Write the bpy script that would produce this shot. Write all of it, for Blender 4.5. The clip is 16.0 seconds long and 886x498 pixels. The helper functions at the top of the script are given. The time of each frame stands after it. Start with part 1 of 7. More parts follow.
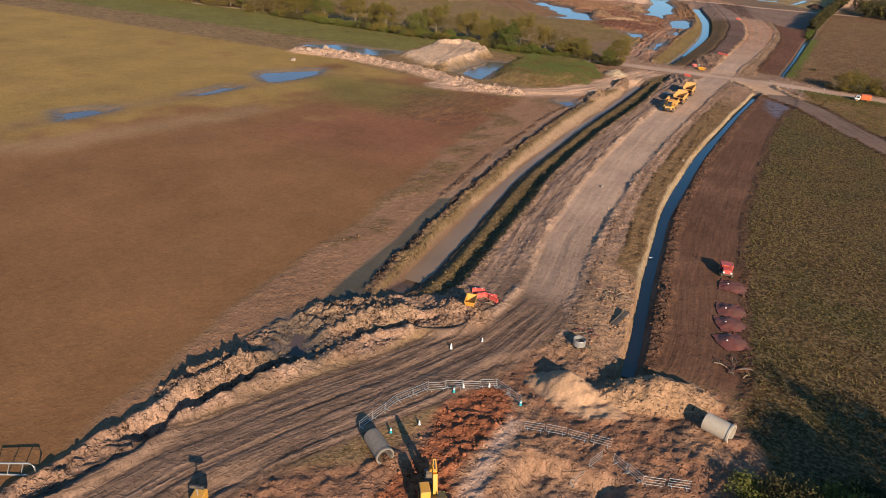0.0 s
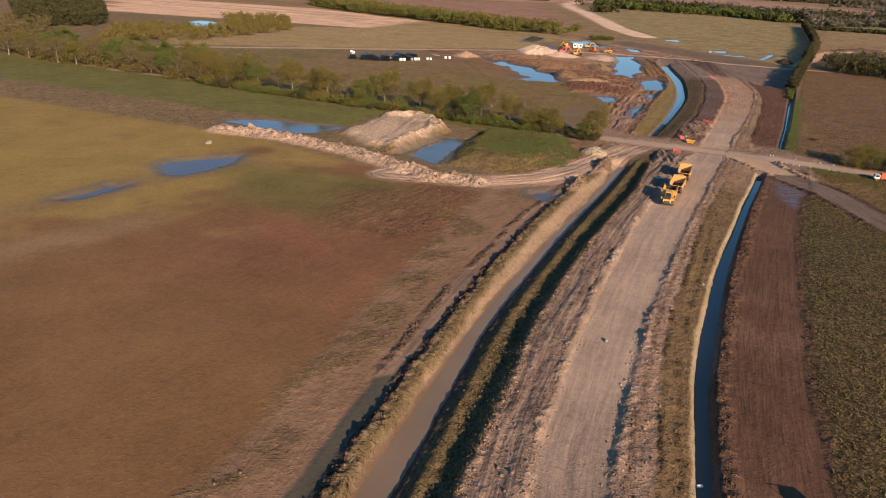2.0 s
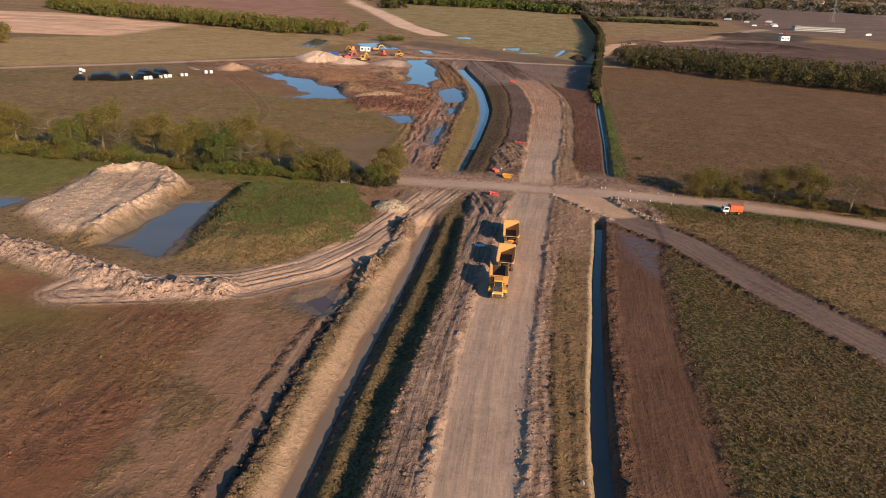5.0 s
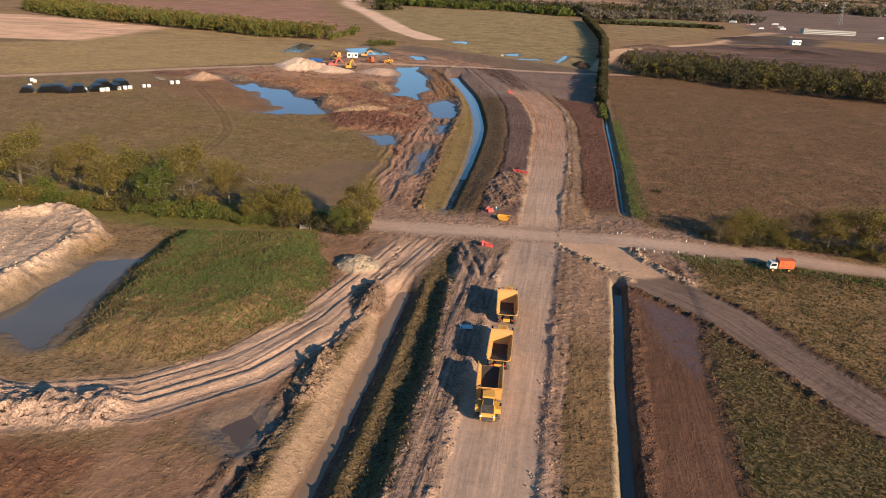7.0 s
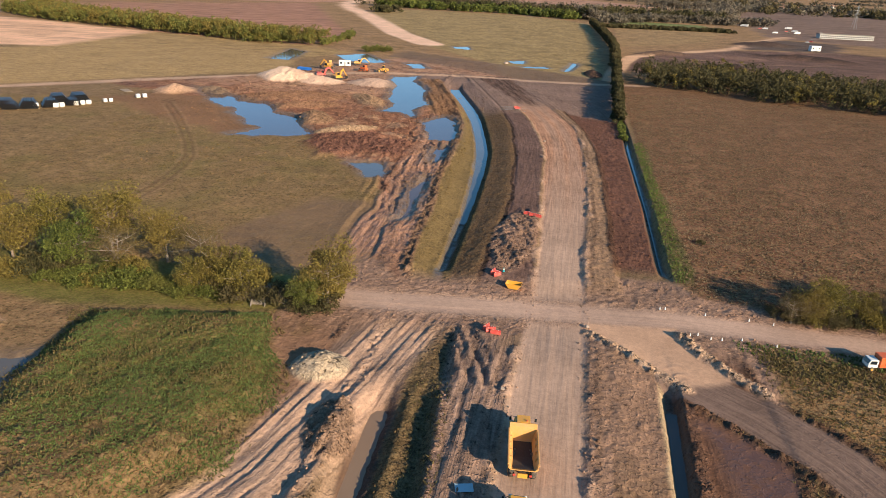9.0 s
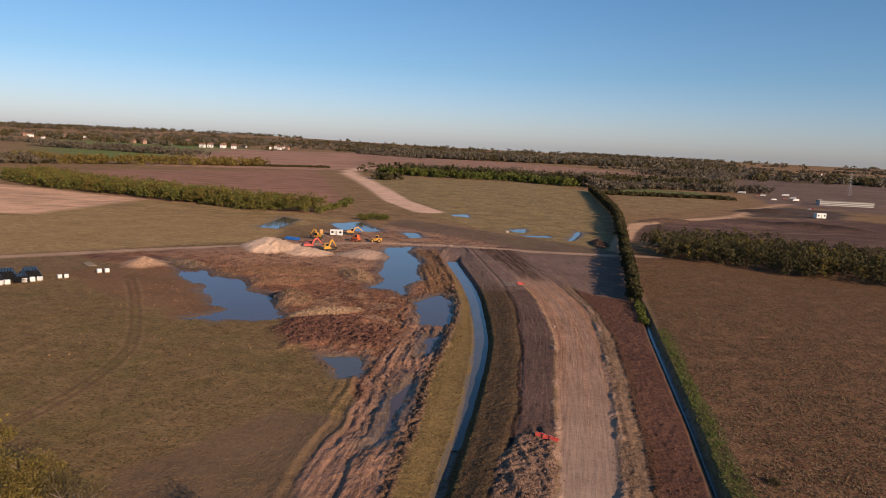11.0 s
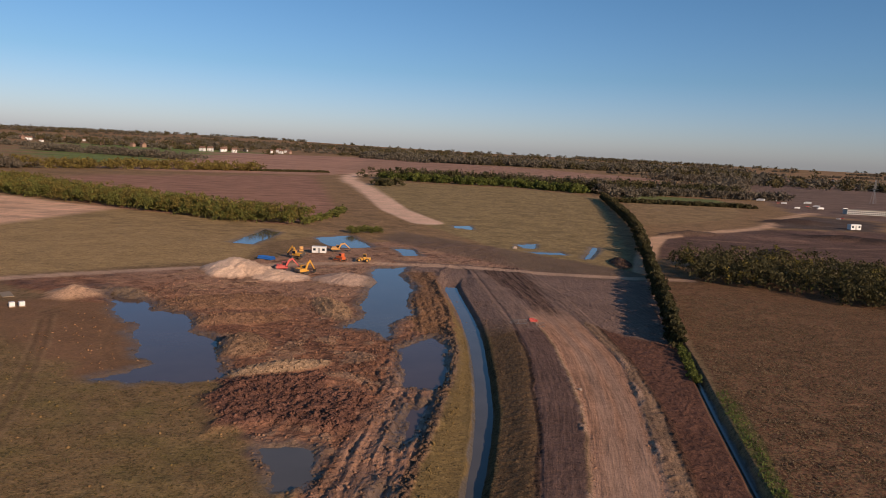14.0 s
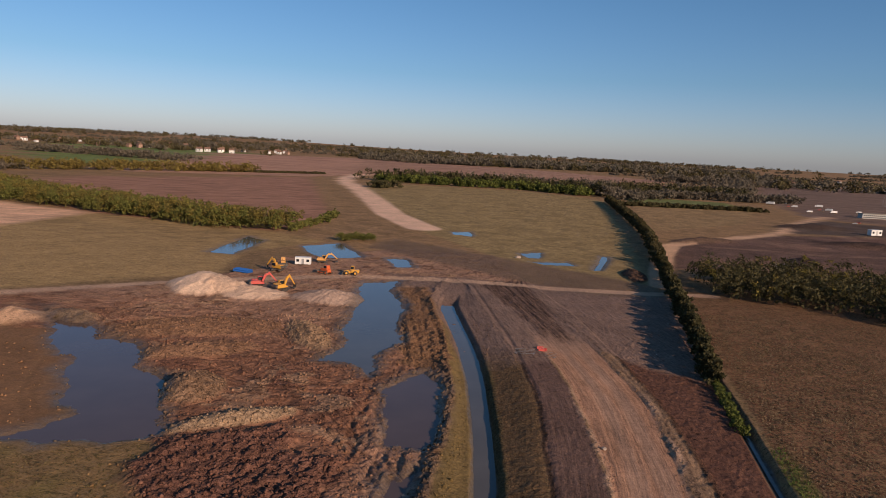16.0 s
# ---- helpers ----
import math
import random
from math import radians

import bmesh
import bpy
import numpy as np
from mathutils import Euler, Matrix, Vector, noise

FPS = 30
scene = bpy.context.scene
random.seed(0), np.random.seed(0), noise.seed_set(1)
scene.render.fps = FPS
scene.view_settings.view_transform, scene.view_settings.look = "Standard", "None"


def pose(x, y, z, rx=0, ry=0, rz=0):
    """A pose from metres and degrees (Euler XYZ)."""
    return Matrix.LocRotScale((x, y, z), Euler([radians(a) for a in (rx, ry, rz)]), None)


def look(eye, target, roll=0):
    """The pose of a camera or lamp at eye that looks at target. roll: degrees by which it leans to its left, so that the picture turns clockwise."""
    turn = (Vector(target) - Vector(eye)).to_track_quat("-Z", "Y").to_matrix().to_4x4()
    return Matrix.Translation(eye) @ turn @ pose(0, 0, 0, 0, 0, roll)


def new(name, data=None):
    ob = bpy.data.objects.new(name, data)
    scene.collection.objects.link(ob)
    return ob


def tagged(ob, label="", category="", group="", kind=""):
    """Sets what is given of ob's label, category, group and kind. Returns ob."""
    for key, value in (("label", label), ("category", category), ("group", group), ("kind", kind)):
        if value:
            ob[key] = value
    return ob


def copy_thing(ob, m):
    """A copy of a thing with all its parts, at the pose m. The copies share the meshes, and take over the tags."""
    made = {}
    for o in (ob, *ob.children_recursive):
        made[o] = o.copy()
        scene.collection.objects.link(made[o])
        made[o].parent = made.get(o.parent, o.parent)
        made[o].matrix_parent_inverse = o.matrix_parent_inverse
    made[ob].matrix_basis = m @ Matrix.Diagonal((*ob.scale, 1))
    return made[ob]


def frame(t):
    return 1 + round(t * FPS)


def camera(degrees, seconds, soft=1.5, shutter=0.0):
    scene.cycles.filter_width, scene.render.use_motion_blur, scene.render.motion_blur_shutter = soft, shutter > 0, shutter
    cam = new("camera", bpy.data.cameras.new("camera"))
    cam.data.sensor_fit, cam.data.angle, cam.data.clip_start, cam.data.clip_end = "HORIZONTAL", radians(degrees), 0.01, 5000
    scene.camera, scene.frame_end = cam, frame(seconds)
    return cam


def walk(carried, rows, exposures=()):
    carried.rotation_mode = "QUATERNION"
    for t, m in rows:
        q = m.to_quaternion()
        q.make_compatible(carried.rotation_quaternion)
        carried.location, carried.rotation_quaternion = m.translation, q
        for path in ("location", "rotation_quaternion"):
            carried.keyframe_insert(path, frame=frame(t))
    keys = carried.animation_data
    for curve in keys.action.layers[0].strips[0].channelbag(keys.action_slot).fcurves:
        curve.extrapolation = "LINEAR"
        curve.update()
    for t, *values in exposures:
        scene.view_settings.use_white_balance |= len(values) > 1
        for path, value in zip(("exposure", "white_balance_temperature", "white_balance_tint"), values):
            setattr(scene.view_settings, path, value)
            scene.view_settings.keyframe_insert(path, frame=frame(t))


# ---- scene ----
cam = camera(64.7, 16.0, soft=0.3)
METRES, EYE, TILT, LEAN, TURN = 298.9, 52.0, 0.0, 0.0, 25.2
ROWS = [
    (0.0, 0.0, 0.0, 0.0, 1.5, -26.05, -3.07),
    (0.5, 0.0012, 0.0381, -0.0, 1.28, -23.92, -3.07),
    (1.0, 0.0027, 0.0786, -0.0002, 1.06, -22.17, -3.05),
    (1.5, 0.0048, 0.1184, -0.0001, 0.6, -22.14, -2.99),
    (2.0, 0.0088, 0.1605, 0.0, -1.82, -22.08, -2.87),
    (2.5, 0.0133, 0.2006, 0.0004, -9.4, -21.93, -2.58),
    (3.0, 0.0212, 0.2399, 0.0005, -14.47, -21.81, -2.4),
    (3.5, 0.0332, 0.2796, 0.0007, -16.56, -21.75, -2.38),
    (4.0, 0.0444, 0.3108, 0.0009, -17.6, -21.74, -2.35),
    (6.5, 0.1051, 0.4439, 0.0003, -18.13, -21.63, -2.51),
    (7.0, 0.1166, 0.4721, 0.0003, -18.08, -21.63, -2.54),
    (7.5, 0.1271, 0.4997, 0.0006, -18.03, -21.63, -2.58),
    (8.0, 0.1375, 0.5274, 0.0006, -17.97, -21.63, -2.61),
    (8.5, 0.1483, 0.5569, 0.0007, -17.92, -21.64, -2.66),
    (9.0, 0.1587, 0.5858, 0.0006, -17.87, -21.56, -2.7),
    (9.5, 0.1694, 0.6148, 0.0024, -17.96, -16.27, -2.85),
    (10.0, 0.1804, 0.6415, 0.0001, -17.98, -8.96, -2.86),
    (12.5, 0.2348, 0.7754, 0.0007, -17.4, -8.51, -2.89),
    (13.0, 0.2447, 0.801, 0.0009, -17.34, -8.45, -2.87),
    (13.5, 0.2536, 0.8252, 0.0011, -17.31, -8.38, -2.87),
    (14.0, 0.263, 0.8499, 0.001, -17.26, -8.31, -2.88),
    (14.5, 0.272, 0.8738, 0.0009, -17.25, -8.3, -2.88),
    (15.0, 0.2815, 0.8985, 0.001, -17.23, -8.27, -2.91),
    (15.5, 0.2901, 0.922, 0.001, -17.22, -8.26, -2.93),
    (16.0, 0.2986, 0.9454, 0.0011, -17.21, -8.24, -2.95),
]
walk(cam, [(t, pose(0, 0, EYE, TILT, LEAN, TURN) @ pose(METRES * x, METRES * y, METRES * z, 90 + pitch, roll, yaw)) for t, x, y, z, yaw, pitch, roll in ROWS],
     exposures=[(0.0, 0.71, 6500, 10), (2.0, 0.58, 6500, 10), (3.5, 0.51, 6500, 11), (5.0, 0.52, 6500, 11), (7.0, 0.69, 6450, 10), (9.0, 0.9, 6350, 7), (9.5, 0.8, 6500, 11), (10.0, 0.52, 6750, 20),
                (12.5, -0.04, 6580, 19), (16.0, -0.11, 6600, 20)])

# ---- sky, sun, exposure ----
SUN_AZ, SUN_EL = -43.0, 19.5  # degrees from +x towards +y, and above the horizon
world = bpy.data.worlds.new("sky")
scene.world = world
world.use_nodes = True
wn = world.node_tree.nodes
wn.clear()
sky = wn.new("ShaderNodeTexSky")
sky.sky_type = "NISHITA"
sky.sun_disc = False
sky.sun_elevation = radians(SUN_EL)
sky.sun_rotation = radians(90 - SUN_AZ)
sky.air_density, sky.dust_density, sky.ozone_density = 1.0, 0.5, 2.0
bg = wn.new("ShaderNodeBackground")
bg.inputs["Strength"].default_value = 0.069
wout = wn.new("ShaderNodeOutputWorld")
# a clear, slightly hazy autumn sky: cooler towards the horizon
up = wn.new("ShaderNodeSeparateXYZ")
world.node_tree.links.new(wn.new("ShaderNodeTexCoord").outputs["Generated"], up.inputs[0])
rise = wn.new("ShaderNodeMapRange")
rise.inputs[1].default_value, rise.inputs[2].default_value = 0.0, 0.3
world.node_tree.links.new(up.outputs["Z"], rise.inputs[0])
cool = wn.new("ShaderNodeMix")
cool.data_type = "RGBA"
cool.inputs[6].default_value, cool.inputs[7].default_value = (0.82, 1.12, 1.55, 1.0), (0.63, 1.13, 1.4, 1.0)
world.node_tree.links.new(rise.outputs[0], cool.inputs[0])
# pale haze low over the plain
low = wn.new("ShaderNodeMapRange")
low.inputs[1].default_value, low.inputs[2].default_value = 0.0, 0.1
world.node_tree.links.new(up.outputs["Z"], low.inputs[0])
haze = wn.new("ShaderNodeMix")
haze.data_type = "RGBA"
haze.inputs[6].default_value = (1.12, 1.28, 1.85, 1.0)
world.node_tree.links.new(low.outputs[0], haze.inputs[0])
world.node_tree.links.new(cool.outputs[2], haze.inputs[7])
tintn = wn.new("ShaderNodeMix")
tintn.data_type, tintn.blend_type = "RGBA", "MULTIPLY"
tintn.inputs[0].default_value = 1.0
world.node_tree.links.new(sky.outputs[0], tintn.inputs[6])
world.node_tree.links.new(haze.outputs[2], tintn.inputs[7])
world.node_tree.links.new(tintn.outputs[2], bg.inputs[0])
world.node_tree.links.new(bg.outputs[0], wout.inputs[0])
sun_data = bpy.data.lights.new("sun", "SUN")
sun_data.energy, sun_data.angle, sun_data.color = 5.0, radians(0.5), (1.0, 0.79, 0.57)
sun = new("sun", sun_data)
sun.matrix_world = look((0, 0, 100), (-math.cos(radians(SUN_AZ)) * math.cos(radians(SUN_EL)),
                                      -math.sin(radians(SUN_AZ)) * math.cos(radians(SUN_EL)), 100 - math.sin(radians(SUN_EL))))


# ---- materials ----
def nodes_of(name):
    m = bpy.data.materials.new(name)
    m.use_nodes = True
    t = m.node_tree
    return m, t, t.nodes["Principled BSDF"]


def mathn(t, op, a, b=None, c=None, clamp=False):
    n = t.nodes.new("ShaderNodeMath")
    n.operation, n.use_clamp = op, clamp
    for i, v in enumerate((a, b, c)):
        if v is None:
            continue
        if isinstance(v, (int, float)):
            n.inputs[i].default_value = v
        else:
            t.links.new(v, n.inputs[i])
    return n.outputs[0]


def noise_node(t, vec, scale, detail=4.0, rough=0.55):
    n = t.nodes.new("ShaderNodeTexNoise")
    n.inputs["Scale"].default_value, n.inputs["Detail"].default_value, n.inputs["Roughness"].default_value = scale, detail, rough
    t.links.new(vec, n.inputs["Vector"])
    return n.outputs["Fac"]


def crisp(t, n, k):
    """Noise with more contrast about its middle."""
    return mathn(t, "MULTIPLY_ADD", mathn(t, "SUBTRACT", n, 0.5), k, 0.5, clamp=True)


def mixc(t, fac, a, b, mode="MIX"):
    n = t.nodes.new("ShaderNodeMix")
    n.data_type, n.blend_type = "RGBA", mode
    for sock, v in ((n.inputs[0], fac), (n.inputs[6], a), (n.inputs[7], b)):
        if isinstance(v, (int, float)):
            sock.default_value = v
        elif isinstance(v, tuple):
            sock.default_value = (*v, 1.0)
        else:
            t.links.new(v, sock)
    return n.outputs[2]


def earth_material():
    """Soil, clay, grass and gravel: the kinds lie in the sheet's attributes, grain and clods come from noise at real size."""
    m, t, p = nodes_of("earth")
    pos = t.nodes.new("ShaderNodeNewGeometry").outputs["Position"]
    tint = t.nodes.new("ShaderNodeAttribute")
    tint.attribute_name = "soil"
    feel = t.nodes.new("ShaderNodeAttribute")
    feel.attribute_name = "feel"
    lane = t.nodes.new("ShaderNodeAttribute")
    lane.attribute_name = "lane"
    sep = t.nodes.new("ShaderNodeSeparateColor")
    t.links.new(feel.outputs["Color"], sep.inputs[0])
    wet, grass, clod = sep.outputs[0], sep.outputs[1], sep.outputs[2]
    streak = feel.outputs["Alpha"]
    big = noise_node(t, pos, 0.06, 5.0, 0.6)
    mid = crisp(t, noise_node(t, pos, 0.55, 3.0, 0.6), 1.8)
    fine = crisp(t, noise_node(t, pos, 3.6, 2.0, 0.6), 2.2)
    lump = crisp(t, noise_node(t, pos, 1.3, 2.5, 0.6), 2.4)
    stone = t.nodes.new("ShaderNodeMapRange")
    stone.interpolation_type = "SMOOTHSTEP"
    t.links.new(noise_node(t, pos, 1.9, 2.0, 0.6), stone.inputs[0])
    stone.inputs[1].default_value, stone.inputs[2].default_value = 0.52, 0.66
    grit = t.nodes.new("ShaderNodeMapRange")
    grit.interpolation_type = "SMOOTHSTEP"
    t.links.new(noise_node(t, pos, 4.6, 1.5, 0.6), grit.inputs[0])
    grit.inputs[1].default_value, grit.inputs[2].default_value = 0.56, 0.68
    rut = crisp(t, noise_node(t, lane.outputs["Vector"], 1.5, 3.0, 0.6), 1.9)
    # brightness of the soil: patches, clods, wheel streaks
    k = mathn(t, "MULTIPLY_ADD", mathn(t, "SUBTRACT", big, 0.5), 0.8, 1.0)
    k = mathn(t, "ADD", k, mathn(t, "MULTIPLY", mathn(t, "SUBTRACT", mid, 0.5), mathn(t, "MULTIPLY_ADD", clod, 0.35, 0.16)))
    k = mathn(t, "ADD", k, mathn(t, "MULTIPLY", mathn(t, "SUBTRACT", fine, 0.5), mathn(t, "MULTIPLY_ADD", clod, 0.5, 0.2)))
    k = mathn(t, "ADD", k, mathn(t, "MULTIPLY", mathn(t, "SUBTRACT", rut, 0.5), mathn(t, "MULTIPLY", streak, 1.25)))
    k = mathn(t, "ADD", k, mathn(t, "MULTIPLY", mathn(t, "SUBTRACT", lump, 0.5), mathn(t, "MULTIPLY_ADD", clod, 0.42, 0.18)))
    # lit clod tops painted: raised stone and grit lighter, soil between darker
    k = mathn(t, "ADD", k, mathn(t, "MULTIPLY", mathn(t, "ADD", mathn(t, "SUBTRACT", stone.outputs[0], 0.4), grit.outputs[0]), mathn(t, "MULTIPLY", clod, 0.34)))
    # shade in crevices between clods, painted dark by noise
    crevice_shade = t.nodes.new("ShaderNodeMapRange")
    crevice_shade.interpolation_type = "SMOOTHSTEP"
    t.links.new(noise_node(t, pos, 1.1, 4.0, 0.7), crevice_shade.inputs[0])
    crevice_shade.inputs[1].default_value, crevice_shade.inputs[2].default_value = 0.42, 0.33
    k = mathn(t, "SUBTRACT", k, mathn(t, "MULTIPLY", crevice_shade.outputs[0], mathn(t, "MULTIPLY_ADD", clod, 0.75, 0.04)))
    patch = crisp(t, noise_node(t, pos, 0.28, 6.0, 0.7), 2.2)
    k = mathn(t, "ADD", k, mathn(t, "MULTIPLY", mathn(t, "SUBTRACT", patch, 0.5), mathn(t, "MULTIPLY", grass, 1.3)))
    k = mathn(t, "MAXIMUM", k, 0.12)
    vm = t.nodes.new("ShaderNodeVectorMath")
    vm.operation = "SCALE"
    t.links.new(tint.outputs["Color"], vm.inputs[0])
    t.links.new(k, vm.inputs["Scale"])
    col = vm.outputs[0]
    # tufts of straw and green among the grass
    tuft = crisp(t, noise_node(t, pos, 2.0, 2.5, 0.65), 2.2)
    ramp = t.nodes.new("ShaderNodeMapRange")
    t.links.new(tuft, ramp.inputs[0])
    ramp.inputs[1].default_value, ramp.inputs[2].default_value = 0.42, 0.68
    gmix = mixc(t, mathn(t, "MULTIPLY", ramp.outputs[0], mathn(t, "MULTIPLY", grass, 0.8)), col, (0.27, 0.18, 0.088))
    tuft2 = crisp(t, noise_node(t, pos, 1.1, 3.5, 0.7), 1.7)
    ramp2 = t.nodes.new("ShaderNodeMapRange")
    t.links.new(tuft2, ramp2.inputs[0])
    ramp2.inputs[1].default_value, ramp2.inputs[2].default_value = 0.5, 0.75
    gmix = mixc(t, mathn(t, "MULTIPLY", ramp2.outputs[0], mathn(t, "MULTIPLY", grass, 0.9)), gmix, (0.03, 0.03, 0.011))
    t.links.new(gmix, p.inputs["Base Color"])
    wr = mathn(t, "MULTIPLY", wet, mathn(t, "MULTIPLY_ADD", mathn(t, "SUBTRACT", mid, 0.5), -2.2, 1.0, clamp=True))
    t.links.new(mathn(t, "MULTIPLY_ADD", wr, -0.72, 0.95, clamp=True), p.inputs["Roughness"])
    t.links.new(mathn(t, "MULTIPLY_ADD", wr, 0.35, 0.08), p.inputs["Specular IOR Level"])
    # relief
    hgt = mathn(t, "ADD", mathn(t, "MULTIPLY", mid, 0.12), mathn(t, "ADD", mathn(t, "MULTIPLY", stone.outputs[0], 0.22), mathn(t, "MULTIPLY", grit.outputs[0], 0.09)))
    hgt = mathn(t, "MULTIPLY", hgt, clod)
    hgt = mathn(t, "ADD", hgt, mathn(t, "MULTIPLY", rut, mathn(t, "MULTIPLY", streak, 0.16)))
    hgt = mathn(t, "ADD", hgt, mathn(t, "MULTIPLY", tuft, mathn(t, "MULTIPLY", grass, 0.12)))
    bump = t.nodes.new("ShaderNodeBump")
    bump.inputs["Strength"].default_value, bump.inputs["Distance"].default_value = 1.0, 1.0
    t.links.new(hgt, bump.inputs["Height"])
    t.links.new(bump.outputs[0], p.inputs["Normal"])
    return m


def plain(name, col, rough=0.6, metal=0.0, vary=0.25, scale=3.0, dirt=None, amount=0.5, bump=0.0):
    """Paint, metal, plastic or concrete with uneven tone, grime and a little relief."""
    m, t, p = nodes_of(name)
    pos = t.nodes.new("ShaderNodeTexCoord").outputs["Object"]
    a, b = noise_node(t, pos, scale, 5.0, 0.6), noise_node(t, pos, scale * 7, 3.0, 0.6)
    dark = tuple(c * (1 - vary) for c in col)
    base = mixc(t, a, dark, tuple(min(1.0, c * (1 + vary * 0.6)) for c in col))
    if dirt:
        mr = t.nodes.new("ShaderNodeMapRange")
        t.links.new(mathn(t, "MULTIPLY_ADD", b, 0.4, mathn(t, "MULTIPLY", a, 0.6)), mr.inputs[0])
        mr.inputs[1].default_value, mr.inputs[2].default_value, mr.inputs[4].default_value = 0.42, 0.62, amount
        base = mixc(t, mr.outputs[0], base, dirt)
    t.links.new(base, p.inputs["Base Color"])
    p.inputs["Metallic"].default_value = metal
    t.links.new(mathn(t, "MULTIPLY_ADD", b, 0.3, rough - 0.15), p.inputs["Roughness"])
    if bump:
        bn = t.nodes.new("ShaderNodeBump")
        bn.inputs["Strength"].default_value, bn.inputs["Distance"].default_value = 0.6, bump
        t.links.new(b, bn.inputs["Height"])
        t.links.new(bn.outputs[0], p.inputs["Normal"])
    return m


def leaf_material(name, a, b, c):
    """Foliage: each spray of leaves takes its own tone, and some light comes through."""
    m, t, p = nodes_of(name)
    rnd = t.nodes.new("ShaderNodeNewGeometry").outputs["Random Per Island"]
    obr = t.nodes.new("ShaderNodeObjectInfo").outputs["Random"]
    pos = t.nodes.new("ShaderNodeNewGeometry").outputs["Position"]
    col = mixc(t, rnd, a, b)
    col = mixc(t, mathn(t, "MULTIPLY", noise_node(t, pos, 0.35, 3.0), obr), col, c)
    t.links.new(col, p.inputs["Base Color"])
    p.inputs["Roughness"].default_value = 0.75
    p.inputs["Specular IOR Level"].default_value = 0.15
    tr = t.nodes.new("ShaderNodeBsdfTranslucent")
    t.links.new(col, tr.inputs[0])
    mx = t.nodes.new("ShaderNodeMixShader")
    mx.inputs[0].default_value = 0.2
    t.links.new(p.outputs[0], mx.inputs[1])
    t.links.new(tr.outputs[0], mx.inputs[2])
    t.links.new(mx.outputs[0], t.nodes["Material Output"].inputs[0])
    return m


def water_material(name, deep, rough=0.06, gloss=0.6):
    m, t, p = nodes_of(name)
    pos = t.nodes.new("ShaderNodeNewGeometry").outputs["Position"]
    col = mixc(t, noise_node(t, pos, 0.08, 3.0), deep, tuple(c * 1.7 for c in deep))
    t.links.new(col, p.inputs["Base Color"])
    p.inputs["Roughness"].default_value, p.inputs["IOR"].default_value = rough, 1.33
    p.inputs["Specular IOR Level"].default_value = gloss
    bn = t.nodes.new("ShaderNodeBump")
    bn.inputs["Strength"].default_value, bn.inputs["Distance"].default_value = 0.12, 0.05
    t.links.new(noise_node(t, pos, 1.4, 3.0), bn.inputs["Height"])
    t.links.new(bn.outputs[0], p.inputs["Normal"])
    return m


EARTH = earth_material()
WATER = water_material("pond_water", (0.08, 0.07, 0.058), 0.07, 0.52)
CHANNEL = water_material("channel_water", (0.17, 0.112, 0.07), 0.45)
MUDDY = water_material("muddy_water", (0.075, 0.05, 0.04), 0.08, 0.42)
BARK = plain("bark", (0.26, 0.2, 0.15), 0.9, vary=0.5, scale=6, bump=0.03)
LEAF_GREEN = leaf_material("leaf_green", (0.022, 0.034, 0.009), (0.17, 0.185, 0.038), (0.17, 0.145, 0.04))
LEAF_OLIVE = leaf_material("leaf_olive", (0.03, 0.029, 0.009), (0.255, 0.205, 0.045), (0.2, 0.13, 0.04))
LEAF_BROWN = leaf_material("leaf_brown", (0.09, 0.066, 0.027), (0.185, 0.132, 0.055), (0.15, 0.11, 0.04))
# brown far leaves, paler and greyer: distance haze is put into the colour
LEAF_HAZED = leaf_material("leaf_hazed", (0.075, 0.064, 0.046), (0.17, 0.142, 0.1), (0.17, 0.125, 0.085))
LEAF_DARK = leaf_material("leaf_dark", (0.022, 0.023, 0.01), (0.1, 0.088, 0.034), (0.12, 0.085, 0.038))


# ---- helpers of this place ----
def value_noise(x, y, seed=0):
    xi, yi = np.floor(x).astype(np.int64), np.floor(y).astype(np.int64)
    fx, fy = x - xi, y - yi
    fx, fy = fx * fx * (3 - 2 * fx), fy * fy * (3 - 2 * fy)

    def h(i, j):
        n = (i * 374761393 + j * 668265263 + seed * 974711) & 0x7FFFFFFF
        n = ((n ^ (n >> 13)) * 1274126177) & 0x7FFFFFFF
        return ((n ^ (n >> 16)) & 0xFFFF) / 32767.5 - 1.0

    return (h(xi, yi) * (1 - fx) + h(xi + 1, yi) * fx) * (1 - fy) + (h(xi, yi + 1) * (1 - fx) + h(xi + 1, yi + 1) * fx) * fy


def fbm(x, y, size, octaves=4, seed=0, gain=0.5):
    s, a, f, tot = 0.0, 1.0, 1.0 / size, 0.0
    for o in range(octaves):
        c, sn = math.cos(0.6 * o + 0.3), math.sin(0.6 * o + 0.3)
        s = s + a * value_noise((x * c - y * sn) * f + 17.3 * o, (x * sn + y * c) * f - 9.1 * o, seed + o)
        tot, a, f = tot + a, a * gain, f * 2.03
    return s / tot


def sstep(a, b, v):
    u = np.clip((v - a) / (b - a), 0, 1)
    return u * u * (3 - 2 * u)


def curve(*pairs):
    """A line of the plan that runs north: x by y, rounded at the corners."""
    ys, xs = [p[0] for p in pairs], [p[1] for p in pairs]
    return lambda y: sum(np.interp(np.asarray(y) + d, ys, xs) for d in (-6, -3, 0, 3, 6)) / 5


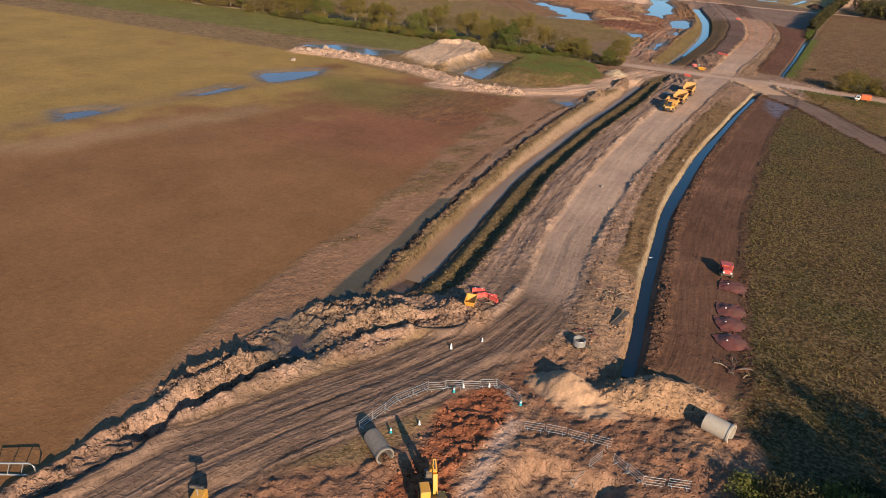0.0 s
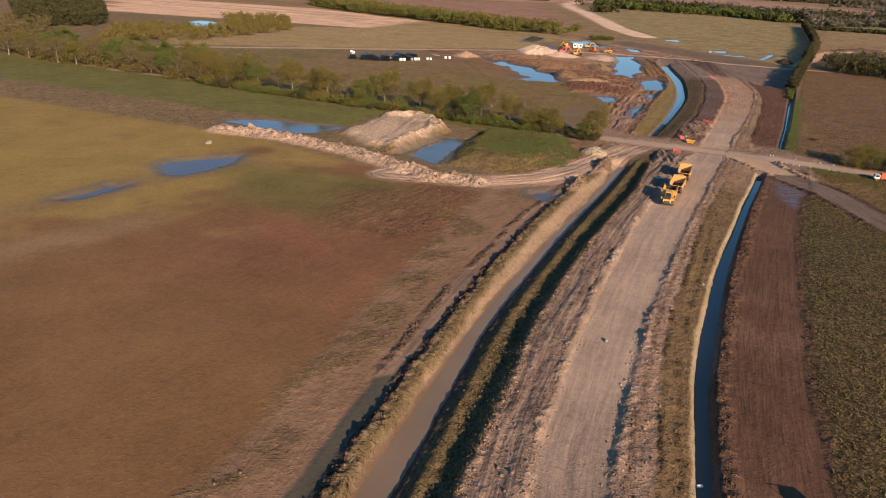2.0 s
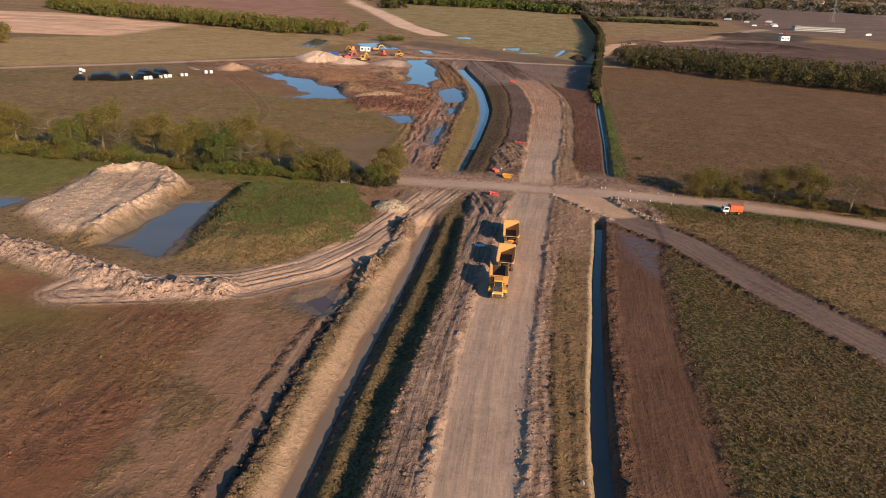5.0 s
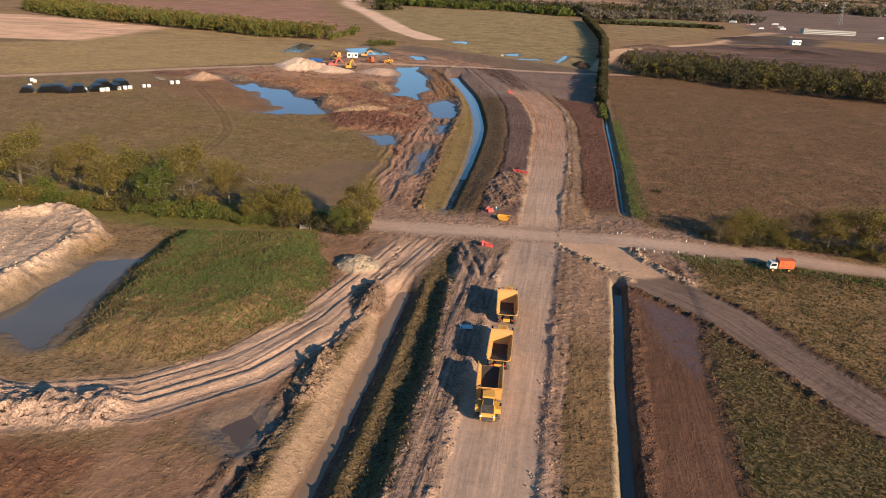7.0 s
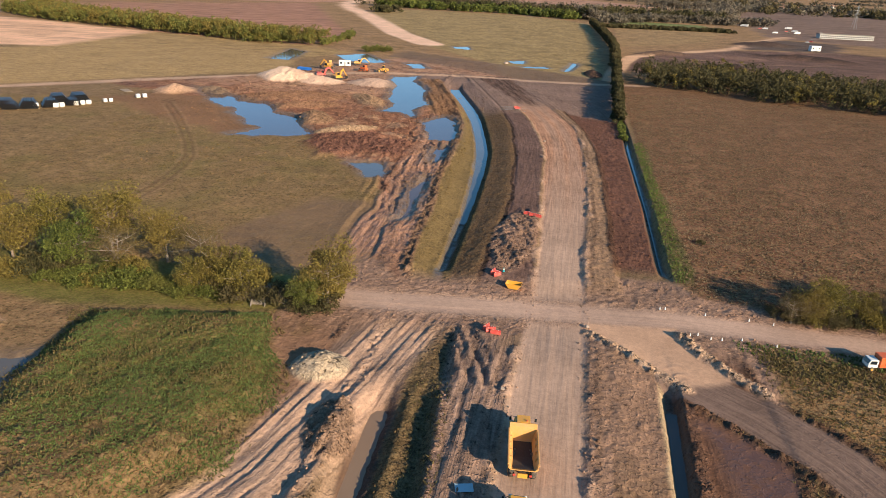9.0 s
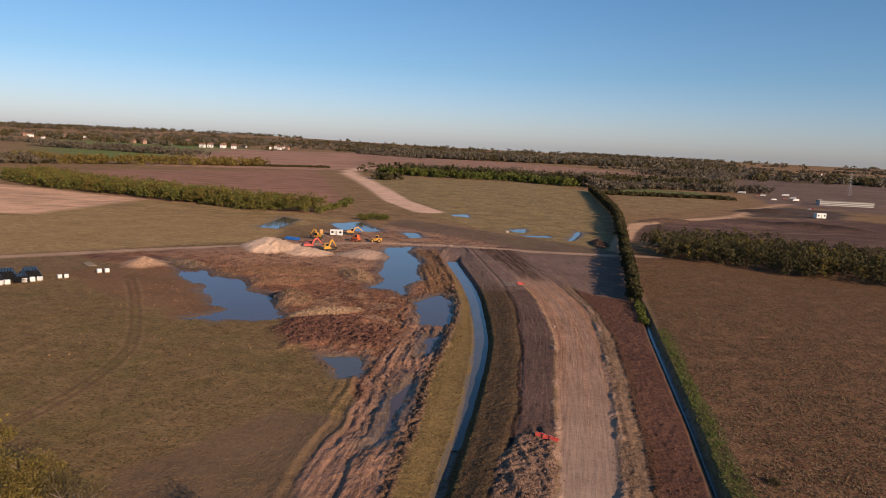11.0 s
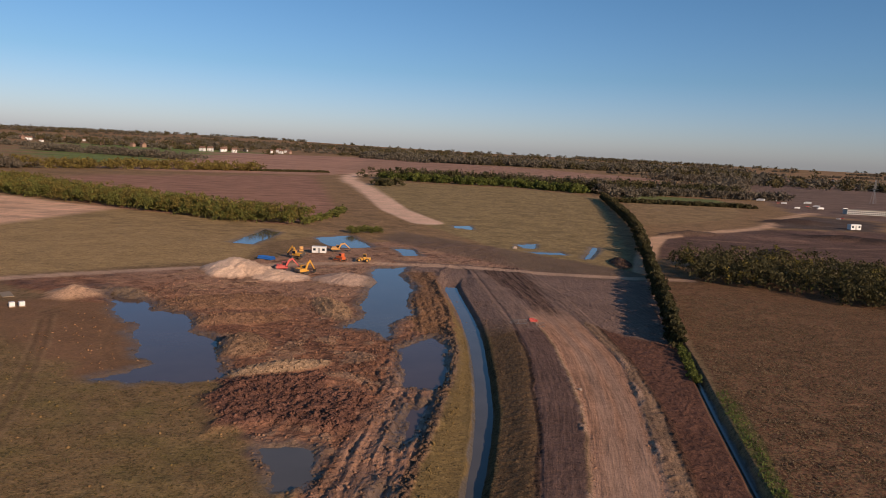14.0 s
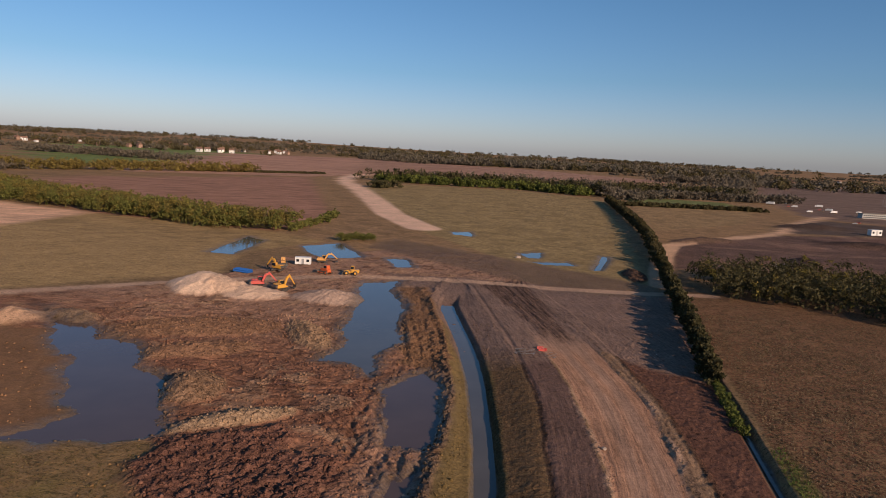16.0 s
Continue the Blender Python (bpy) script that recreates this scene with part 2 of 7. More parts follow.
def poly_dist(poly, X, Y):
    """Signed distance to a closed outline, negative inside."""
    best, inside = np.full(X.shape, 1e9), np.zeros(X.shape, bool)
    for (ax, ay), (bx, by) in zip(poly, poly[1:] + poly[:1]):
        dx, dy = bx - ax, by - ay
        u = np.clip(((X - ax) * dx + (Y - ay) * dy) / (dx * dx + dy * dy), 0, 1)
        best = np.minimum(best, np.hypot(X - ax - u * dx, Y - ay - u * dy))
        if dy:
            inside ^= ((ay > Y) != (by > Y)) & (X < (Y - ay) / dy * dx + ax)
    return np.where(inside, -best, best)


def line_dist(line, X, Y):
    """Distance to an open line, and the side (right of its way is positive)."""
    best, side = np.full(X.shape, 1e9), np.zeros(X.shape)
    for (ax, ay), (bx, by) in zip(line, line[1:]):
        dx, dy = bx - ax, by - ay
        u = np.clip(((X - ax) * dx + (Y - ay) * dy) / (dx * dx + dy * dy), 0, 1)
        d = np.hypot(X - ax - u * dx, Y - ay - u * dy)
        near = d < best
        best = np.where(near, d, best)
        side = np.where(near, np.sign((X - ax) * dy - (Y - ay) * dx), side)
    return best, side


def line_run(line, X, Y):
    """How far along an open line its nearest point lies."""
    best, run, past = np.full(X.shape, 1e9), np.zeros(X.shape), 0.0
    for (ax, ay), (bx, by) in zip(line, line[1:]):
        dx, dy = bx - ax, by - ay
        u = np.clip(((X - ax) * dx + (Y - ay) * dy) / (dx * dx + dy * dy), 0, 1)
        d = np.hypot(X - ax - u * dx, Y - ay - u * dy)
        run = np.where(d < best, past + u * math.hypot(dx, dy), run)
        best = np.minimum(best, d)
        past += math.hypot(dx, dy)
    return run


# ---- the plan: lines that run north, south of the cross track ----
FIELD_EDGE = curve((10, -54), (30, -56), (45, -59), (64, -61.8), (95, -62.6), (130, -67), (160, -70), (190, -72), (215, -72))
TRENCH_W = curve((60, -53.5), (94, -54.1), (117, -56), (140, -58.5), (190, -59), (215, -57))
LEDGE = curve((70, -46.4), (86, -49), (113, -51.5), (138, -53.5), (163, -54.6), (190, -54.8), (217, -53.7), (242, -52.0), (260, -50.8))
CHAN_W = curve((84, -47.2), (97, -48.3), (120, -49.8), (140, -51), (164, -50.8), (190, -50.2), (221, -48.6), (247, -48.6), (258, -48.5))
CHAN_E = curve((84, -44), (100, -45), (120, -47.2), (140, -48.9), (165, -49.1), (190, -48.7), (221, -47.3), (247, -46.6), (258, -46.4))
BANK_E = curve((80, -35.6), (101, -37.2), (140, -40.4), (173, -40.8), (205, -39.2), (222, -38.1), (246, -38.3), (270, -39.6))
ROAD_W = curve((76, -31), (84, -28), (94, -29), (110, -32.2), (138, -34.1), (166, -34.9), (205, -34.6), (220, -33.6), (240, -32), (261, -30.6),
               (303, -27.1), (346, -25.9), (403, -24.6), (437, -28), (458, -31), (480, -36.5), (491, -39), (572, -62))
ROAD_E = curve((76, -20), (86, -20.6), (97, -22), (113, -24), (144, -25.3), (190, -24.6), (206, -23.8), (225, -22.5), (245, -21.4), (276, -19.5),
               (305, -18.4), (348, -14.9), (366, -13.8), (408, -12.6), (442, -13.5), (463, -18), (485, -22.5), (572, -48))
VERGE_E = curve((80, -15), (98, -17.1), (138, -21.6), (170, -21.6), (206, -21), (231, -19.3), (265, -16.5))
DITCH_W = curve((80, -10.4), (105, -13.6), (136, -16.6), (150, -17.1), (178, -16.6), (190, -16), (207, -14.3), (232, -12.6), (245, -11.2), (266, -9.5))
DITCH_E = curve((80, -8.1), (106, -11.4), (137, -14.3), (180, -13.9), (208, -12.2), (228, -10.9), (245, -9.3), (266, -7.3))
STRIP_E = curve((60, 6), (90, 3.8), (110, 1.8), (123, -0.2), (147, -1.2), (182, -1.2), (210, -0.6), (231, 0.8), (250, 3.4))
# north of the cross track
N_EDGE = curve((294, -50.5), (303, -51.7), (339, -52), (354, -53.4), (396, -53.4), (428, -54), (437, -55), (481, -63), (529, -74.7))
N_CHAN_W = curve((301, -46), (341, -45), (381, -45.8), (397, -46.8), (420, -49), (450, -53.3), (482, -59.9), (526, -71))
N_CHAN_E = curve((302, -44.6), (341, -43), (375, -42.5), (398, -42.8), (421, -45.3), (452, -49.3), (473, -53), (527, -66))
N_GREY = curve((303, -37.4), (344, -33.6), (391, -33.9), (442, -37), (455, -39.6), (480, -44), (559, -63), (573, -71))
N_VERGE = curve((307, -11.8), (350, -9.5), (404, -7.5), (439, -9.9), (474, -15.4), (520, -25), (572, -40))
N_DITCH_W = curve((309, -3.4), (350, -0.8), (411, 2.0), (444, 3.9), (478, 5.5))
N_DITCH_E = curve((309, -1.9), (348, 0.7), (411, 4), (444, 5.9), (462, 6.5))
N_FIELD = curve((300, -0.8), (350, 2.3), (412, 5.9), (450, 8.9), (555, 15.8), (652, 23.6), (765, 34.4), (950, 39), (1126, 38))

CROSS = [(-84, 282), (-62, 283.5), (-32, 285.5), (-3, 287), (23, 285), (45, 281), (68, 274), (110, 262)]
BRANCH = [(-25, 96), (-25.5, 84), (-28, 73), (-32.5, 62), (-37, 54), (-41, 46), (-45, 37), (-48, 26), (-53, 10), (-60, -4)]
SIDE = [(-6, 268), (2, 261), (9, 252), (14.6, 241), (22, 227), (36.7, 202.5), (56, 170), (80, 130)]
APRON = [(-19.5, 283), (-19, 279), (-12.5, 273), (-6.5, 266), (1.5, 269.5), (-2, 276), (-4.5, 284)]
APRON_SIDES = ([(-18.8, 279.5), (-13, 273.3), (-9.5, 269), (-6.3, 265.5)], [(-4.3, 282), (-1.8, 276), (1.8, 269.5), (4.5, 266)])
TYRES = ([(-176, 446), (-163, 426), (-155, 414), (-140, 390), (-133, 378), (-126.5, 365), (-123, 353), (-121, 337), (-120.5, 318)],
         [(-125, 319), (-108, 324), (-92, 331), (-84, 332), (-72, 340)], [(-178, 430), (-140, 392), (-104, 372), (-78, 352)], [(-150, 440), (-138, 415), (-120, 395)])
WEST_TRACK = [(-330, 372), (-262, 435), (-227, 468), (-200, 494), (-171, 519), (-140, 541), (-110, 560), (-80, 566), (-30, 566), (6, 570), (30, 575)]
FAR_ROAD = [(-112, 738), (-150, 815), (-189, 927), (-240, 1070), (-299, 1215), (-330, 1330), (-335, 1420), (-320, 1520)]
RUT_TRACK = [(-45.5, 284), (-48.5, 272), (-52, 257), (-57, 238), (-64, 223), (-74, 213.5), (-86, 209), (-100, 205)]
EAST_TRACK = [(14, 590), (19.8, 631), (31, 690), (44, 738), (76, 780), (110, 818), (146, 862), (185, 945), (225, 1021), (260, 1080)]
BUND = [(-168, 219), (-149, 222), (-121, 219), (-104, 213), (-89, 208), (-78, 210)]
PALE_HEAP = [(-134, 239), (-136, 268), (-125, 276), (-108, 264), (-108, 254), (-109, 228), (-118, 226)]
WEED_MOUND = [(-97, 270), (-70, 274), (-63, 258), (-62, 238), (-74, 222), (-90, 223), (-94, 240), (-96, 256)]
MUD_NORTH = [(-53, 296), (-61, 313), (-65, 340), (-70, 356), (-86, 376), (-102, 398), (-130, 424), (-163, 455), (-215, 470), (-205, 490), (-171, 517),
             (-150, 560), (-150, 590), (-110, 640), (-60, 640), (-40, 560), (-53, 440), (-52, 340)]
PONDS = {
    "pond": [[(-430, 493), (-441, 528), (-408, 515), (-397, 477)], [(-171, 467), (-158, 465), (-148, 453), (-138, 454), (-130, 443.5), (-128, 436), (-114, 425.5), (-110, 415), (-103, 404.5), (-109, 399), (-116, 399), (-119, 395.5), (-128, 396), (-123, 401), (-121.5, 407.5), (-139.5, 428), (-143, 436), (-157.5, 450)],
             [(-103.5, 549), (-91.5, 558), (-90.5, 538), (-81.5, 517.5), (-79, 490), (-74.5, 475), (-77.5, 460), (-76, 444.5), (-80, 452.5), (-89, 453), (-87.5, 469), (-92.5, 483), (-94.5, 506)],
             [(-69.5, 437), (-63, 451), (-58.5, 446), (-55.6, 420), (-56, 409), (-63, 409.5), (-64.5, 421)],
             [(-80.3, 372), (-72.5, 359), (-69.5, 365), (-72.1, 372)],
             [(-187, 593), (-175, 590), (-180, 639), (-192, 649)],
             [(-155, 629), (-136, 600), (-119, 608), (-142, 648)],
             [(-106.5, 228), (-95, 223), (-96.5, 240), (-98, 256), (-105, 252)],
             [(-176, 232), (-157, 228), (-143, 233), (-140, 246), (-168, 241)],
             [(-47, 657), (-37, 665), (-37.5, 646), (-42, 644)], [(-40, 631), (-24, 637), (-20, 630), (-34, 626)], [(-92, 732), (-82, 738), (-78, 716), (-88, 718)], [(84, 664), (90, 666), (96, 688), (87, 680)], [(-11.5, 620), (-9, 622), (-1, 666), (-4, 668)], [(-108, 610), (-100, 612), (-92, 592), (-99, 590)]],
    "puddle": [[(-164, 114.5), (-161, 121.5), (-156.5, 123.5), (-156, 117), (-158, 110.5)], [(-154.5, 179.5), (-155, 185), (-144, 199), (-140.5, 191), (-144, 174.5), (-148, 174.5)], [(-152.5, 148), (-151.5, 160), (-148, 162), (-149.5, 150)],
               [(-52, 64), (-48.5, 64), (-45.5, 58.5), (-49.5, 58)],
               [(-60, 352), (-57.5, 362), (-56.5, 348), (-57, 330), (-58.5, 326), (-58.5, 340)], [(-60, 395), (-56, 401), (-56.5, 384), (-58, 378)], [(-62, 209), (-59, 213), (-56.8, 210.5), (-58.3, 206)]],
}
HEAPS = [  # middle, half sizes, turn in degrees, height, soil, clods
    (-152, 519, 15, 12, 0, 5.4, (0.68, 0.54, 0.41), 0.2), (-134, 515, 14, 9, -10, 2.8, (0.66, 0.51, 0.38), 0.2), (-107, 517, 13, 10, 5, 3.0, (0.48, 0.37, 0.29), 0.3),
    (-108, 425, 6.5, 8.5, 20, 3.4, (0.27, 0.185, 0.12), 1.1), (-93, 411.5, 12.5, 3.6, 41, 1.7, (0.38, 0.285, 0.185), 0.9), (-99, 472, 5, 15, 32, 2.2, (0.38, 0.27, 0.17), 0.9),
    (-180, 463, 9, 7, 10, 3.0, (0.56, 0.39, 0.26), 0.4), (-168, 470, 9, 5, -10, 1.8, (0.32, 0.22, 0.14), 1.0), (-130, 470, 22, 10, 25, 2.0, (0.28, 0.175, 0.11), 0.9),
    (-120, 450, 14, 7, 35, 1.8, (0.28, 0.175, 0.11), 0.9), (-57, 260.8, 4.0, 3.6, 20, 1.9, (0.46, 0.4, 0.29), 0.8),
    (-15, 70.3, 3.4, 2.4, -8, 1.9, (0.42, 0.3, 0.2), 0.15), (-13.5, 69.3, 5.8, 3.2, -8, 0.5, (0.42, 0.3, 0.2), 0.15), (-5, 74, 7.2, 3.3, 22, 2.9, (0.36, 0.25, 0.16), 0.8),
    (-52.5, 50, 2.6, 7, -28, 0.6, (0.3, 0.215, 0.155), 1.3), (-46, 71, 8, 4, 28, 0.8, (0.3, 0.22, 0.155), 1.3), (-33, 79, 4, 3, 0, 0.6, (0.3, 0.21, 0.15), 1.2),
    (-52, 248, 3, 6, 10, 1.0, (0.28, 0.2, 0.14), 1.3), (-54, 222, 2.2, 7, 0, 1.0, (0.3, 0.22, 0.15), 1.3), (-31.5, 320, 4.5, 18, -4, 0.7, (0.27, 0.19, 0.14), 1.2),
    (106, 695, 14, 9, 60, 3.5, (0.07, 0.05, 0.045), 1.4), (5, 612, 5, 16, 0, 2.5, (0.13, 0.085, 0.06), 1.3), (190, 800, 40, 10, -20, 4.0, (0.07, 0.055, 0.048), 1.2), (70, 770, 30, 8, 35, 3.0, (0.16, 0.115, 0.085), 1.0),
    (195, 930, 36, 16, 20, 4.5, (0.08, 0.06, 0.05), 0.5),
]
CLOD_HEAP = [(-102, 399), (-97, 406), (-83.5, 411), (-80, 406.5), (-81, 401), (-67, 399.5), (-66.5, 392), (-65.5, 383), (-71, 379), (-81, 381), (-86, 377), (-91, 374.5), (-99, 386)]
MUD_SWEEPS = (([(-56, 388), (-64.5, 410), (-69, 424), (-76, 434), (-85, 432), (-97, 431), (-112, 437)], 7.0), ([(-57, 394), (-66, 404), (-73, 412), (-78, 419), (-88, 421)], 5.0),
              ([(-152, 478), (-128, 484), (-110, 474), (-92, 459)], 12.0), ([(-118, 449), (-100, 452), (-84, 443)], 7.0), ([(-195, 482), (-160, 487), (-135, 500)], 7.0),
              ([(-62, 300), (-62, 330), (-66, 352), (-74, 366)], 5.0))
FURROWS = [(-90, 544), (-78, 549), (-58.5, 462), (-60, 450), (-70, 454)]
WORKS = [(-25, 69), (-20, 78), (-8, 77), (2, 79), (7, 70), (10, 15), (-47, 15), (-42.5, 32), (-38.5, 39.5), (-33, 45), (-28, 51), (-25.5, 58)]
GREY_MUD = [(-56.3, 116), (-54, 119), (-52.3, 118), (-52.2, 107), (-51, 96), (-50.3, 86), (-50, 81), (-46.5, 76), (-47.5, 73), (-52.8, 71), (-53.2, 75), (-53.7, 82), (-53.5, 87), (-54, 95), (-55.5, 105)]
RUBBLE = [(-33, 76), (-36, 84), (-46, 76), (-52, 70), (-55.5, 54.6), (-56, 50), (-54.5, 41), (-55.5, 33), (-57, 22), (-62, 8), (-58, 6), (-52, 22), (-50.5, 36), (-48.3, 45), (-46, 52), (-41.8, 60), (-36.4, 70)]
BANK_DITCH = [(-33, 77), (-42, 69.5), (-46, 60), (-49.5, 52), (-51.5, 44), (-52.5, 36), (-54, 27)]


# ---- the ground: one sheet of heights and kinds of soil ----
def steps(start, stop, first, grow=1.0, most=30.0):
    """Grid lines from start to stop whose spacing grows."""
    out, v, d = [], start, first
    while v < stop:
        out.append(v)
        v += d
        d = min(most, d * grow)
    return out


xs = [-v for v in steps(170, 9500, 1.3, 1.032, 400)][::-1] + steps(-169, -112, 0.62) + steps(-112, -76, 0.42) + steps(-76, 14, 0.32) + steps(14, 60, 0.75) + steps(60, 9500, 1.1, 1.034, 400)
ys = [16 - v for v in steps(1.0, 700, 1.5, 1.15, 60)][::-1] + steps(16, 300, 0.38) + steps(300, 480, 0.5) + steps(480, 620, 1.0) + steps(620, 1400, 1.2, 1.012, 5.0) + steps(1400, 11000, 6.0, 1.03, 300)
xs, ys = np.array(xs), np.array(ys)
X, Y = np.meshgrid(xs, ys)
SH = X.shape


def strips(X, Y, knots):
    """Heights between lines of the plan: knots are (x on this y, height)."""
    z = np.zeros(X.shape)
    for (a, za), (b, zb) in zip(knots, knots[1:]):
        u = np.clip((X - a) / np.maximum(b - a, 0.05), 0, 1)
        on = (X >= a) & (X < b)
        z = np.where(on, za + (zb - za) * (u * u * (3 - 2 * u)), z)
    return z


def window(p, more):
    """The part of the grid round some points of the plan."""
    px, py = [q[0] for q in p], [q[1] for q in p]
    i0, i1 = np.searchsorted(xs, (min(px) - more, max(px) + more))
    j0, j1 = np.searchsorted(ys, (min(py) - more, max(py) + more))
    return np.s_[j0:j1, i0:i1]


def ridged(n):
    return np.sign(n) * np.abs(n) ** 0.6


def terrain(X, Y):
    """Heights, soil colours, the feel (wet, grass, clods, streaks) and the zone at points of the plan."""
    wob = fbm(X, Y, 7, 3, 5) * 0.9
    Xw = X + wob * 0.7
    n1, n2, n3 = fbm(X, Y, 60, 4, 11), fbm(X, Y, 9, 3, 21), fbm(X, Y, 2.4, 2, 31, 0.6)
    n4 = fbm(X, Y, 5.0, 3, 51, 0.6)
    n5 = fbm(X, Y, 1.15, 2, 81, 0.7)
    L = {f: f_(Y) for f, f_ in (("fe", FIELD_EDGE), ("tw", TRENCH_W), ("le", LEDGE), ("cw", CHAN_W), ("ce", CHAN_E), ("be", BANK_E), ("rw", ROAD_W),
                                ("re", ROAD_E), ("ve", VERGE_E), ("dw", DITCH_W), ("de", DITCH_E), ("se", STRIP_E), ("ne", N_EDGE), ("ncw", N_CHAN_W),
                                ("nce", N_CHAN_E), ("ng", N_GREY), ("nv", N_VERGE), ("ndw", N_DITCH_W), ("nde", N_DITCH_E), ("nf", N_FIELD))}
    south = sstep(74, 82, Y) * sstep(280, 268, Y)
    chan_s = sstep(76, 88, Y) * sstep(262, 252, Y)
    ditch_s = sstep(73, 79, Y) * sstep(268, 263, Y)
    north = sstep(292, 300, Y) * sstep(585, 545, Y)
    chan_n = sstep(297, 304, Y) * sstep(545, 524, Y)
    ditch_n = sstep(303, 311, Y) * sstep(520, 470, Y)
    Z = 0.35 * n1 * sstep(60, 200, np.hypot(X + 25, np.maximum(Y - 560, 0) * 0.5) * 1.0 + 0 * X)
    Z = np.maximum(Z, -0.08)
    Z += sstep(2600, 9500, Y) * (58 + 26 * fbm(X, Y, 2600, 3, 41)) + 30 * sstep(1800, 4200, Y) * sstep(-300, -2600, X)
    # south of the cross track
    zs = strips(X, Y, [(L["fe"], 0 * X), (L["tw"], 0.05 * chan_s), (L["le"] - 1.4, -0.3 * chan_s), (L["le"] - 0.3, 0.3 * chan_s), (L["le"] + 0.8, 0.3 * chan_s),
                       (L["cw"], -1.2 * chan_s), (L["cw"] + 0.5, -1.75 * chan_s), (L["ce"], -1.75 * chan_s), (L["ce"] + 1.5, -0.9 * chan_s), (L["ce"] + 3.1, -0.15 * chan_s), (L["ce"] + 4.3, -0.5 * chan_s), (L["be"] - 2.7, -0.5 * chan_s), (L["be"] - 0.3, 1.0 * chan_s),
                       (L["be"] + 0.6, 0.95 * south), (L["rw"] - 0.4, 0.75 * south), (L["rw"] + 0.8, 0.55 * south), (L["re"] - 0.3, 0.55 * south), (L["re"] + 0.7, 0.7 * south),
                       (L["ve"], 0.5 * south), (L["dw"] - 0.6, -0.1 * south), (L["dw"] + 0.5, -1.6 * ditch_s), (L["de"] - 0.6, -1.6 * ditch_s), (L["de"] + 0.3, 0.1 * south),
                       (L["se"], 0.0 * X), (L["se"] + 1.5, 0.2 * south), (L["se"] + 40, 0 * X)])
    zn = strips(X, Y, [(L["ne"] - 4, 0 * X), (L["ne"] - 0.8, 0.1 * north), (L["ne"] + 0.4, 0.45 * north), (L["ncw"] - 0.6, -0.7 * chan_n), (L["ncw"] + 0.7, -1.7 * chan_n), (L["nce"] - 0.3, -1.7 * chan_n),
                       (L["nce"] + 1.6, -0.2 * chan_n), (L["ng"] - 1.2, 0.6 * north), (L["ng"] + 0.3, 0.35 * north), (L["ng"] + 0.9, 0.6 * north), (L["rw"] - 0.6, 0.6 * north),
                       (L["rw"] + 0.5, 0.45 * north), (L["re"] - 0.4, 0.45 * north), (L["re"] + 0.5, 0.6 * north), (L["nv"] - 0.6, 0.45 * north), (L["nv"] + 0.5, -0.35 * ditch_n),
                       (L["ndw"] - 0.5, -0.4 * ditch_n), (L["ndw"] + 0.4, -1.1 * ditch_n), (L["nde"] - 0.2, -1.1 * ditch_n), (L["nde"] + 0.9, 0.2 * north), (L["nf"] + 1.5, 0.25 * north), (L["nf"] + 60, 0 * X)])
    Z = Z + np.where(Y < 284, zs, zn)

    COL = np.empty((*X.shape, 3))
    COL[:] = (0.145, 0.1, 0.055)
    wet, grass, clod, streak = (np.zeros(X.shape) for _ in range(4))
    grass += 0.8
    clod += 0.2
    zone = np.zeros(X.shape, np.int8)

    def lay(mask, col, w=0.0, g=0.0, c=0.3, s=0.0, z=None):
        j, i = np.nonzero((mask > 0.002).any(1))[0], np.nonzero((mask > 0.002).any(0))[0]
        if len(j) == 0:
            return
        win = np.s_[j[0]:j[-1] + 1, i[0]:i[-1] + 1]
        m = np.clip(mask[win], 0, 1)
        for ch in range(3):
            COL[win][..., ch] += (col[ch] - COL[win][..., ch]) * m
        for a, v in ((wet, w), (grass, g), (clod, c), (streak, s)):
            a[win] += (v - a[win]) * m
        if z is not None:
            zone[win][m > 0.5] = z

    def band(a, b, soft=0.5):
        return sstep(-soft, soft, Xw - a) * sstep(soft, -soft, Xw - b)

    def poly(p, soft=0.8, warp=1.0):
        win, out = window(p, soft + 2.5 * warp), np.zeros(X.shape)
        out[win] = sstep(soft, -soft, poly_dist(p, X[win] + wob[win] * warp, Y[win] + n2[win] * warp))
        return out

    def path(p, half, soft=0.6):
        win, out = window(p, half + soft + 2), np.zeros(X.shape)
        out[win] = sstep(half + soft, half - soft, line_dist(p, X[win] + wob[win] * 0.4, Y[win] + wob[win] * 0.4)[0])
        return out

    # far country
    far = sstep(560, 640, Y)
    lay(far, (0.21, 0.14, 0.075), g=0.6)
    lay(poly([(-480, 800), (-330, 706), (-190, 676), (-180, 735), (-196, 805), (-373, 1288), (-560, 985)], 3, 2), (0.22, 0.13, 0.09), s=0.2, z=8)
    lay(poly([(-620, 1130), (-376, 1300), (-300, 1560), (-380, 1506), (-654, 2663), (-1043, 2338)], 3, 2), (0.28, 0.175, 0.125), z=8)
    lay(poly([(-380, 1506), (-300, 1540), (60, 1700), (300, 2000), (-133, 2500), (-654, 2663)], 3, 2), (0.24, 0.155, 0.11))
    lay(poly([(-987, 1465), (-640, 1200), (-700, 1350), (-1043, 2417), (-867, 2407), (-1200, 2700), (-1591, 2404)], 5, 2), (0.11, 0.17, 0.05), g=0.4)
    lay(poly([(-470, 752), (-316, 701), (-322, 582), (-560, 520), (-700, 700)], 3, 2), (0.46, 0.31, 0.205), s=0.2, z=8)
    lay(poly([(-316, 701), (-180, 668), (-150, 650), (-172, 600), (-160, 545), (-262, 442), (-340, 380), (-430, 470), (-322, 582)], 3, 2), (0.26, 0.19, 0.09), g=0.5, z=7)
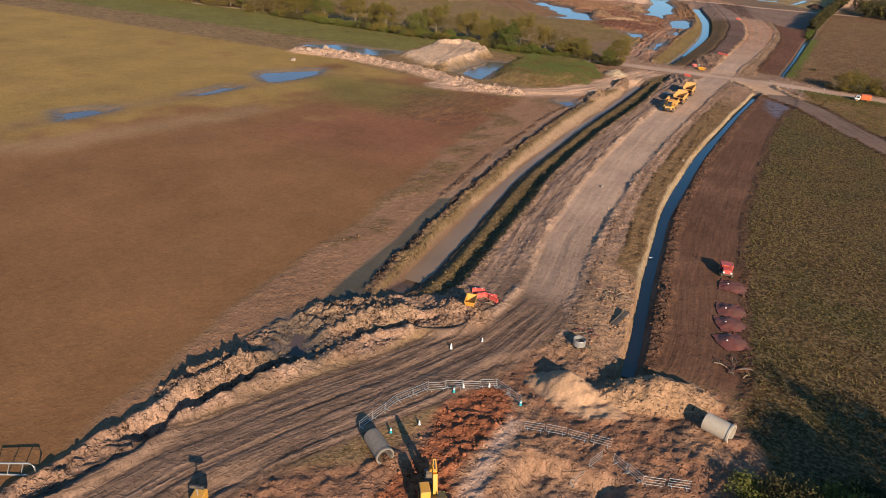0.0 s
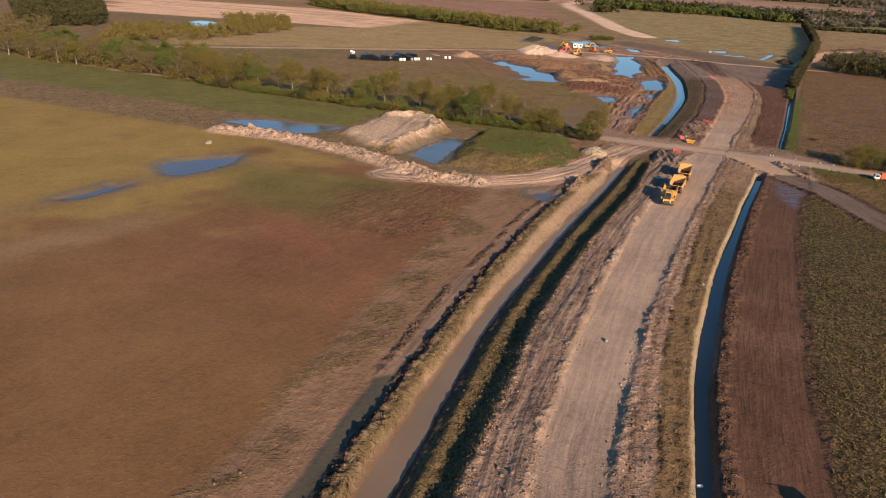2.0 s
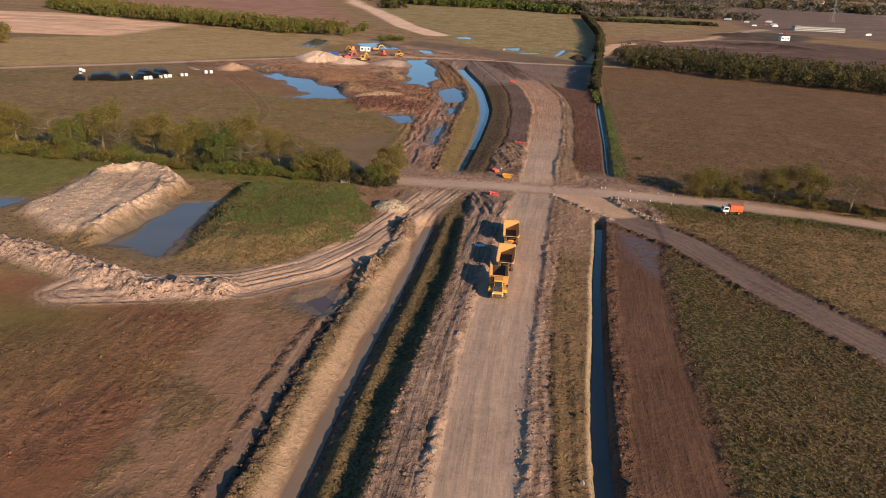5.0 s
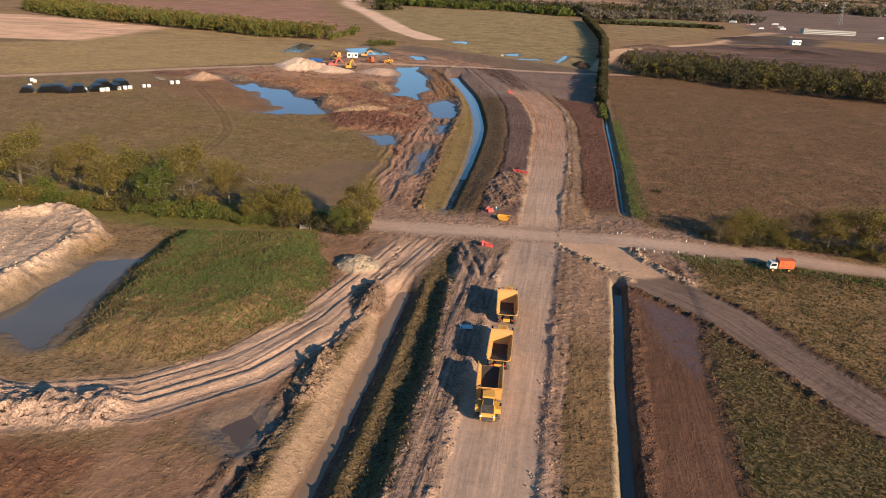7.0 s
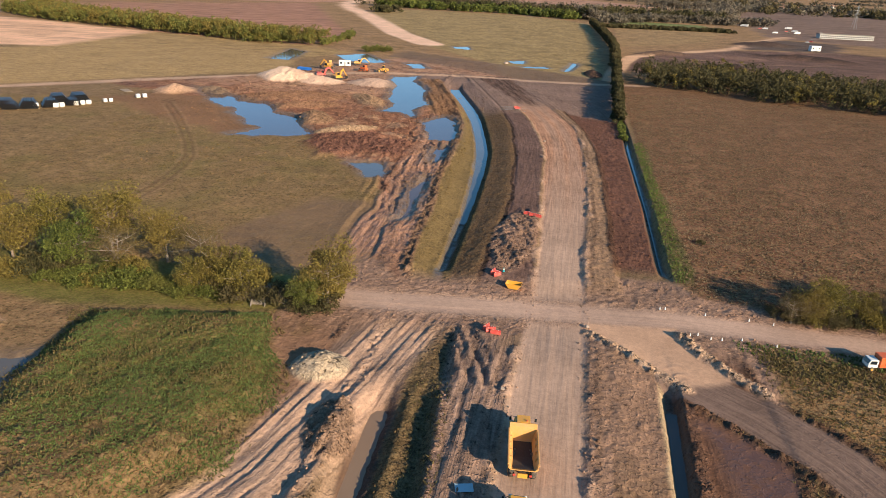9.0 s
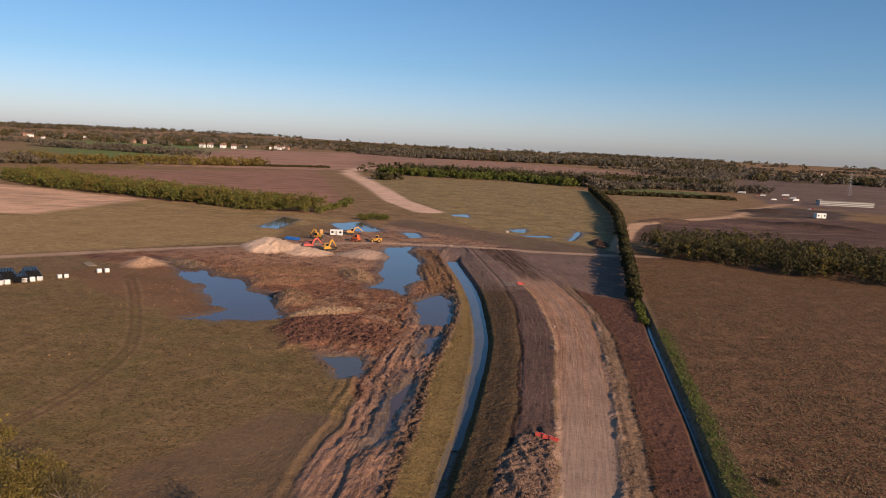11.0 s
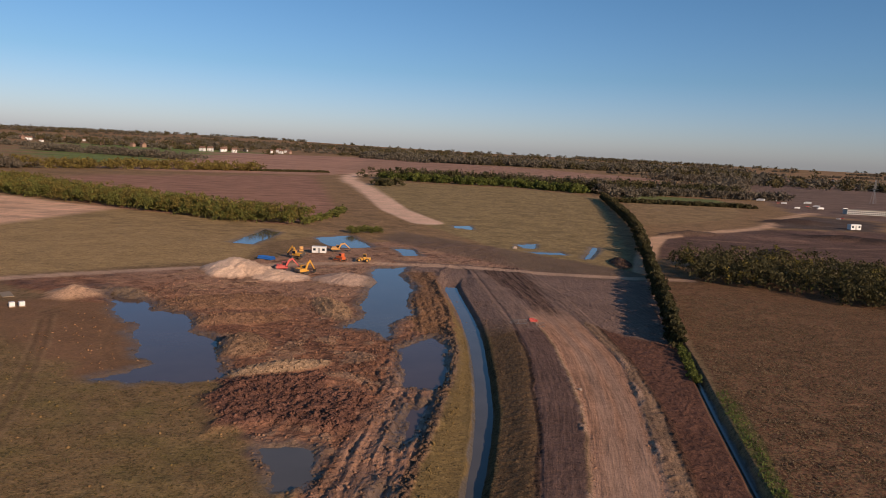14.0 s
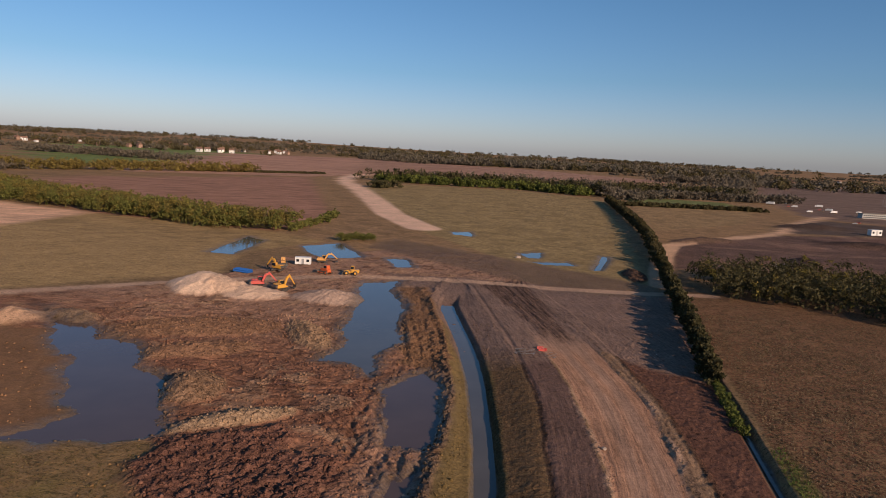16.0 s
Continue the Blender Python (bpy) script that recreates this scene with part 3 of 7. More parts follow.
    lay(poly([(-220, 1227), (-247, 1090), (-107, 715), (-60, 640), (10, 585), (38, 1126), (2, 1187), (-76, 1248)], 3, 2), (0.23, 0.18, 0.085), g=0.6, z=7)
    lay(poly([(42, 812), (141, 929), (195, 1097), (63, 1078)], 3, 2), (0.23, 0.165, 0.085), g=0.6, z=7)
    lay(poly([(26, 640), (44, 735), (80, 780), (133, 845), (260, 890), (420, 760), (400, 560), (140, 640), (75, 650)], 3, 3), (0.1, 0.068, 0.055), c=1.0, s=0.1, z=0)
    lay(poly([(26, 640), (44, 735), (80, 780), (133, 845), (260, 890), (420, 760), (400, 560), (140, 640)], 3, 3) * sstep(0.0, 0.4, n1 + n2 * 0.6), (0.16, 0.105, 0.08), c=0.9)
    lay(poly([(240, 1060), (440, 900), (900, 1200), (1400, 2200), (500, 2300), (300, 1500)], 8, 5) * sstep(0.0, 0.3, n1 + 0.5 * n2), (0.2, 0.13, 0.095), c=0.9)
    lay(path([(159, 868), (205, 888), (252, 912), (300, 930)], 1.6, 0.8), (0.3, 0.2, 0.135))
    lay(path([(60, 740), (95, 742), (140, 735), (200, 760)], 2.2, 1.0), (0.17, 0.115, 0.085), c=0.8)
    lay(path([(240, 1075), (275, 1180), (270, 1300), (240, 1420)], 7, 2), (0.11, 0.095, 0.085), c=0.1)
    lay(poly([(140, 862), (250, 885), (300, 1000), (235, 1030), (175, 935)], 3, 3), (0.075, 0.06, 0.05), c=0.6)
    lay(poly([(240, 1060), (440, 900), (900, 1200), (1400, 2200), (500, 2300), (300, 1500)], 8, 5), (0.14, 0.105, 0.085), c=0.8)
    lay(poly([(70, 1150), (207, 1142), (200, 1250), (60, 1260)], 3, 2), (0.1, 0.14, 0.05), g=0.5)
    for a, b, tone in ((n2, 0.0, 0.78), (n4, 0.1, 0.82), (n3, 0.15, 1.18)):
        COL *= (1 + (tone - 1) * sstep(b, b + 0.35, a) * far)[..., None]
    # distance haze put into the soil: all colours laid so far are brightened
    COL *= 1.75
    # field in the west, bare and green in wide patches
    west = sstep(-FIELD_SOFT, FIELD_SOFT, L["fe"] - Xw) * sstep(286, 276, Y) * sstep(204, 199, Y - np.clip((-X - 80) * 0.22, 0, 16))
    green = sstep(-0.15, 0.35, n1 + 0.5 * n2 + sstep(-95, -190, X) * 0.9 + sstep(120, 190, Y) * 0.5 - 0.75)
    lay(west, (0.235, 0.132, 0.063), g=0.05, c=0.08, s=0.06, z=4)
    lay(west * sstep(105, 150, Y + 12 * n1) * sstep(-128, -104, X + 8 * n2), (0.235, 0.118, 0.066), c=0.12, s=0.04)
    lay(west * green * 0.8, (0.36, 0.265, 0.085), g=0.15, c=0.08)
    lay(west * sstep(0.3, 1.0, n2 + n1 * 0.5 + 0.1) * 0.3, (0.22, 0.14, 0.08), c=0.06)
    lay(poly([(-260, 70), (-165, 98), (-150, 168), (-138, 200), (-132, 196), (-143, 165), (-156, 98), (-240, 55)], 4, 2) * 0.5, (0.2, 0.135, 0.08), w=0.2, c=0.1)
    lay(poly([(-250, 60), (-150, 92), (-130, 150), (-122, 148), (-140, 88), (-240, 45)], 5, 2) * 0.7, (0.32, 0.225, 0.13), c=0.1)
    lay(poly([(-140, 190), (-100, 201), (-82, 192), (-90, 165), (-120, 165)], 9, 4) * 0.75, (0.16, 0.15, 0.045), g=0.15, c=0.1)
    lay(poly([(-104, 186), (-80, 205), (-62, 206), (-66, 185), (-74, 166), (-92, 158)], 5, 5) * 0.6, (0.21, 0.115, 0.068), c=0.8, s=0.1)
    lay(poly([(-430, 240), (-140, 246), (-136, 272), (-100, 272), (-62, 276), (-62, 300), (-430, 300)], 1.5, 2), (0.17, 0.175, 0.05), g=0.4)
    # meadow north of the trees
    lay(poly([(-430, 292), (-60, 291), (-58, 310), (-64, 345), (-70, 356), (-86, 376), (-102, 398), (-130, 424), (-165, 452), (-260, 425), (-430, 300)], 1.2, 2), (0.27, 0.185, 0.088), g=0.8, z=7)
    lay(poly([(-430, 296), (-62, 296), (-68, 345), (-86, 372), (-130, 418), (-165, 446), (-260, 425), (-430, 300)], 6, 4) * sstep(-0.15, 0.35, n1 + 0.7 * n2) * 0.8, (0.2, 0.165, 0.058), g=0.7)
    lay(poly([(-185, 462), (-140, 452), (-136, 424), (-118, 398), (-132, 395), (-165, 415), (-200, 440)], 4, 5) * 0.9, (0.25, 0.15, 0.085), c=0.3, s=0.1)
    lay(poly([(-100, 296), (-58, 294), (-60, 335), (-78, 338)], 3, 3) * 0.8, (0.2, 0.14, 0.085), w=0.2)
    # rough field in the east
    lay(sstep(-0.6, 0.6, Xw - L["se"]) * sstep(280, 274, Y), (0.078, 0.052, 0.023), g=0.6, c=0.5, z=5)
    lay(sstep(-0.6, 0.6, Xw - L["se"]) * sstep(280, 274, Y) * sstep(-0.1, 0.45, n1 + 0.6 * n2) * 0.7, (0.052, 0.054, 0.018), g=0.5, c=0.5)
    d, side = line_dist(SIDE, X, Y)
    lay(np.where(side < 0, 1.0, 0.0) * sstep(5, 8, d) * sstep(276, 270, Y) * (X > 2), (0.24, 0.15, 0.072), g=0.9, c=0.5, z=5)
    lay(sstep(-0.6, 0.6, Xw - L["nf"]) * sstep(288, 296, Y) * sstep(600, 560, Y - X * 0.1), (0.185, 0.098, 0.058), g=0.8, c=0.6, s=0.3, z=6)
    lay(sstep(-0.6, 0.6, Xw - L["nf"]) * sstep(288, 296, Y) * sstep(600, 560, Y - X * 0.1) * sstep(0.05, 0.4, n4 + 0.5 * n2) * 0.7, (0.26, 0.15, 0.09), g=0.6, c=0.6)
    green_edge = band(L["nf"] - 0.8, L["nf"] + 3.0 + n2) * sstep(300, 306, Y) * sstep(430, 410, Y)
    lay(green_edge * 0.8, (0.1, 0.13, 0.035), g=0.5, c=0.6)
    # earthworks
    lay(poly([(-75, 262), (-40, 262), (-30, 276), (-10, 262), (6, 258), (8, 281), (40, 280), (40, 290), (2, 297), (-2, 303), (-60, 303), (-66, 280)], 1.5, 2), (0.31, 0.218, 0.16), c=0.6, s=0.1, z=0)
    lay(band(L["fe"], L["le"], 1.6) * south, (0.285, 0.178, 0.112), c=0.2, s=0.18, z=0)
    lay(band(L["fe"] - 1, L["tw"] - 3 + 2 * n2, 2.5) * south * sstep(-0.1, 0.4, n4 + 0.5 * n2), (0.21, 0.14, 0.075), g=0.35, c=0.5)
    lay(band(L["tw"], L["le"] - 0.6, 0.6) * south, (0.215, 0.155, 0.115), c=0.1, s=0.55, w=0.15)
    lay(sstep(0.9, 0.3, np.abs(Xw - L["tw"] - 0.5 * n4)) * south * sstep(112, 124, Y) * sstep(-0.5, 0.0, n4), (0.15, 0.1, 0.07), c=1.1)
    lay(poly(GREY_MUD, 0.35, 0.5), (0.085, 0.08, 0.06), w=0.45, c=0.08, s=0.12)
    # dark band west of the ledge: its shadow painted into the soil colour
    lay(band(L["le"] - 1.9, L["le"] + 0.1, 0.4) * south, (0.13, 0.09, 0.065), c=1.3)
    lay(band(L["le"] - 0.1, L["cw"] + 0.3) * south, (0.35, 0.26, 0.175), c=0.25, s=0.1)
    lay(band(L["le"] - 0.1, L["le"] + 1.7 + 0.7 * n4, 0.6) * south, (0.19, 0.14, 0.075), g=0.3, c=0.9)
    lay(band(L["cw"] - 0.2, L["ce"] + 0.1, 0.3) * south, (0.15, 0.1, 0.066), w=0.5, c=0.08)
    lay(band(L["ce"], L["ce"] + 2.0, 0.5) * south, (0.12, 0.088, 0.07), c=0.6, g=0.1)
    lay(band(L["ce"] + 1.9, L["ce"] + 4.2, 0.7) * south, (0.14, 0.108, 0.056), g=0.45, c=1.0)
    lay(band(L["ce"] + 4.0, L["be"] + 0.2, 0.7) * south, (0.14, 0.108, 0.06), g=0.45, c=1.2)
    lay(band(L["be"] - 0.6, L["be"] + 0.7, 0.5) * south, (0.33, 0.235, 0.18), c=1.2)
    lay(band(L["be"] + 0.4, L["rw"], 0.6) * south, (0.25, 0.185, 0.145), c=0.45, s=1.0)
    lay(band(L["re"], L["ve"] + 0.3, 0.4) * south, (0.34, 0.24, 0.175), c=0.55, s=0.4, z=0)
    lay(band(L["ve"], L["dw"] - 0.2, 0.6) * south, (0.185, 0.125, 0.068), g=0.3, c=0.6, s=0.3, z=0)
    for off, wide_ in ((0.25, 0.35), (2.6, 0.3)):
        lay(sstep(wide_ + 0.25, wide_ - 0.1, np.abs(Xw - L["ve"] - off - 0.3 * n4)) * south * sstep(-0.4, 0.1, n4 + n3 * 0.5), (0.115, 0.08, 0.045), c=1.1, g=0.2)
    lay(band(L["re"], L["dw"] - 0.4, 0.6) * south * sstep(228, 252, Y + 6 * n2), (0.29, 0.2, 0.14), c=0.5, s=0.2, z=0)
    lay(band(L["dw"] - 0.7, L["dw"] + 0.4, 0.3) * south, (0.36, 0.3, 0.2), c=0.4)
    lay(band(L["dw"] + 0.3, L["de"] + 0.2, 0.3) * south, (0.12, 0.1, 0.075), w=0.6, c=0.4, z=9)
    lay(band(L["de"] + 0.1, L["se"], 0.5) * south, (0.13, 0.074, 0.048), c=0.12, s=0.4, z=0)
    lay(band(L["de"] + 0.1, L["se"], 0.5) * south * sstep(0.0, 0.5, n2 + 0.4 * n4) * 0.6, (0.17, 0.1, 0.066), c=0.15, s=0.35)
    lay(band(L["de"] + 0.1, L["de"] + 2.2 + n4, 0.6) * south, (0.14, 0.085, 0.058), c=1.0, s=0.1)
    lay(poly([(-5, 258), (2, 252), (3, 238), (-1, 232), (-4, 240)], 2, 3) * south, (0.13, 0.075, 0.052), w=0.8, c=0.15)
    lay(band(L["se"] - 0.6, L["se"] + 0.8, 0.5) * south, (0.12, 0.07, 0.045), c=0.9, g=0.3)
    # the great mud field in the north
    mud = poly(MUD_NORTH, 1.5, 3.0)
    redd = sstep(-0.2, 0.5, n1 + n2 * 0.6)
    lay(mud, (0.27, 0.15, 0.096), c=0.5, s=0.1, z=0)
    lay(mud * redd * 0.7, (0.33, 0.178, 0.108), c=0.4, s=0.12)
    lay(mud * sstep(0.0, 0.4, n2 - 0.5 * n1), (0.2, 0.11, 0.075), c=0.7, s=0.1)
    lay(mud * sstep(440, 500, Y + 14 * n2 + 0.25 * X + 25), (0.37, 0.24, 0.165), c=0.5, s=0.1)
    lay(mud * 0.75 * sstep(0.2, 0.4, n4 + 0.4 * n2), (0.38, 0.26, 0.17), c=0.6, s=0.1)
    lay(mud * 0.7 * sstep(0.2, 0.45, n3 - 0.4 * n2), (0.14, 0.08, 0.055), c=0.6)
    lay(mud * sstep(-62, -56, Xw) * sstep(330, 300, Y - 0) * 0.5, (0.26, 0.18, 0.13), c=0.6, s=0.6)
    lay(band(L["ne"] - 14 - n2 * 3, L["ne"] - 1, 1.5) * sstep(296, 310, Y) * sstep(460, 430, Y), (0.32, 0.2, 0.135), w=0.35, c=0.45, s=0.8)
    lay(band(L["ne"] - 1.6, L["ne"] + 0.7, 0.5) * north, (0.2, 0.135, 0.09), c=1.0)
    lay(band(L["ne"] + 0.6, L["ncw"] + 0.2, 0.5) * north, (0.21, 0.16, 0.068), g=0.3, c=0.5)
    lay(band(L["ncw"] - 0.3, L["nce"] + 0.2, 0.3) * north, (0.13, 0.115, 0.085), w=0.8, z=9)
    lay(band(L["nce"], L["ng"] - 0.4, 0.5) * north, (0.13, 0.088, 0.05), g=0.3, c=0.7, s=0.3, z=0)
    lay(band(L["nce"] + 0.2, L["nce"] + 1.8, 0.6) * north, (0.1, 0.085, 0.04), g=0.5, c=0.8)
    lay(band(L["ng"] - 0.3, L["rw"] - 0.6, 0.5) * north, (0.16, 0.108, 0.088), c=0.3, s=0.45)
    lay(band(L["re"], L["nv"], 0.5) * north, (0.3, 0.21, 0.135), c=0.5, s=0.35, z=0)
    lay(band(L["nv"] - 0.3, L["ndw"], 0.5) * ditch_n, (0.155, 0.085, 0.06), c=0.6, s=0.3, z=0)
    # shadow under the verge ridge, painted as a dark band on the soil
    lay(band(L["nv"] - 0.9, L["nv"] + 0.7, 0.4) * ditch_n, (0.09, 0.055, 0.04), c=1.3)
    # the grey strip's ledge shadow, painted dark along its groove
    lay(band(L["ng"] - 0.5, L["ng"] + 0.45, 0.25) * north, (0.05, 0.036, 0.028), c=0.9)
    lay(band(L["ndw"] - 0.2, L["nde"], 0.3) * ditch_n, (0.07, 0.055, 0.04), w=0.7, c=0.0, z=9)
    yard = poly([(-52, 452), (-20, 478), (8, 460), (14, 566), (-20, 572), (-100, 572), (-75, 530)], 2, 3)
    lay(yard * sstep(440, 470, Y + X * 0.2), (0.24, 0.175, 0.14), c=0.5, s=0.45, w=0.1, z=0)
    lay(poly([(-63, 568), (-44, 576), (-32, 515), (-25.5, 472), (-31.7, 477), (-45, 522)], 2, 2), (0.16, 0.11, 0.085), c=0.7, s=1.0)
    lay(poly([(-40, 572), (-14, 560), (14, 566), (12, 588), (-60, 640), (-120, 680), (-125, 640)], 4, 4) * 0.8, (0.19, 0.135, 0.085), w=0.3, c=0.7, s=0.3)
    lay(poly([(-24, 70), (-11, 76), (-11.5, 92), (-14.5, 104), (-20, 108), (-22, 92)], 1.0, 2), (0.34, 0.235, 0.155), c=0.7, s=0.2, z=0)
    lay(poly([(-63, 88), (-61.8, 64), (-59, 45), (-56.5, 31), (-58, 12), (-55, 22), (-54, 33), (-53, 41), (-54.5, 50), (-54, 55), (-50.5, 70), (-51, 84)], 1.2, 1.2) * (1 - poly(GREY_MUD, 0.6, 0.5)), (0.285, 0.178, 0.112), c=0.3, s=0.1, z=0)
    works = poly(WORKS, 1.2, 2)
    lay(works, (0.25, 0.15, 0.1), c=0.5, s=0.1, z=0)
    lay(works * sstep(0.0, 0.6, n2 + n1), (0.32, 0.21, 0.14), c=0.6)
    lay(poly([(-28, 63), (-21, 66), (-18.5, 62), (-20, 52), (-20, 42), (-26, 42), (-25, 54)], 0.8, 1.5), (0.29, 0.12, 0.065), c=0.8, s=0.3)
    lay(poly([(-12, 63), (-20, 67), (-24, 70), (-16, 73), (-9, 68), (4, 66), (4, 61)], 1.0, 1.5) * 0.8, (0.25, 0.14, 0.09), c=0.5, s=0.2)
    lay(poly([(-19.5, 62), (-17.5, 61.5), (-17, 52), (-16, 44), (-19, 44), (-19, 54)], 0.7, 1), (0.42, 0.32, 0.26), c=0.4)
    lay(poly([(-15, 57), (-6, 58), (-4, 50), (-8, 44), (-15, 44)], 1, 1.5), (0.33, 0.225, 0.155), c=0.6)
    rub = poly(RUBBLE, 1.0, 2.0) * (1 - poly(GREY_MUD, 0.6, 0.5))
    lay(rub, (0.29, 0.2, 0.145), c=0.9, z=0)
    lay(rub * sstep(-0.1, 0.3, n4 + 0.5 * n2), (0.38, 0.27, 0.2), c=0.8)
    lay(rub * sstep(0.2, 0.5, n2 - 0.4 * n4), (0.17, 0.125, 0.09), c=0.6, w=0.1)
    clods = poly(CLOD_HEAP, 2, 4)
    lay(clods, (0.19, 0.105, 0.078), c=1.0)
    furrow = poly(FURROWS, 1.5, 2)
    lay(furrow, (0.25, 0.155, 0.09), c=0.8)
    # roads and tracks
    road = band(L["rw"], L["re"], 0.7) * sstep(86, 94, Y) * sstep(500, 470, Y)
    branch = path(BRANCH, 6.2, 1.0)
    lay(branch, (0.19, 0.138, 0.105), c=0.3, s=0.25, z=1)
    mid = (L["rw"] + L["re"]) / 2
    lay(road, (0.47, 0.355, 0.27), c=0.02, s=0.22, z=1)
    lay(road * sstep(300, 400, Y) * 0.9, (0.43, 0.255, 0.16), c=0.25, s=0.6)
    lay(road * sstep(130, 100, Y) * 0.7, (0.25, 0.19, 0.145), c=0.25, s=0.5)
    lay(road * sstep(2.4, 0.8, np.abs(np.abs(X - mid - 0.6) - 2.2) + n2) * 0.4, (0.37, 0.285, 0.22), c=0.02, s=0.22)
    # broken ridges of pale clay pushed up along the road edges
    for edge, shift in (("rw", -0.5), ("re", 0.6)):
        off = Xw - L[edge] - shift - 0.7 * n2
        ridge = sstep(1.1, 0.25, np.abs(off)) * np.maximum(south, north * sstep(460, 430, Y)) * (np.abs(Y - 287) > 9)
        broken = ridge * sstep(-0.15, 0.25, n4 + 0.3 * n2)
        lay(broken * 0.8, (0.42, 0.315, 0.24), c=0.6)
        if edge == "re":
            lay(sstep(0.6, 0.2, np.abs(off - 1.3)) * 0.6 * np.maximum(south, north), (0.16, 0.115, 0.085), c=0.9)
        Z[:] += broken * (0.04 + 0.35 * np.abs(n5))
    lay(path(CROSS, 4.6, 1.2) * sstep(-64, -58, X) * sstep(4, -2, X), (0.37, 0.27, 0.2), c=0.5, s=0.0)
    lay(path(CROSS, 3.0, 1.3), (0.48, 0.365, 0.285), c=0.03, s=0.0, z=2)
    lay(path(SIDE, 5.9, 0.7) * sstep(266, 258, Y), (0.1, 0.062, 0.043), c=1.2, g=0.2)
    lay(path(SIDE, 4.4, 0.4), (0.185, 0.138, 0.112), c=0.1, s=0.0, z=3)
    lay(poly(APRON, 0.9, 1.0), (0.54, 0.38, 0.26), c=0.03, z=3)
    for p in APRON_SIDES:
        w = path(p, 0.9, 0.6)
        lay(w, (0.5, 0.38, 0.27), c=1.3)
        Z += w * (0.15 + 0.6 * np.abs(n5))
    for p in TYRES:
        w = window(p, 4)
        d = line_dist(p, X[w] + 0.5 * n2[w], Y[w])[0]
        m = np.zeros(X.shape)
        m[w] = sstep(0.55, 0.2, np.abs(d - 1.05))
        lay(m * (0.8 if p is TYRES[0] else 0.3), (0.15, 0.1, 0.055), g=0.15, c=0.3)
        m[w] = sstep(0.5, 0.2, np.abs(d - 2.1))
        lay(m * (0.5 if p is TYRES[0] else 0.15), (0.34, 0.235, 0.13), g=0.2, c=0.3)
    lay(path(WEST_TRACK, 3.6, 1.2), (0.52, 0.38, 0.27), c=0.4, z=2)
    lay(path(FAR_ROAD, 12, 2), (0.8, 0.58, 0.42), c=0.1, z=1)
    lay(path([(-345, 318), (-325, 300), (-302, 291), (-281, 288), (-256, 290)], 2.2, 0.8), (0.5, 0.39, 0.29))
    lay(path(EAST_TRACK, 5.5, 1.2), (0.66, 0.46, 0.3), c=0.3, z=2)
    lay(path(RUT_TRACK, 5.6, 1.8) * sstep(279, 272, Y), (0.43, 0.315, 0.23), w=0.15, c=0.25, s=0.2, z=0)
    # spoil heaps
    lay(path(BUND, 4.2, 1.2), (0.5, 0.375, 0.285), c=1.0, z=0)
    lay(poly(PALE_HEAP, 1.5, 2), (0.56, 0.43, 0.31), c=0.6, s=0.2, z=0)
    weed = poly(WEED_MOUND, 1.5, 2)
    lay(weed, (0.11, 0.115, 0.036), g=0.4, c=0.9, z=0)
    lay(weed * sstep(0.05, 0.4, n2 + 0.4 * n4), (0.2, 0.145, 0.07), g=0.6, c=0.7)
    lay(weed * sstep(252, 232, Y + n2 * 7 - (X + 75) * 0.35), (0.2, 0.14, 0.07), g=0.45, c=0.6)

    # relief on top of the shapes
    earth = np.clip(1 - grass, 0, 1) * sstep(640, 520, Y)
    Z += clod * earth * (0.34 * np.abs(n3) + 0.24 * n4 + 0.42 * np.abs(n5)) * (1 - 0.75 * np.clip(road + path(CROSS, 3.6) + path(SIDE, 4.4), 0, 1))
    Z += grass * 0.12 * n3
    Z += 0.24 * ridged(fbm(X - mid + 0.25 * n4, 0.045 * Y, 1.0, 2, 65)) * streak * sstep(0.3, 0.7, streak) * (1 - road)
    Z += 0.07 * fbm(X - mid, 0.03 * Y, 1.6, 2, 66) * road
    w = window(MUD_NORTH, 8)
    on = mud[w] * (1.0 - north[w] * sstep(-3, 3, X[w] - L["ne"][w]))
    Z[w] += on * (0.45 * n2[w] + 0.25 * np.abs(n4[w]) + 0.24 * np.abs(n5[w]) + 0.16 * n3[w])
    for p, half in MUD_SWEEPS:
        v = window(p, half + 2)
        d, side = line_dist(p, X[v] + 0.5 * n2[v], Y[v] + 0.5 * n4[v])
        run = line_run(p, X[v], Y[v])
        Z[v] += mud[v] * sstep(half, half - 2.5, d) * (0.34 * ridged(fbm(d * side, 0.05 * run, 1.3, 3, 67, 0.6)) - 0.1)
    w = window(BUND, 7)
    Z[w] += 1.7 * sstep(4.6, 0.6, line_dist(BUND, X[w], Y[w])[0] + n2[w] * 1.3) * (0.75 + 0.35 * n3[w] + 0.4 * n2[w] + 0.5 * np.abs(n5[w]))
    w = window(PALE_HEAP, 8)
    d = line_dist([(-111, 227), (-109.5, 240), (-109.5, 256), (-113, 266), (-125, 274), (-133, 268)], X[w], Y[w])[0] + 1.2 * n2[w]
    Z[w] += 1.5 * sstep(4.0, 0.3, d) * (0.8 + 0.4 * n3[w] + 0.5 * np.abs(n5[w]))
    Z[w] += 0.35 * sstep(1.0, -2.0, poly_dist(PALE_HEAP, X[w], Y[w])) * ridged(fbm(X[w] + 0.2 * Y[w], 0.06 * Y[w], 2.2, 2, 70))
    Z += weed * (0.45 * np.abs(n4) + 0.25 * np.abs(n5))
    for o, high, rim in ((PALE_HEAP, 1.7, 3.0), (WEED_MOUND, 2.5, 7.0)):
        w = window(o, 6)
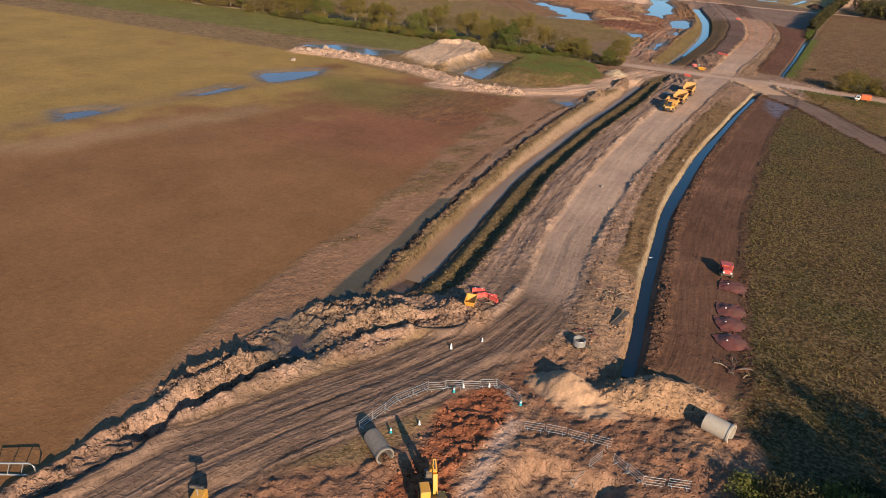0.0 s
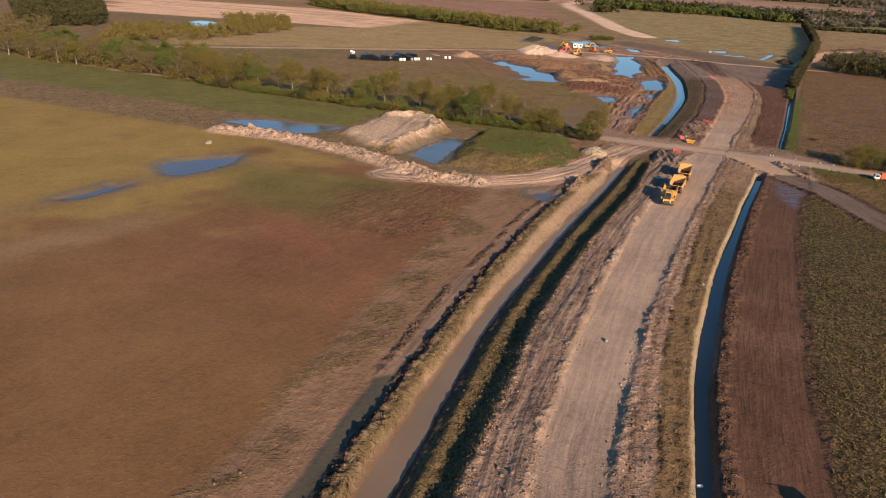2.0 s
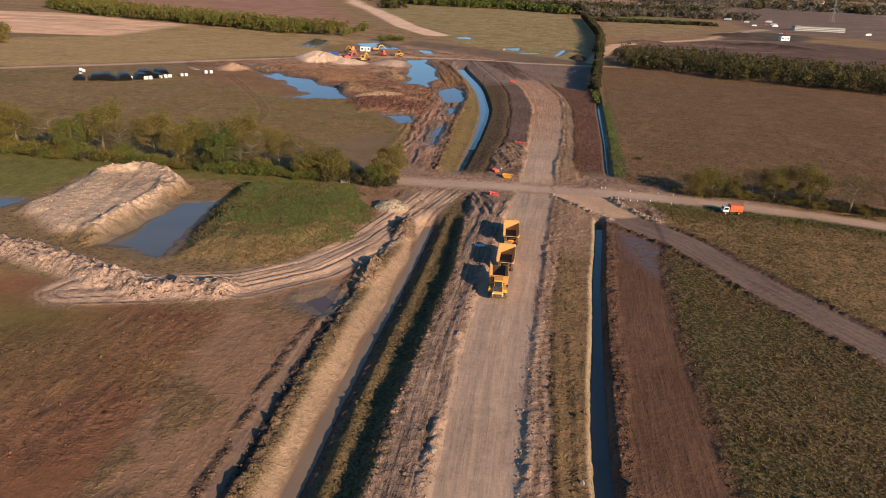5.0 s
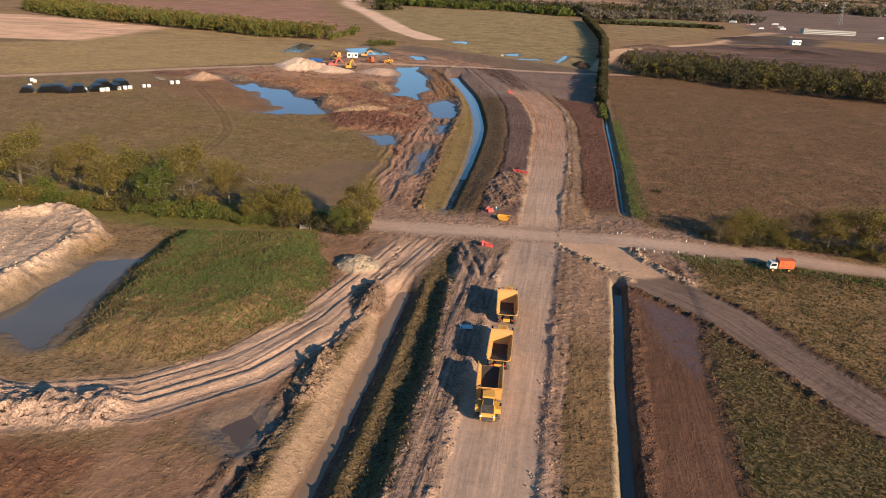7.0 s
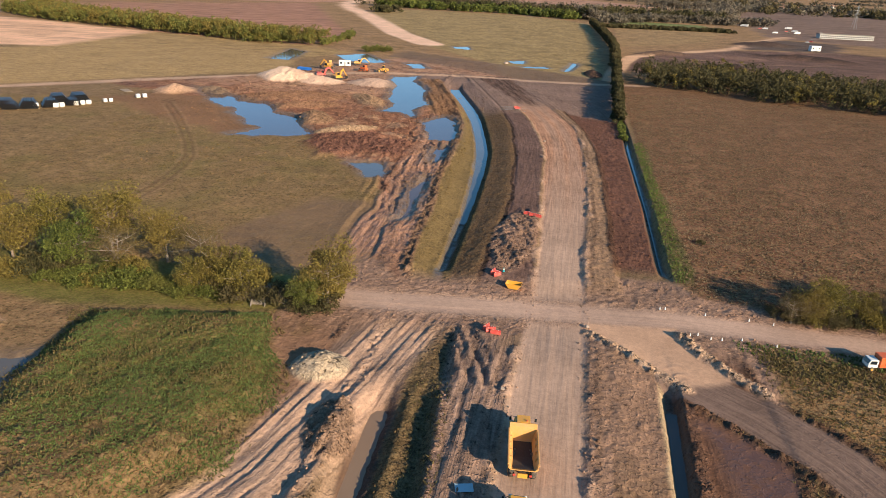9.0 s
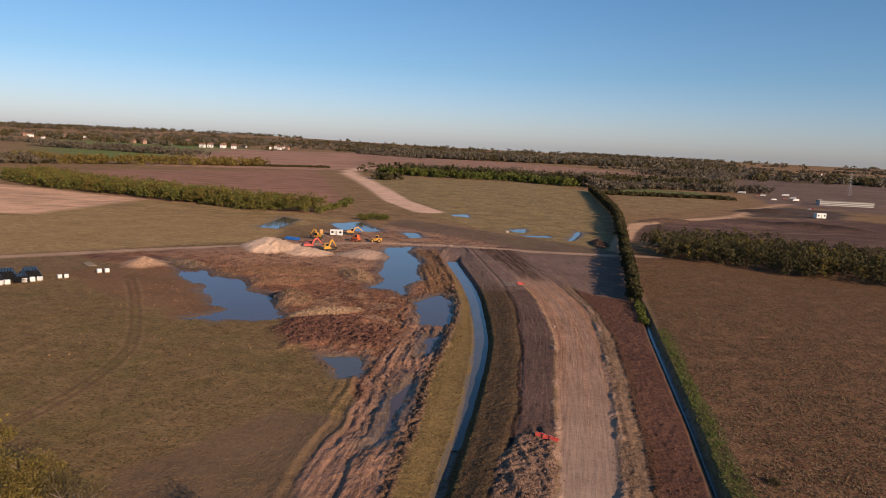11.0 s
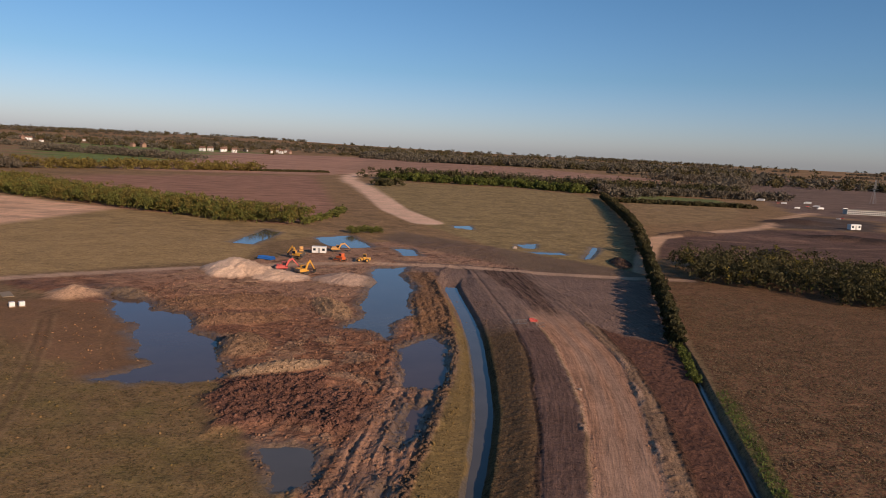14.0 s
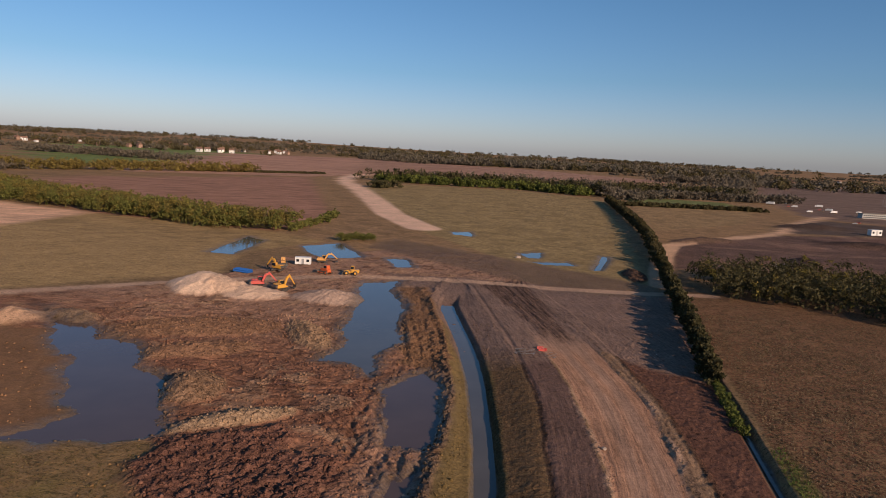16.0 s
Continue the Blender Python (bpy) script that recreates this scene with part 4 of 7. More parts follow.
        Z[w] += high * sstep(1.5, -rim, poly_dist(o, X[w] + n2[w] * 2, Y[w])) * (1 + 0.15 * n2[w])
    lane = np.where((Y > 296) & (X > L["nf"]), X - L["nf"] + 0.6 * n2 - 300, X - mid)
    rows_n = poly([(-36, 303), (-28.5, 303), (-27.5, 340), (-33, 340)], 1.5, 1.0) + poly([(-41, 262), (-33, 258), (-33, 277), (-42, 277)], 1.5, 1.0)
    Z += 0.4 * rows_n * ridged(fbm(X + 0.25 * (Y - 320) + 0.4 * n2, 0.07 * Y, 1.0, 2, 69))
    streak[:] = np.maximum(streak, 0.6 * rows_n)
    dig = poly(APRON, 0.9, 1.0)
    for p, half, deep in ((RUT_TRACK, 6.4, 0.26), (BRANCH, 6.0, 0.15), (SIDE, 4.6, 0.1), (CROSS, 3.6, 0.03)):
        w = window(p, half + 1)
        d, side = line_dist(p, X[w], Y[w])
        run = line_run(p, X[w], Y[w])
        on = (d < half) & ((Y[w] < 88) | (p is not BRANCH))
        lane[w] = np.where(on, d * side + 200, lane[w])
        Z[w] += deep * sstep(half, half - 1.5, d) * (sstep(90, 82, Y[w]) if p is BRANCH else sstep(282, 272, Y[w]) if p is RUT_TRACK else 1) * (ridged(fbm(d * side + 0.25 * n4[w], 0.035 * run, 0.85, 3, 61, 0.6)) + 0.15)
        streak[w] = np.where(on, 1.0 if p is BRANCH else 0.15 if p is CROSS else 0.6, streak[w])
    streak *= 1 - dig
    streak *= 1 - 0.95 * np.exp(-((Y - 88) / 5) ** 2) * sstep(-38, -34, X) * sstep(-14, -18, X)
    w = window(MUD_NORTH, 8)
    on = mud[w] * (1.0 - north[w] * sstep(-3, 3, X[w] - L["ne"][w])) > 0.5
    sweep = np.where(X[w] > L["ne"][w] - 16, X[w] - L["ne"][w] + 1.2 * n2[w], X[w] + 0.55 * Y[w] + 3.0 * n2[w])
    lane[w] = np.where(on, sweep + 500, lane[w])
    streak[w] = np.where(on, np.maximum(streak[w], 0.2), streak[w])
    for p, half in MUD_SWEEPS:
        v = window(p, half)
        d, side = line_dist(p, X[v] + 0.5 * n2[v], Y[v] + 0.5 * n4[v])
        lane[v] = np.where(d < half, d * side + 700, lane[v])
        streak[v] = np.maximum(streak[v], 0.9 * mud[v] * sstep(half, half - 2, d))
    near_edge = sstep(-22, -16, X - L["ne"]) * sstep(1, -1, X - L["ne"]) * sstep(296, 306, Y) * sstep(470, 440, Y)
    Z += 0.3 * near_edge * ridged(fbm(X - L["ne"] + 0.8 * n2, 0.035 * Y, 1.1, 2, 68))
    jag = sstep(1.3, 0.3, np.abs(X - L["le"] + 0.6 + 0.9 * n4)) * south
    Z += jag * (0.45 * np.abs(n3) + 0.45 * np.abs(n5) - 0.2)
    jag = sstep(1.2, 0.3, np.abs(X - L["ne"] + 0.3 + 0.9 * n4)) * north
    Z += jag * (0.5 * np.abs(n3) + 0.5 * np.abs(n5) - 0.1)
    jag = sstep(0.9, 0.2, np.abs(line_dist(SIDE, X, Y)[0] - 5.2 + 0.4 * n4)) * sstep(268, 262, Y) * (X < 80) * (Y > 120)
    Z += jag * (0.35 * np.abs(n3) + 0.5 * np.abs(n5) - 0.1)
    w = window(FURROWS, 4)
    Z[w] += 0.55 * furrow[w] * fbm(X[w] + 0.24 * Y[w] + n4[w] * 0.7, 0.06 * Y[w], 1.7, 2, 63)
    w = window(CLOD_HEAP, 8)
    Z[w] += clods[w] * (0.5 + 0.55 * np.abs(n4[w]) + 0.35 * np.abs(n3[w]) + 0.3 * np.abs(n5[w]))
    w = window(RUBBLE, 8)
    Z[w] += rub[w] * (0.1 + 0.4 * np.abs(n4[w]) + 0.25 * np.abs(n3[w]) + 0.45 * np.abs(n5[w]))
    d = line_dist(BANK_DITCH, X[w], Y[w])[0] + 0.8 * n4[w]
    Z[w] += -1.6 * sstep(1.9, 0.3, d) * sstep(-0.35, 0.1, n2[w] + 0.6 * n4[w]) + 0.6 * sstep(3.6, 2.2, d) * sstep(1.2, 2.0, d)
    w = window(WORKS, 4)
    Z[w] += -1.6 * sstep(0.6, -1.2, poly_dist([(-15, 57), (-6, 58), (-4, 50), (-8, 44), (-15, 44)], X[w] + n4[w], Y[w])) + works[w] * (0.55 * n2[w] + 0.35 * np.abs(n4[w]) + 0.22 * np.abs(n3[w]) + 0.25 * np.abs(n5[w]) - 0.35)
    for cx, cy, rx, ry, turn, high, soil, rough in HEAPS:
        c, s = math.cos(radians(turn)), math.sin(radians(turn))
        w = window([(cx, cy)], 1.5 * max(rx, ry))
        u, v = ((X[w] - cx) * c + (Y[w] - cy) * s) / rx, (-(X[w] - cx) * s + (Y[w] - cy) * c) / ry
        r = np.hypot(u, v) + 0.22 * n2[w] + 0.12 * n4[w]
        m = sstep(1.12, 0.92, r)
        for ch in range(3):
            COL[w][..., ch] += (soil[ch] - COL[w][..., ch]) * m
        for a, to in ((wet, 0), (grass, 0), (clod, rough), (streak, 0)):
            a[w] += (to - a[w]) * m
        Z[w] += high * np.clip(1.08 - r, 0, 1) ** 0.85 + m * rough * (0.3 * np.abs(n3[w]) + 0.3 * n4[w] + 0.3 * np.abs(n5[w]))
    COL *= np.array((0.93, 0.8, 0.73))
    return Z, COL, wet, grass, clod, streak, zone, lane


FIELD_SOFT = 1.6
Z, COL, WET, GRASS, CLOD, STREAK, ZONE, MID = terrain(X, Y)

# ponds are dug into the sheet
POND_Z, PUDDLE_Z = -0.32, -0.5


def hull(o, by):
    """The convex outline round some points, a little larger."""
    pts = sorted(o)
    sides = []
    for run in (pts, pts[::-1]):
        line = []
        for q in run:
            while len(line) > 1 and (line[-1][0] - line[-2][0]) * (q[1] - line[-2][1]) <= (line[-1][1] - line[-2][1]) * (q[0] - line[-2][0]):
                line.pop()
            line.append(q)
        sides += line[:-1]
    cx, cy = sum(q[0] for q in sides) / len(sides), sum(q[1] for q in sides) / len(sides)
    return [(x + (x - cx) / math.hypot(x - cx, y - cy) * by, y + (y - cy) / math.hypot(x - cx, y - cy) * by) for x, y in sides]


for kind, outlines in PONDS.items():
    for o in outlines:
        cx, cy = [p[0] for p in o], [p[1] for p in o]
        i0, i1 = np.searchsorted(xs, (min(cx) - 12, max(cx) + 12))
        j0, j1 = np.searchsorted(ys, (min(cy) - 12, max(cy) + 12))
        sx, sy = X[j0:j1, i0:i1], Y[j0:j1, i0:i1]
        far = 1.0 if kind == "pond" else 0.5
        d = poly_dist(o, sx + 2.2 * far * fbm(sx, sy, 6, 4, 71, 0.65), sy + 3.2 * far * fbm(sx, sy, 7, 4, 72, 0.65))
        hollow = sstep(2.2, -1.2, d)
        base = Z[j0:j1, i0:i1]
        dry = poly_dist(hull(o, 4.0 if kind == "pond" else 2.6), sx, sy) < 0
        base[dry] = np.maximum(base[dry], (POND_Z if kind == "pond" else PUDDLE_Z) + 0.06)
        Z[j0:j1, i0:i1] = base * (1 - hollow) + hollow * (-0.62 + 0.1 * base)
        shore = sstep(5.0, 0.5, d)[..., None] * 0.8
        COL[j0:j1, i0:i1] = COL[j0:j1, i0:i1] * (1 - shore) + np.array((0.13, 0.095, 0.065)) * shore
        WET[j0:j1, i0:i1] = np.maximum(WET[j0:j1, i0:i1], shore[..., 0] * 0.9)
        GRASS[j0:j1, i0:i1] *= 1 - shore[..., 0]


def sheet(name, label, category, keep, z):
    """The faces of the ground sheet in one zone, as an object of its own."""
    faces = np.nonzero(keep)[0]
    quads = QUADS[faces]
    used, inv = np.unique(quads, return_inverse=True)
    me = bpy.data.meshes.new(name)
    me.vertices.add(len(used))
    me.vertices.foreach_set("co", VERTS[used].ravel())
    me.loops.add(len(faces) * 4)
    me.loops.foreach_set("vertex_index", inv.ravel().astype(np.int32))
    me.polygons.add(len(faces))
    me.polygons.foreach_set("loop_start", np.arange(0, len(faces) * 4, 4, dtype=np.int32))
    me.update(calc_edges=True)
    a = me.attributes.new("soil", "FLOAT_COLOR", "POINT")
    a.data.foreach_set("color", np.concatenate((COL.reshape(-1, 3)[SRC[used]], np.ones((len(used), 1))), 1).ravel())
    a = me.attributes.new("feel", "FLOAT_COLOR", "POINT")
    a.data.foreach_set("color", np.stack([q.ravel()[SRC[used]] for q in (WET, GRASS, CLOD, STREAK)], 1).ravel())
    a = me.attributes.new("lane", "FLOAT_VECTOR", "POINT")
    a.data.foreach_set("vector", np.stack((MID.ravel()[SRC[used]], VERTS[used, 1] * 0.07, 0 * used), 1).ravel())
    me.shade_smooth()
    me.normals_split_custom_set_from_vertices(NORMALS[SRC[used]])
    me.materials.append(EARTH)
    return tagged(new(name, me), label, category, kind="structure")


gy, gx = np.gradient(Z, ys, xs)
NORMALS = np.stack((-gx, -gy, np.ones(SH)), -1).reshape(-1, 3)
NORMALS /= np.linalg.norm(NORMALS, axis=1, keepdims=True)
idx = np.arange(X.size).reshape(SH)
blocks = []


def block(x0, x1, y0, y1, skip, thin=1):
    """Quads of one part of the grid; skip and thin: how many rows and columns of the grid one quad spans."""
    c = np.nonzero((xs >= x0) & (xs <= x1))[0]
    if c[-1] + 1 < len(xs):
        c = np.append(c, c[-1] + 1)
    j = np.nonzero((ys >= y0) & (ys <= y1))[0]
    if j[-1] + 1 < len(ys):
        j = np.append(j, j[-1] + 1)
    rows = np.unique(np.append(j[::skip], j[-1]))
    c = np.unique(np.append(c[::thin], c[-1]))
    g = idx[np.ix_(rows, c)]
    blocks.append(np.stack((g[:-1, :-1], g[:-1, 1:], g[1:, 1:], g[1:, :-1]), -1).reshape(-1, 4))


block(-76, 14, -1e4, 480, 1)
block(-1e4, -76.01, -1e4, 200, 6)
block(-170, -76.01, 200.2, 345, 2)
block(-170, -76.01, 345.01, 480, 1)
block(-1e4, -170.01, 200.2, 480, 6)
block(14.01, 60, -1e4, 480, 2)
block(60.01, 1e4, -1e4, 480, 6)
block(-1e4, -170.01, 480.01, 620, 1, 2)
block(-170, 60, 480.01, 620, 1)
block(60.01, 1e4, 480.01, 620, 1, 2)
block(-1e4, -420.01, 620.01, 1400, 2, 4)
block(-420, -60, 620.01, 1400, 1, 2)
block(-59.99, 420, 620.01, 1400, 2, 2)
block(420.01, 1e4, 620.01, 1400, 2, 4)
block(-1e4, 1e4, 1400.01, 2e4, 1, 4)
# a hem a little lower closes the seams between the parts
hem = []
for x in (-76, 14, 60, -170, -420, 420, -60):
    i = np.searchsorted(xs, x)
    hem.append(idx[:, i - 1:i + 3])
for y in (200, 345, 480, 620, 1400):
    j = np.searchsorted(ys, y)
    hem.append(idx[j - 1:j + 3, :].T)
SRC = np.concatenate([np.arange(X.size)] + [h.ravel() for h in hem])
VERTS = np.stack((X.ravel()[SRC], Y.ravel()[SRC], Z.ravel()[SRC]), 1)
VERTS[X.size:, 2] -= 0.1
start = X.size
for n, h in enumerate(hem):
    g = start + np.arange(h.size).reshape(h.shape)
    q = np.stack((g[:-1, :-1], g[:-1, 1:], g[1:, 1:], g[1:, :-1]), -1).reshape(-1, 4)
    blocks.append(q if n < 7 else q[:, ::-1])
    start += h.size
QUADS = np.concatenate(blocks)
FZ = ZONE.ravel()[SRC[QUADS[:, 0]]]
for z, (name, label, cat) in enumerate((
        ("ground", "churned brown earthworks and rough grassland", "ground"),
        ("haul_road", "pale compacted clay haul road with wheel ruts", "road"),
        ("cross_track", "dusty pale gravel farm track", "road"),
        ("side_track", "grey stone access track with dark edges", "road"),
        ("field_west", "bare brown field with thin green growth", "field"),
        ("field_east", "rough tufted olive and straw grass field", "field"),
        ("field_stubble", "reddish brown stubble field", "field"),
        ("meadow", "dry olive grass meadow", "field"),
        ("ploughed_field", "ploughed reddish brown arable field", "field"),
        ("drainage_ditch", "muddy cut drainage ditch with steep banks", "ditch"))):
    if (FZ == z).any():
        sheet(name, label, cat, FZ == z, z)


def water_sheet(name, label, pts, z, mat):
    me = bpy.data.meshes.new(name)
    me.from_pydata([(x, y, z) for x, y in pts], [], [list(range(len(pts)))])
    me.materials.append(mat)
    return tagged(new(name, me), label, "water", kind="structure")


for kind, outlines in PONDS.items():
    for o in outlines:
        water_sheet(kind, "still muddy water reflecting the blue sky", hull(o, 4.0 if kind == "pond" else 2.6), POND_Z if kind == "pond" else PUDDLE_Z, MUDDY if kind == "puddle" or o in PONDS["pond"][1:5:2] else WATER)


def water_strip(name, label, west, east, y0, y1, z, wide=0.5, mat=WATER):
    yy = np.arange(y0, y1, 3.0)
    v = [(float(west(y)) - wide, float(y), z) for y in yy] + [(float(east(y)) + wide, float(y), z) for y in yy]
    n = len(yy)
    me = bpy.data.meshes.new(name)
    me.from_pydata(v, [], [(i, i + n, i + n + 1, i + 1) for i in range(n - 1)])
    me.materials.append(mat)
    return tagged(new(name, me), label, "water", kind="structure")


water_strip("ditch_water", "shallow brown water in the western channel", CHAN_W, CHAN_E, 86, 266, -1.4, 0.7, CHANNEL)
water_strip("ditch_water", "narrow dark water in the cut ditch", DITCH_W, DITCH_E, 78, 264, -1.25, 0.0)
water_strip("ditch_water", "blue reflecting water in the curved channel", N_CHAN_W, N_CHAN_E, 330, 530, -1.45, 0.3)
water_strip("ditch_water", "narrow water along the field edge", N_DITCH_W, N_DITCH_E, 308, 440, -0.95, -0.65)


# ---- loose earth and growth on the ground ----
def at_grid(A, x, y):
    """A value of the ground sheet at any point of the plan."""
    i = np.clip(np.searchsorted(xs, x) - 1, 0, len(xs) - 2)
    j = np.clip(np.searchsorted(ys, y) - 1, 0, len(ys) - 2)
    u, v = (x - xs[i]) / (xs[i + 1] - xs[i]), (y - ys[j]) / (ys[j + 1] - ys[j])
    if A.ndim == 3:
        u, v = u[..., None], v[..., None]
    return A[j, i] * (1 - u) * (1 - v) + A[j, i + 1] * u * (1 - v) + A[j + 1, i] * (1 - u) * v + A[j + 1, i + 1] * u * v


def ground(x, y):
    return float(at_grid(Z, np.array([x]), np.array([y]))[0])


def mesh_from(name, verts, faces, smooth=False):
    """A mesh from arrays: verts (n, 3), faces (m, 3) or (m, 4)."""
    me = bpy.data.meshes.new(name)
    k = faces.shape[1]
    me.vertices.add(len(verts))
    me.vertices.foreach_set("co", np.ascontiguousarray(verts, np.float32).ravel())
    me.loops.add(faces.size)
    me.loops.foreach_set("vertex_index", np.ascontiguousarray(faces, np.int32).ravel())
    me.polygons.add(len(faces))
    me.polygons.foreach_set("loop_start", np.arange(0, faces.size, k, dtype=np.int32))
    me.update(calc_edges=True)
    if smooth:
        me.shade_smooth()
    return me


rng = np.random.default_rng(7)


def turned(n):
    """n random turns, as matrices."""
    q = rng.normal(size=(n, 4))
    q /= np.linalg.norm(q, axis=1, keepdims=True)
    w, x, y, z = q.T
    return np.stack([np.stack([1 - 2 * (y * y + z * z), 2 * (x * y - z * w), 2 * (x * z + y * w)], -1),
                     np.stack([2 * (x * y + z * w), 1 - 2 * (x * x + z * z), 2 * (y * z - x * w)], -1),
                     np.stack([2 * (x * z - y * w), 2 * (y * z + x * w), 1 - 2 * (x * x + y * y)], -1)], 1)


def scatter(n, box, weight):
    """Points of the plan, denser where weight is high."""
    x, y = rng.uniform(box[0], box[1], n), rng.uniform(box[2], box[3], n)
    keep = rng.random(n) < weight(x, y)
    return x[keep], y[keep]


def clod_field(name, label, n, box, weight, small, large):
    x, y = scatter(n, box, weight)
    m = len(x)
    base = np.array([(1, 0, 0), (0, 1, 0), (-1, 0, 0), (0, -1, 0), (0, 0, 0.8), (0, 0, -0.8)], float)
    tri = np.array([(0, 1, 4), (1, 2, 4), (2, 3, 4), (3, 0, 4), (1, 0, 5), (2, 1, 5), (3, 2, 5), (0, 3, 5)])
    size = small + (large - small) * rng.random(m) ** 3
    v = base[None] * rng.uniform(0.6, 1.25, (m, 6, 3)) * size[:, None, None]
    v = np.einsum("nij,nkj->nki", turned(m), v)
    v += np.stack((x, y, at_grid(Z, x, y) + size * 0.12), 1)[:, None]
    f = (tri[None] + 6 * np.arange(m)[:, None, None]).reshape(-1, 3)
    me = mesh_from(name, v.reshape(-1, 3), f)
    a = me.attributes.new("soil", "FLOAT_COLOR", "POINT")
    c = at_grid(COL, x, y) * rng.uniform(0.6, 1.1, (m, 1))
    a.data.foreach_set("color", np.repeat(np.concatenate((c, np.ones((m, 1))), 1), 6, 0).ravel())
    me.materials.append(EARTH)
    return tagged(new(name, me), label, "soil", kind="stuff")


def bare(x, y):
    """Where loose lumps of earth lie."""
    return np.clip(at_grid(CLOD, x, y) - 0.35, 0, 1) ** 1.3 * (1 - at_grid(GRASS, x, y)) * (at_grid(Z, x, y) > -0.4)


def churned(x, y):
    """Where the mud is broken into lumps."""
    return np.clip(at_grid(CLOD, x, y) - 0.2, 0, 1) * 0.9 * (1 - at_grid(GRASS, x, y)) * (at_grid(Z, x, y) > -0.3)


clod_field("soil_clods", "lumps of pale brown clay lying over the earthworks", 42000, (-72, 20, 20, 130), bare, 0.06, 0.36)
clod_field("soil_clods", "lumps of brown clay beside the haul road and tracks", 60000, (-150, 12, 130, 345), bare, 0.06, 0.36)
clod_field("soil_clods", "dark clods of dug earth on the mud field", 46000, (-165, -50, 345, 500), churned, 0.1, 0.5)


def edge_bits(x, y):
    near = np.minimum.reduce([np.abs(x - f(y)) for f in (ROAD_E, ROAD_W, LEDGE)])
    return np.where(near < 1.0, 0.8, 0.0)


clod_field("roadside_stones", "pale broken clay lumps along the road edges", 70000, (-60, -8, 80, 480), edge_bits, 0.05, 0.24)


def tuft_field(name, label, n, box, weight, tall, wide, mat, blades=3, lean=0.5):
    """Grass or weeds: small bunches of tapered blades."""
    x, y = scatter(n, box, weight)
    m = len(x)
    xx, yy = np.repeat(x, blades), np.repeat(y, blades)
    k = len(xx)
    ang, h = rng.uniform(0, 2 * np.pi, k), tall * rng.uniform(0.5, 1.3, k) * np.repeat(rng.uniform(0.6, 1.2, m), blades)
    w = wide * rng.uniform(0.6, 1.4, k)
    z = at_grid(Z, xx, yy) - 0.03
    dx, dy = np.cos(ang) * w, np.sin(ang) * w
    lx, ly = rng.normal(0, lean, k) * h, rng.normal(0, lean, k) * h
    v = np.stack([np.stack((xx - dx, yy - dy, z), 1), np.stack((xx + dx, yy + dy, z), 1), np.stack((xx + lx, yy + ly, z + h), 1)], 1)
    me = mesh_from(name, v.reshape(-1, 3), np.arange(3 * k).reshape(-1, 3))
    me.materials.append(mat)
    return tagged(new(name, me), label, "grass", kind="stuff")


STRAW = leaf_material("straw_grass", (0.05, 0.04, 0.016), (0.24, 0.16, 0.07), (0.15, 0.125, 0.04))
STUBBLE = leaf_material("stubble", (0.08, 0.052, 0.034), (0.38, 0.25, 0.155), (0.14, 0.11, 0.05))
WEED = leaf_material("weeds", (0.045, 0.075, 0.02), (0.135, 0.18, 0.045), (0.16, 0.14, 0.055))
LUSH = leaf_material("lush_grass", (0.07, 0.12, 0.02), (0.15, 0.2, 0.04), (0.14, 0.13, 0.05))
tuft_field("field_grass", "tangled straw and olive grass of the rough field", 60000, (-2, 75, 76, 262),
           lambda x, y: at_grid(GRASS, x, y) ** 1.5 * np.where(x < 30, 1.0, 0.5) * (0.4 + 0.6 * (fbm(x, y, 5, 3, 91) > -0.1)), 0.34, 0.1, STRAW, 3, 0.8)
tuft_field("stubble_grass", "reddish stubble and weeds of the harvested field", 60000, (0, 120, 296, 540),
           lambda x, y: (x > N_FIELD(y) + 1) * np.where(x < 50, 1.0, 0.6) * (0.3 + 0.7 * (fbm(x, y, 3, 3, 92) > -0.05)), 0.3, 0.2, STUBBLE)
tuft_field("lush_grass", "bright green grass edging the narrow ditch", 5200, (-3, 14, 303, 425),
           lambda x, y: (np.abs(x - N_FIELD(y) - 0.6) < 1.4 + 0.8 * fbm(x, y, 5, 2, 96)) * 1.0, 0.5, 0.12, LUSH)
tuft_field("mound_weeds", "dense green weeds on the spoil mound", 60000, (-108, -58, 218, 278),
           lambda x, y: (poly_dist(WEED_MOUND, x, y) + 3.5 * fbm(x, y, 6, 3, 95) < 0.3) * np.clip(0.25 + 0.06 * (y - 228 + 0.3 * (x + 75)), 0.12, 1.0) * (0.25 + 0.75 * (fbm(x, y, 4.5, 3, 94) > -0.05)), 0.24, 0.1, WEED, 3, 0.8)
tuft_field("mound_straw", "dry brown stalks among the weeds of the mound", 12000, (-108, -58, 218, 278),
           lambda x, y: (poly_dist(WEED_MOUND, x, y) + 4 * fbm(x, y, 6, 3, 95) < 1.5) * (fbm(x, y, 4.5, 3, 94) < 0.1), 0.4, 0.1, STRAW)
tuft_field("bank_grass", "rank dry grass on the channel bank", 9000, (-50, -34, 84, 262),
           lambda x, y: (np.abs(x - BANK_E(y) + 1.8) < 2.4) * 1.0, 0.25, 0.09, STRAW, 3, 0.9)
tuft_field("meadow_grass", "dry tussocks across the meadow", 60000, (-170, -56, 294, 460),
           lambda x, y: at_grid(GRASS, x, y) ** 3 * (0.3 + 0.7 * (fbm(x, y, 6, 3, 93) > 0)), 0.28, 0.08, STRAW, 3, 0.9)
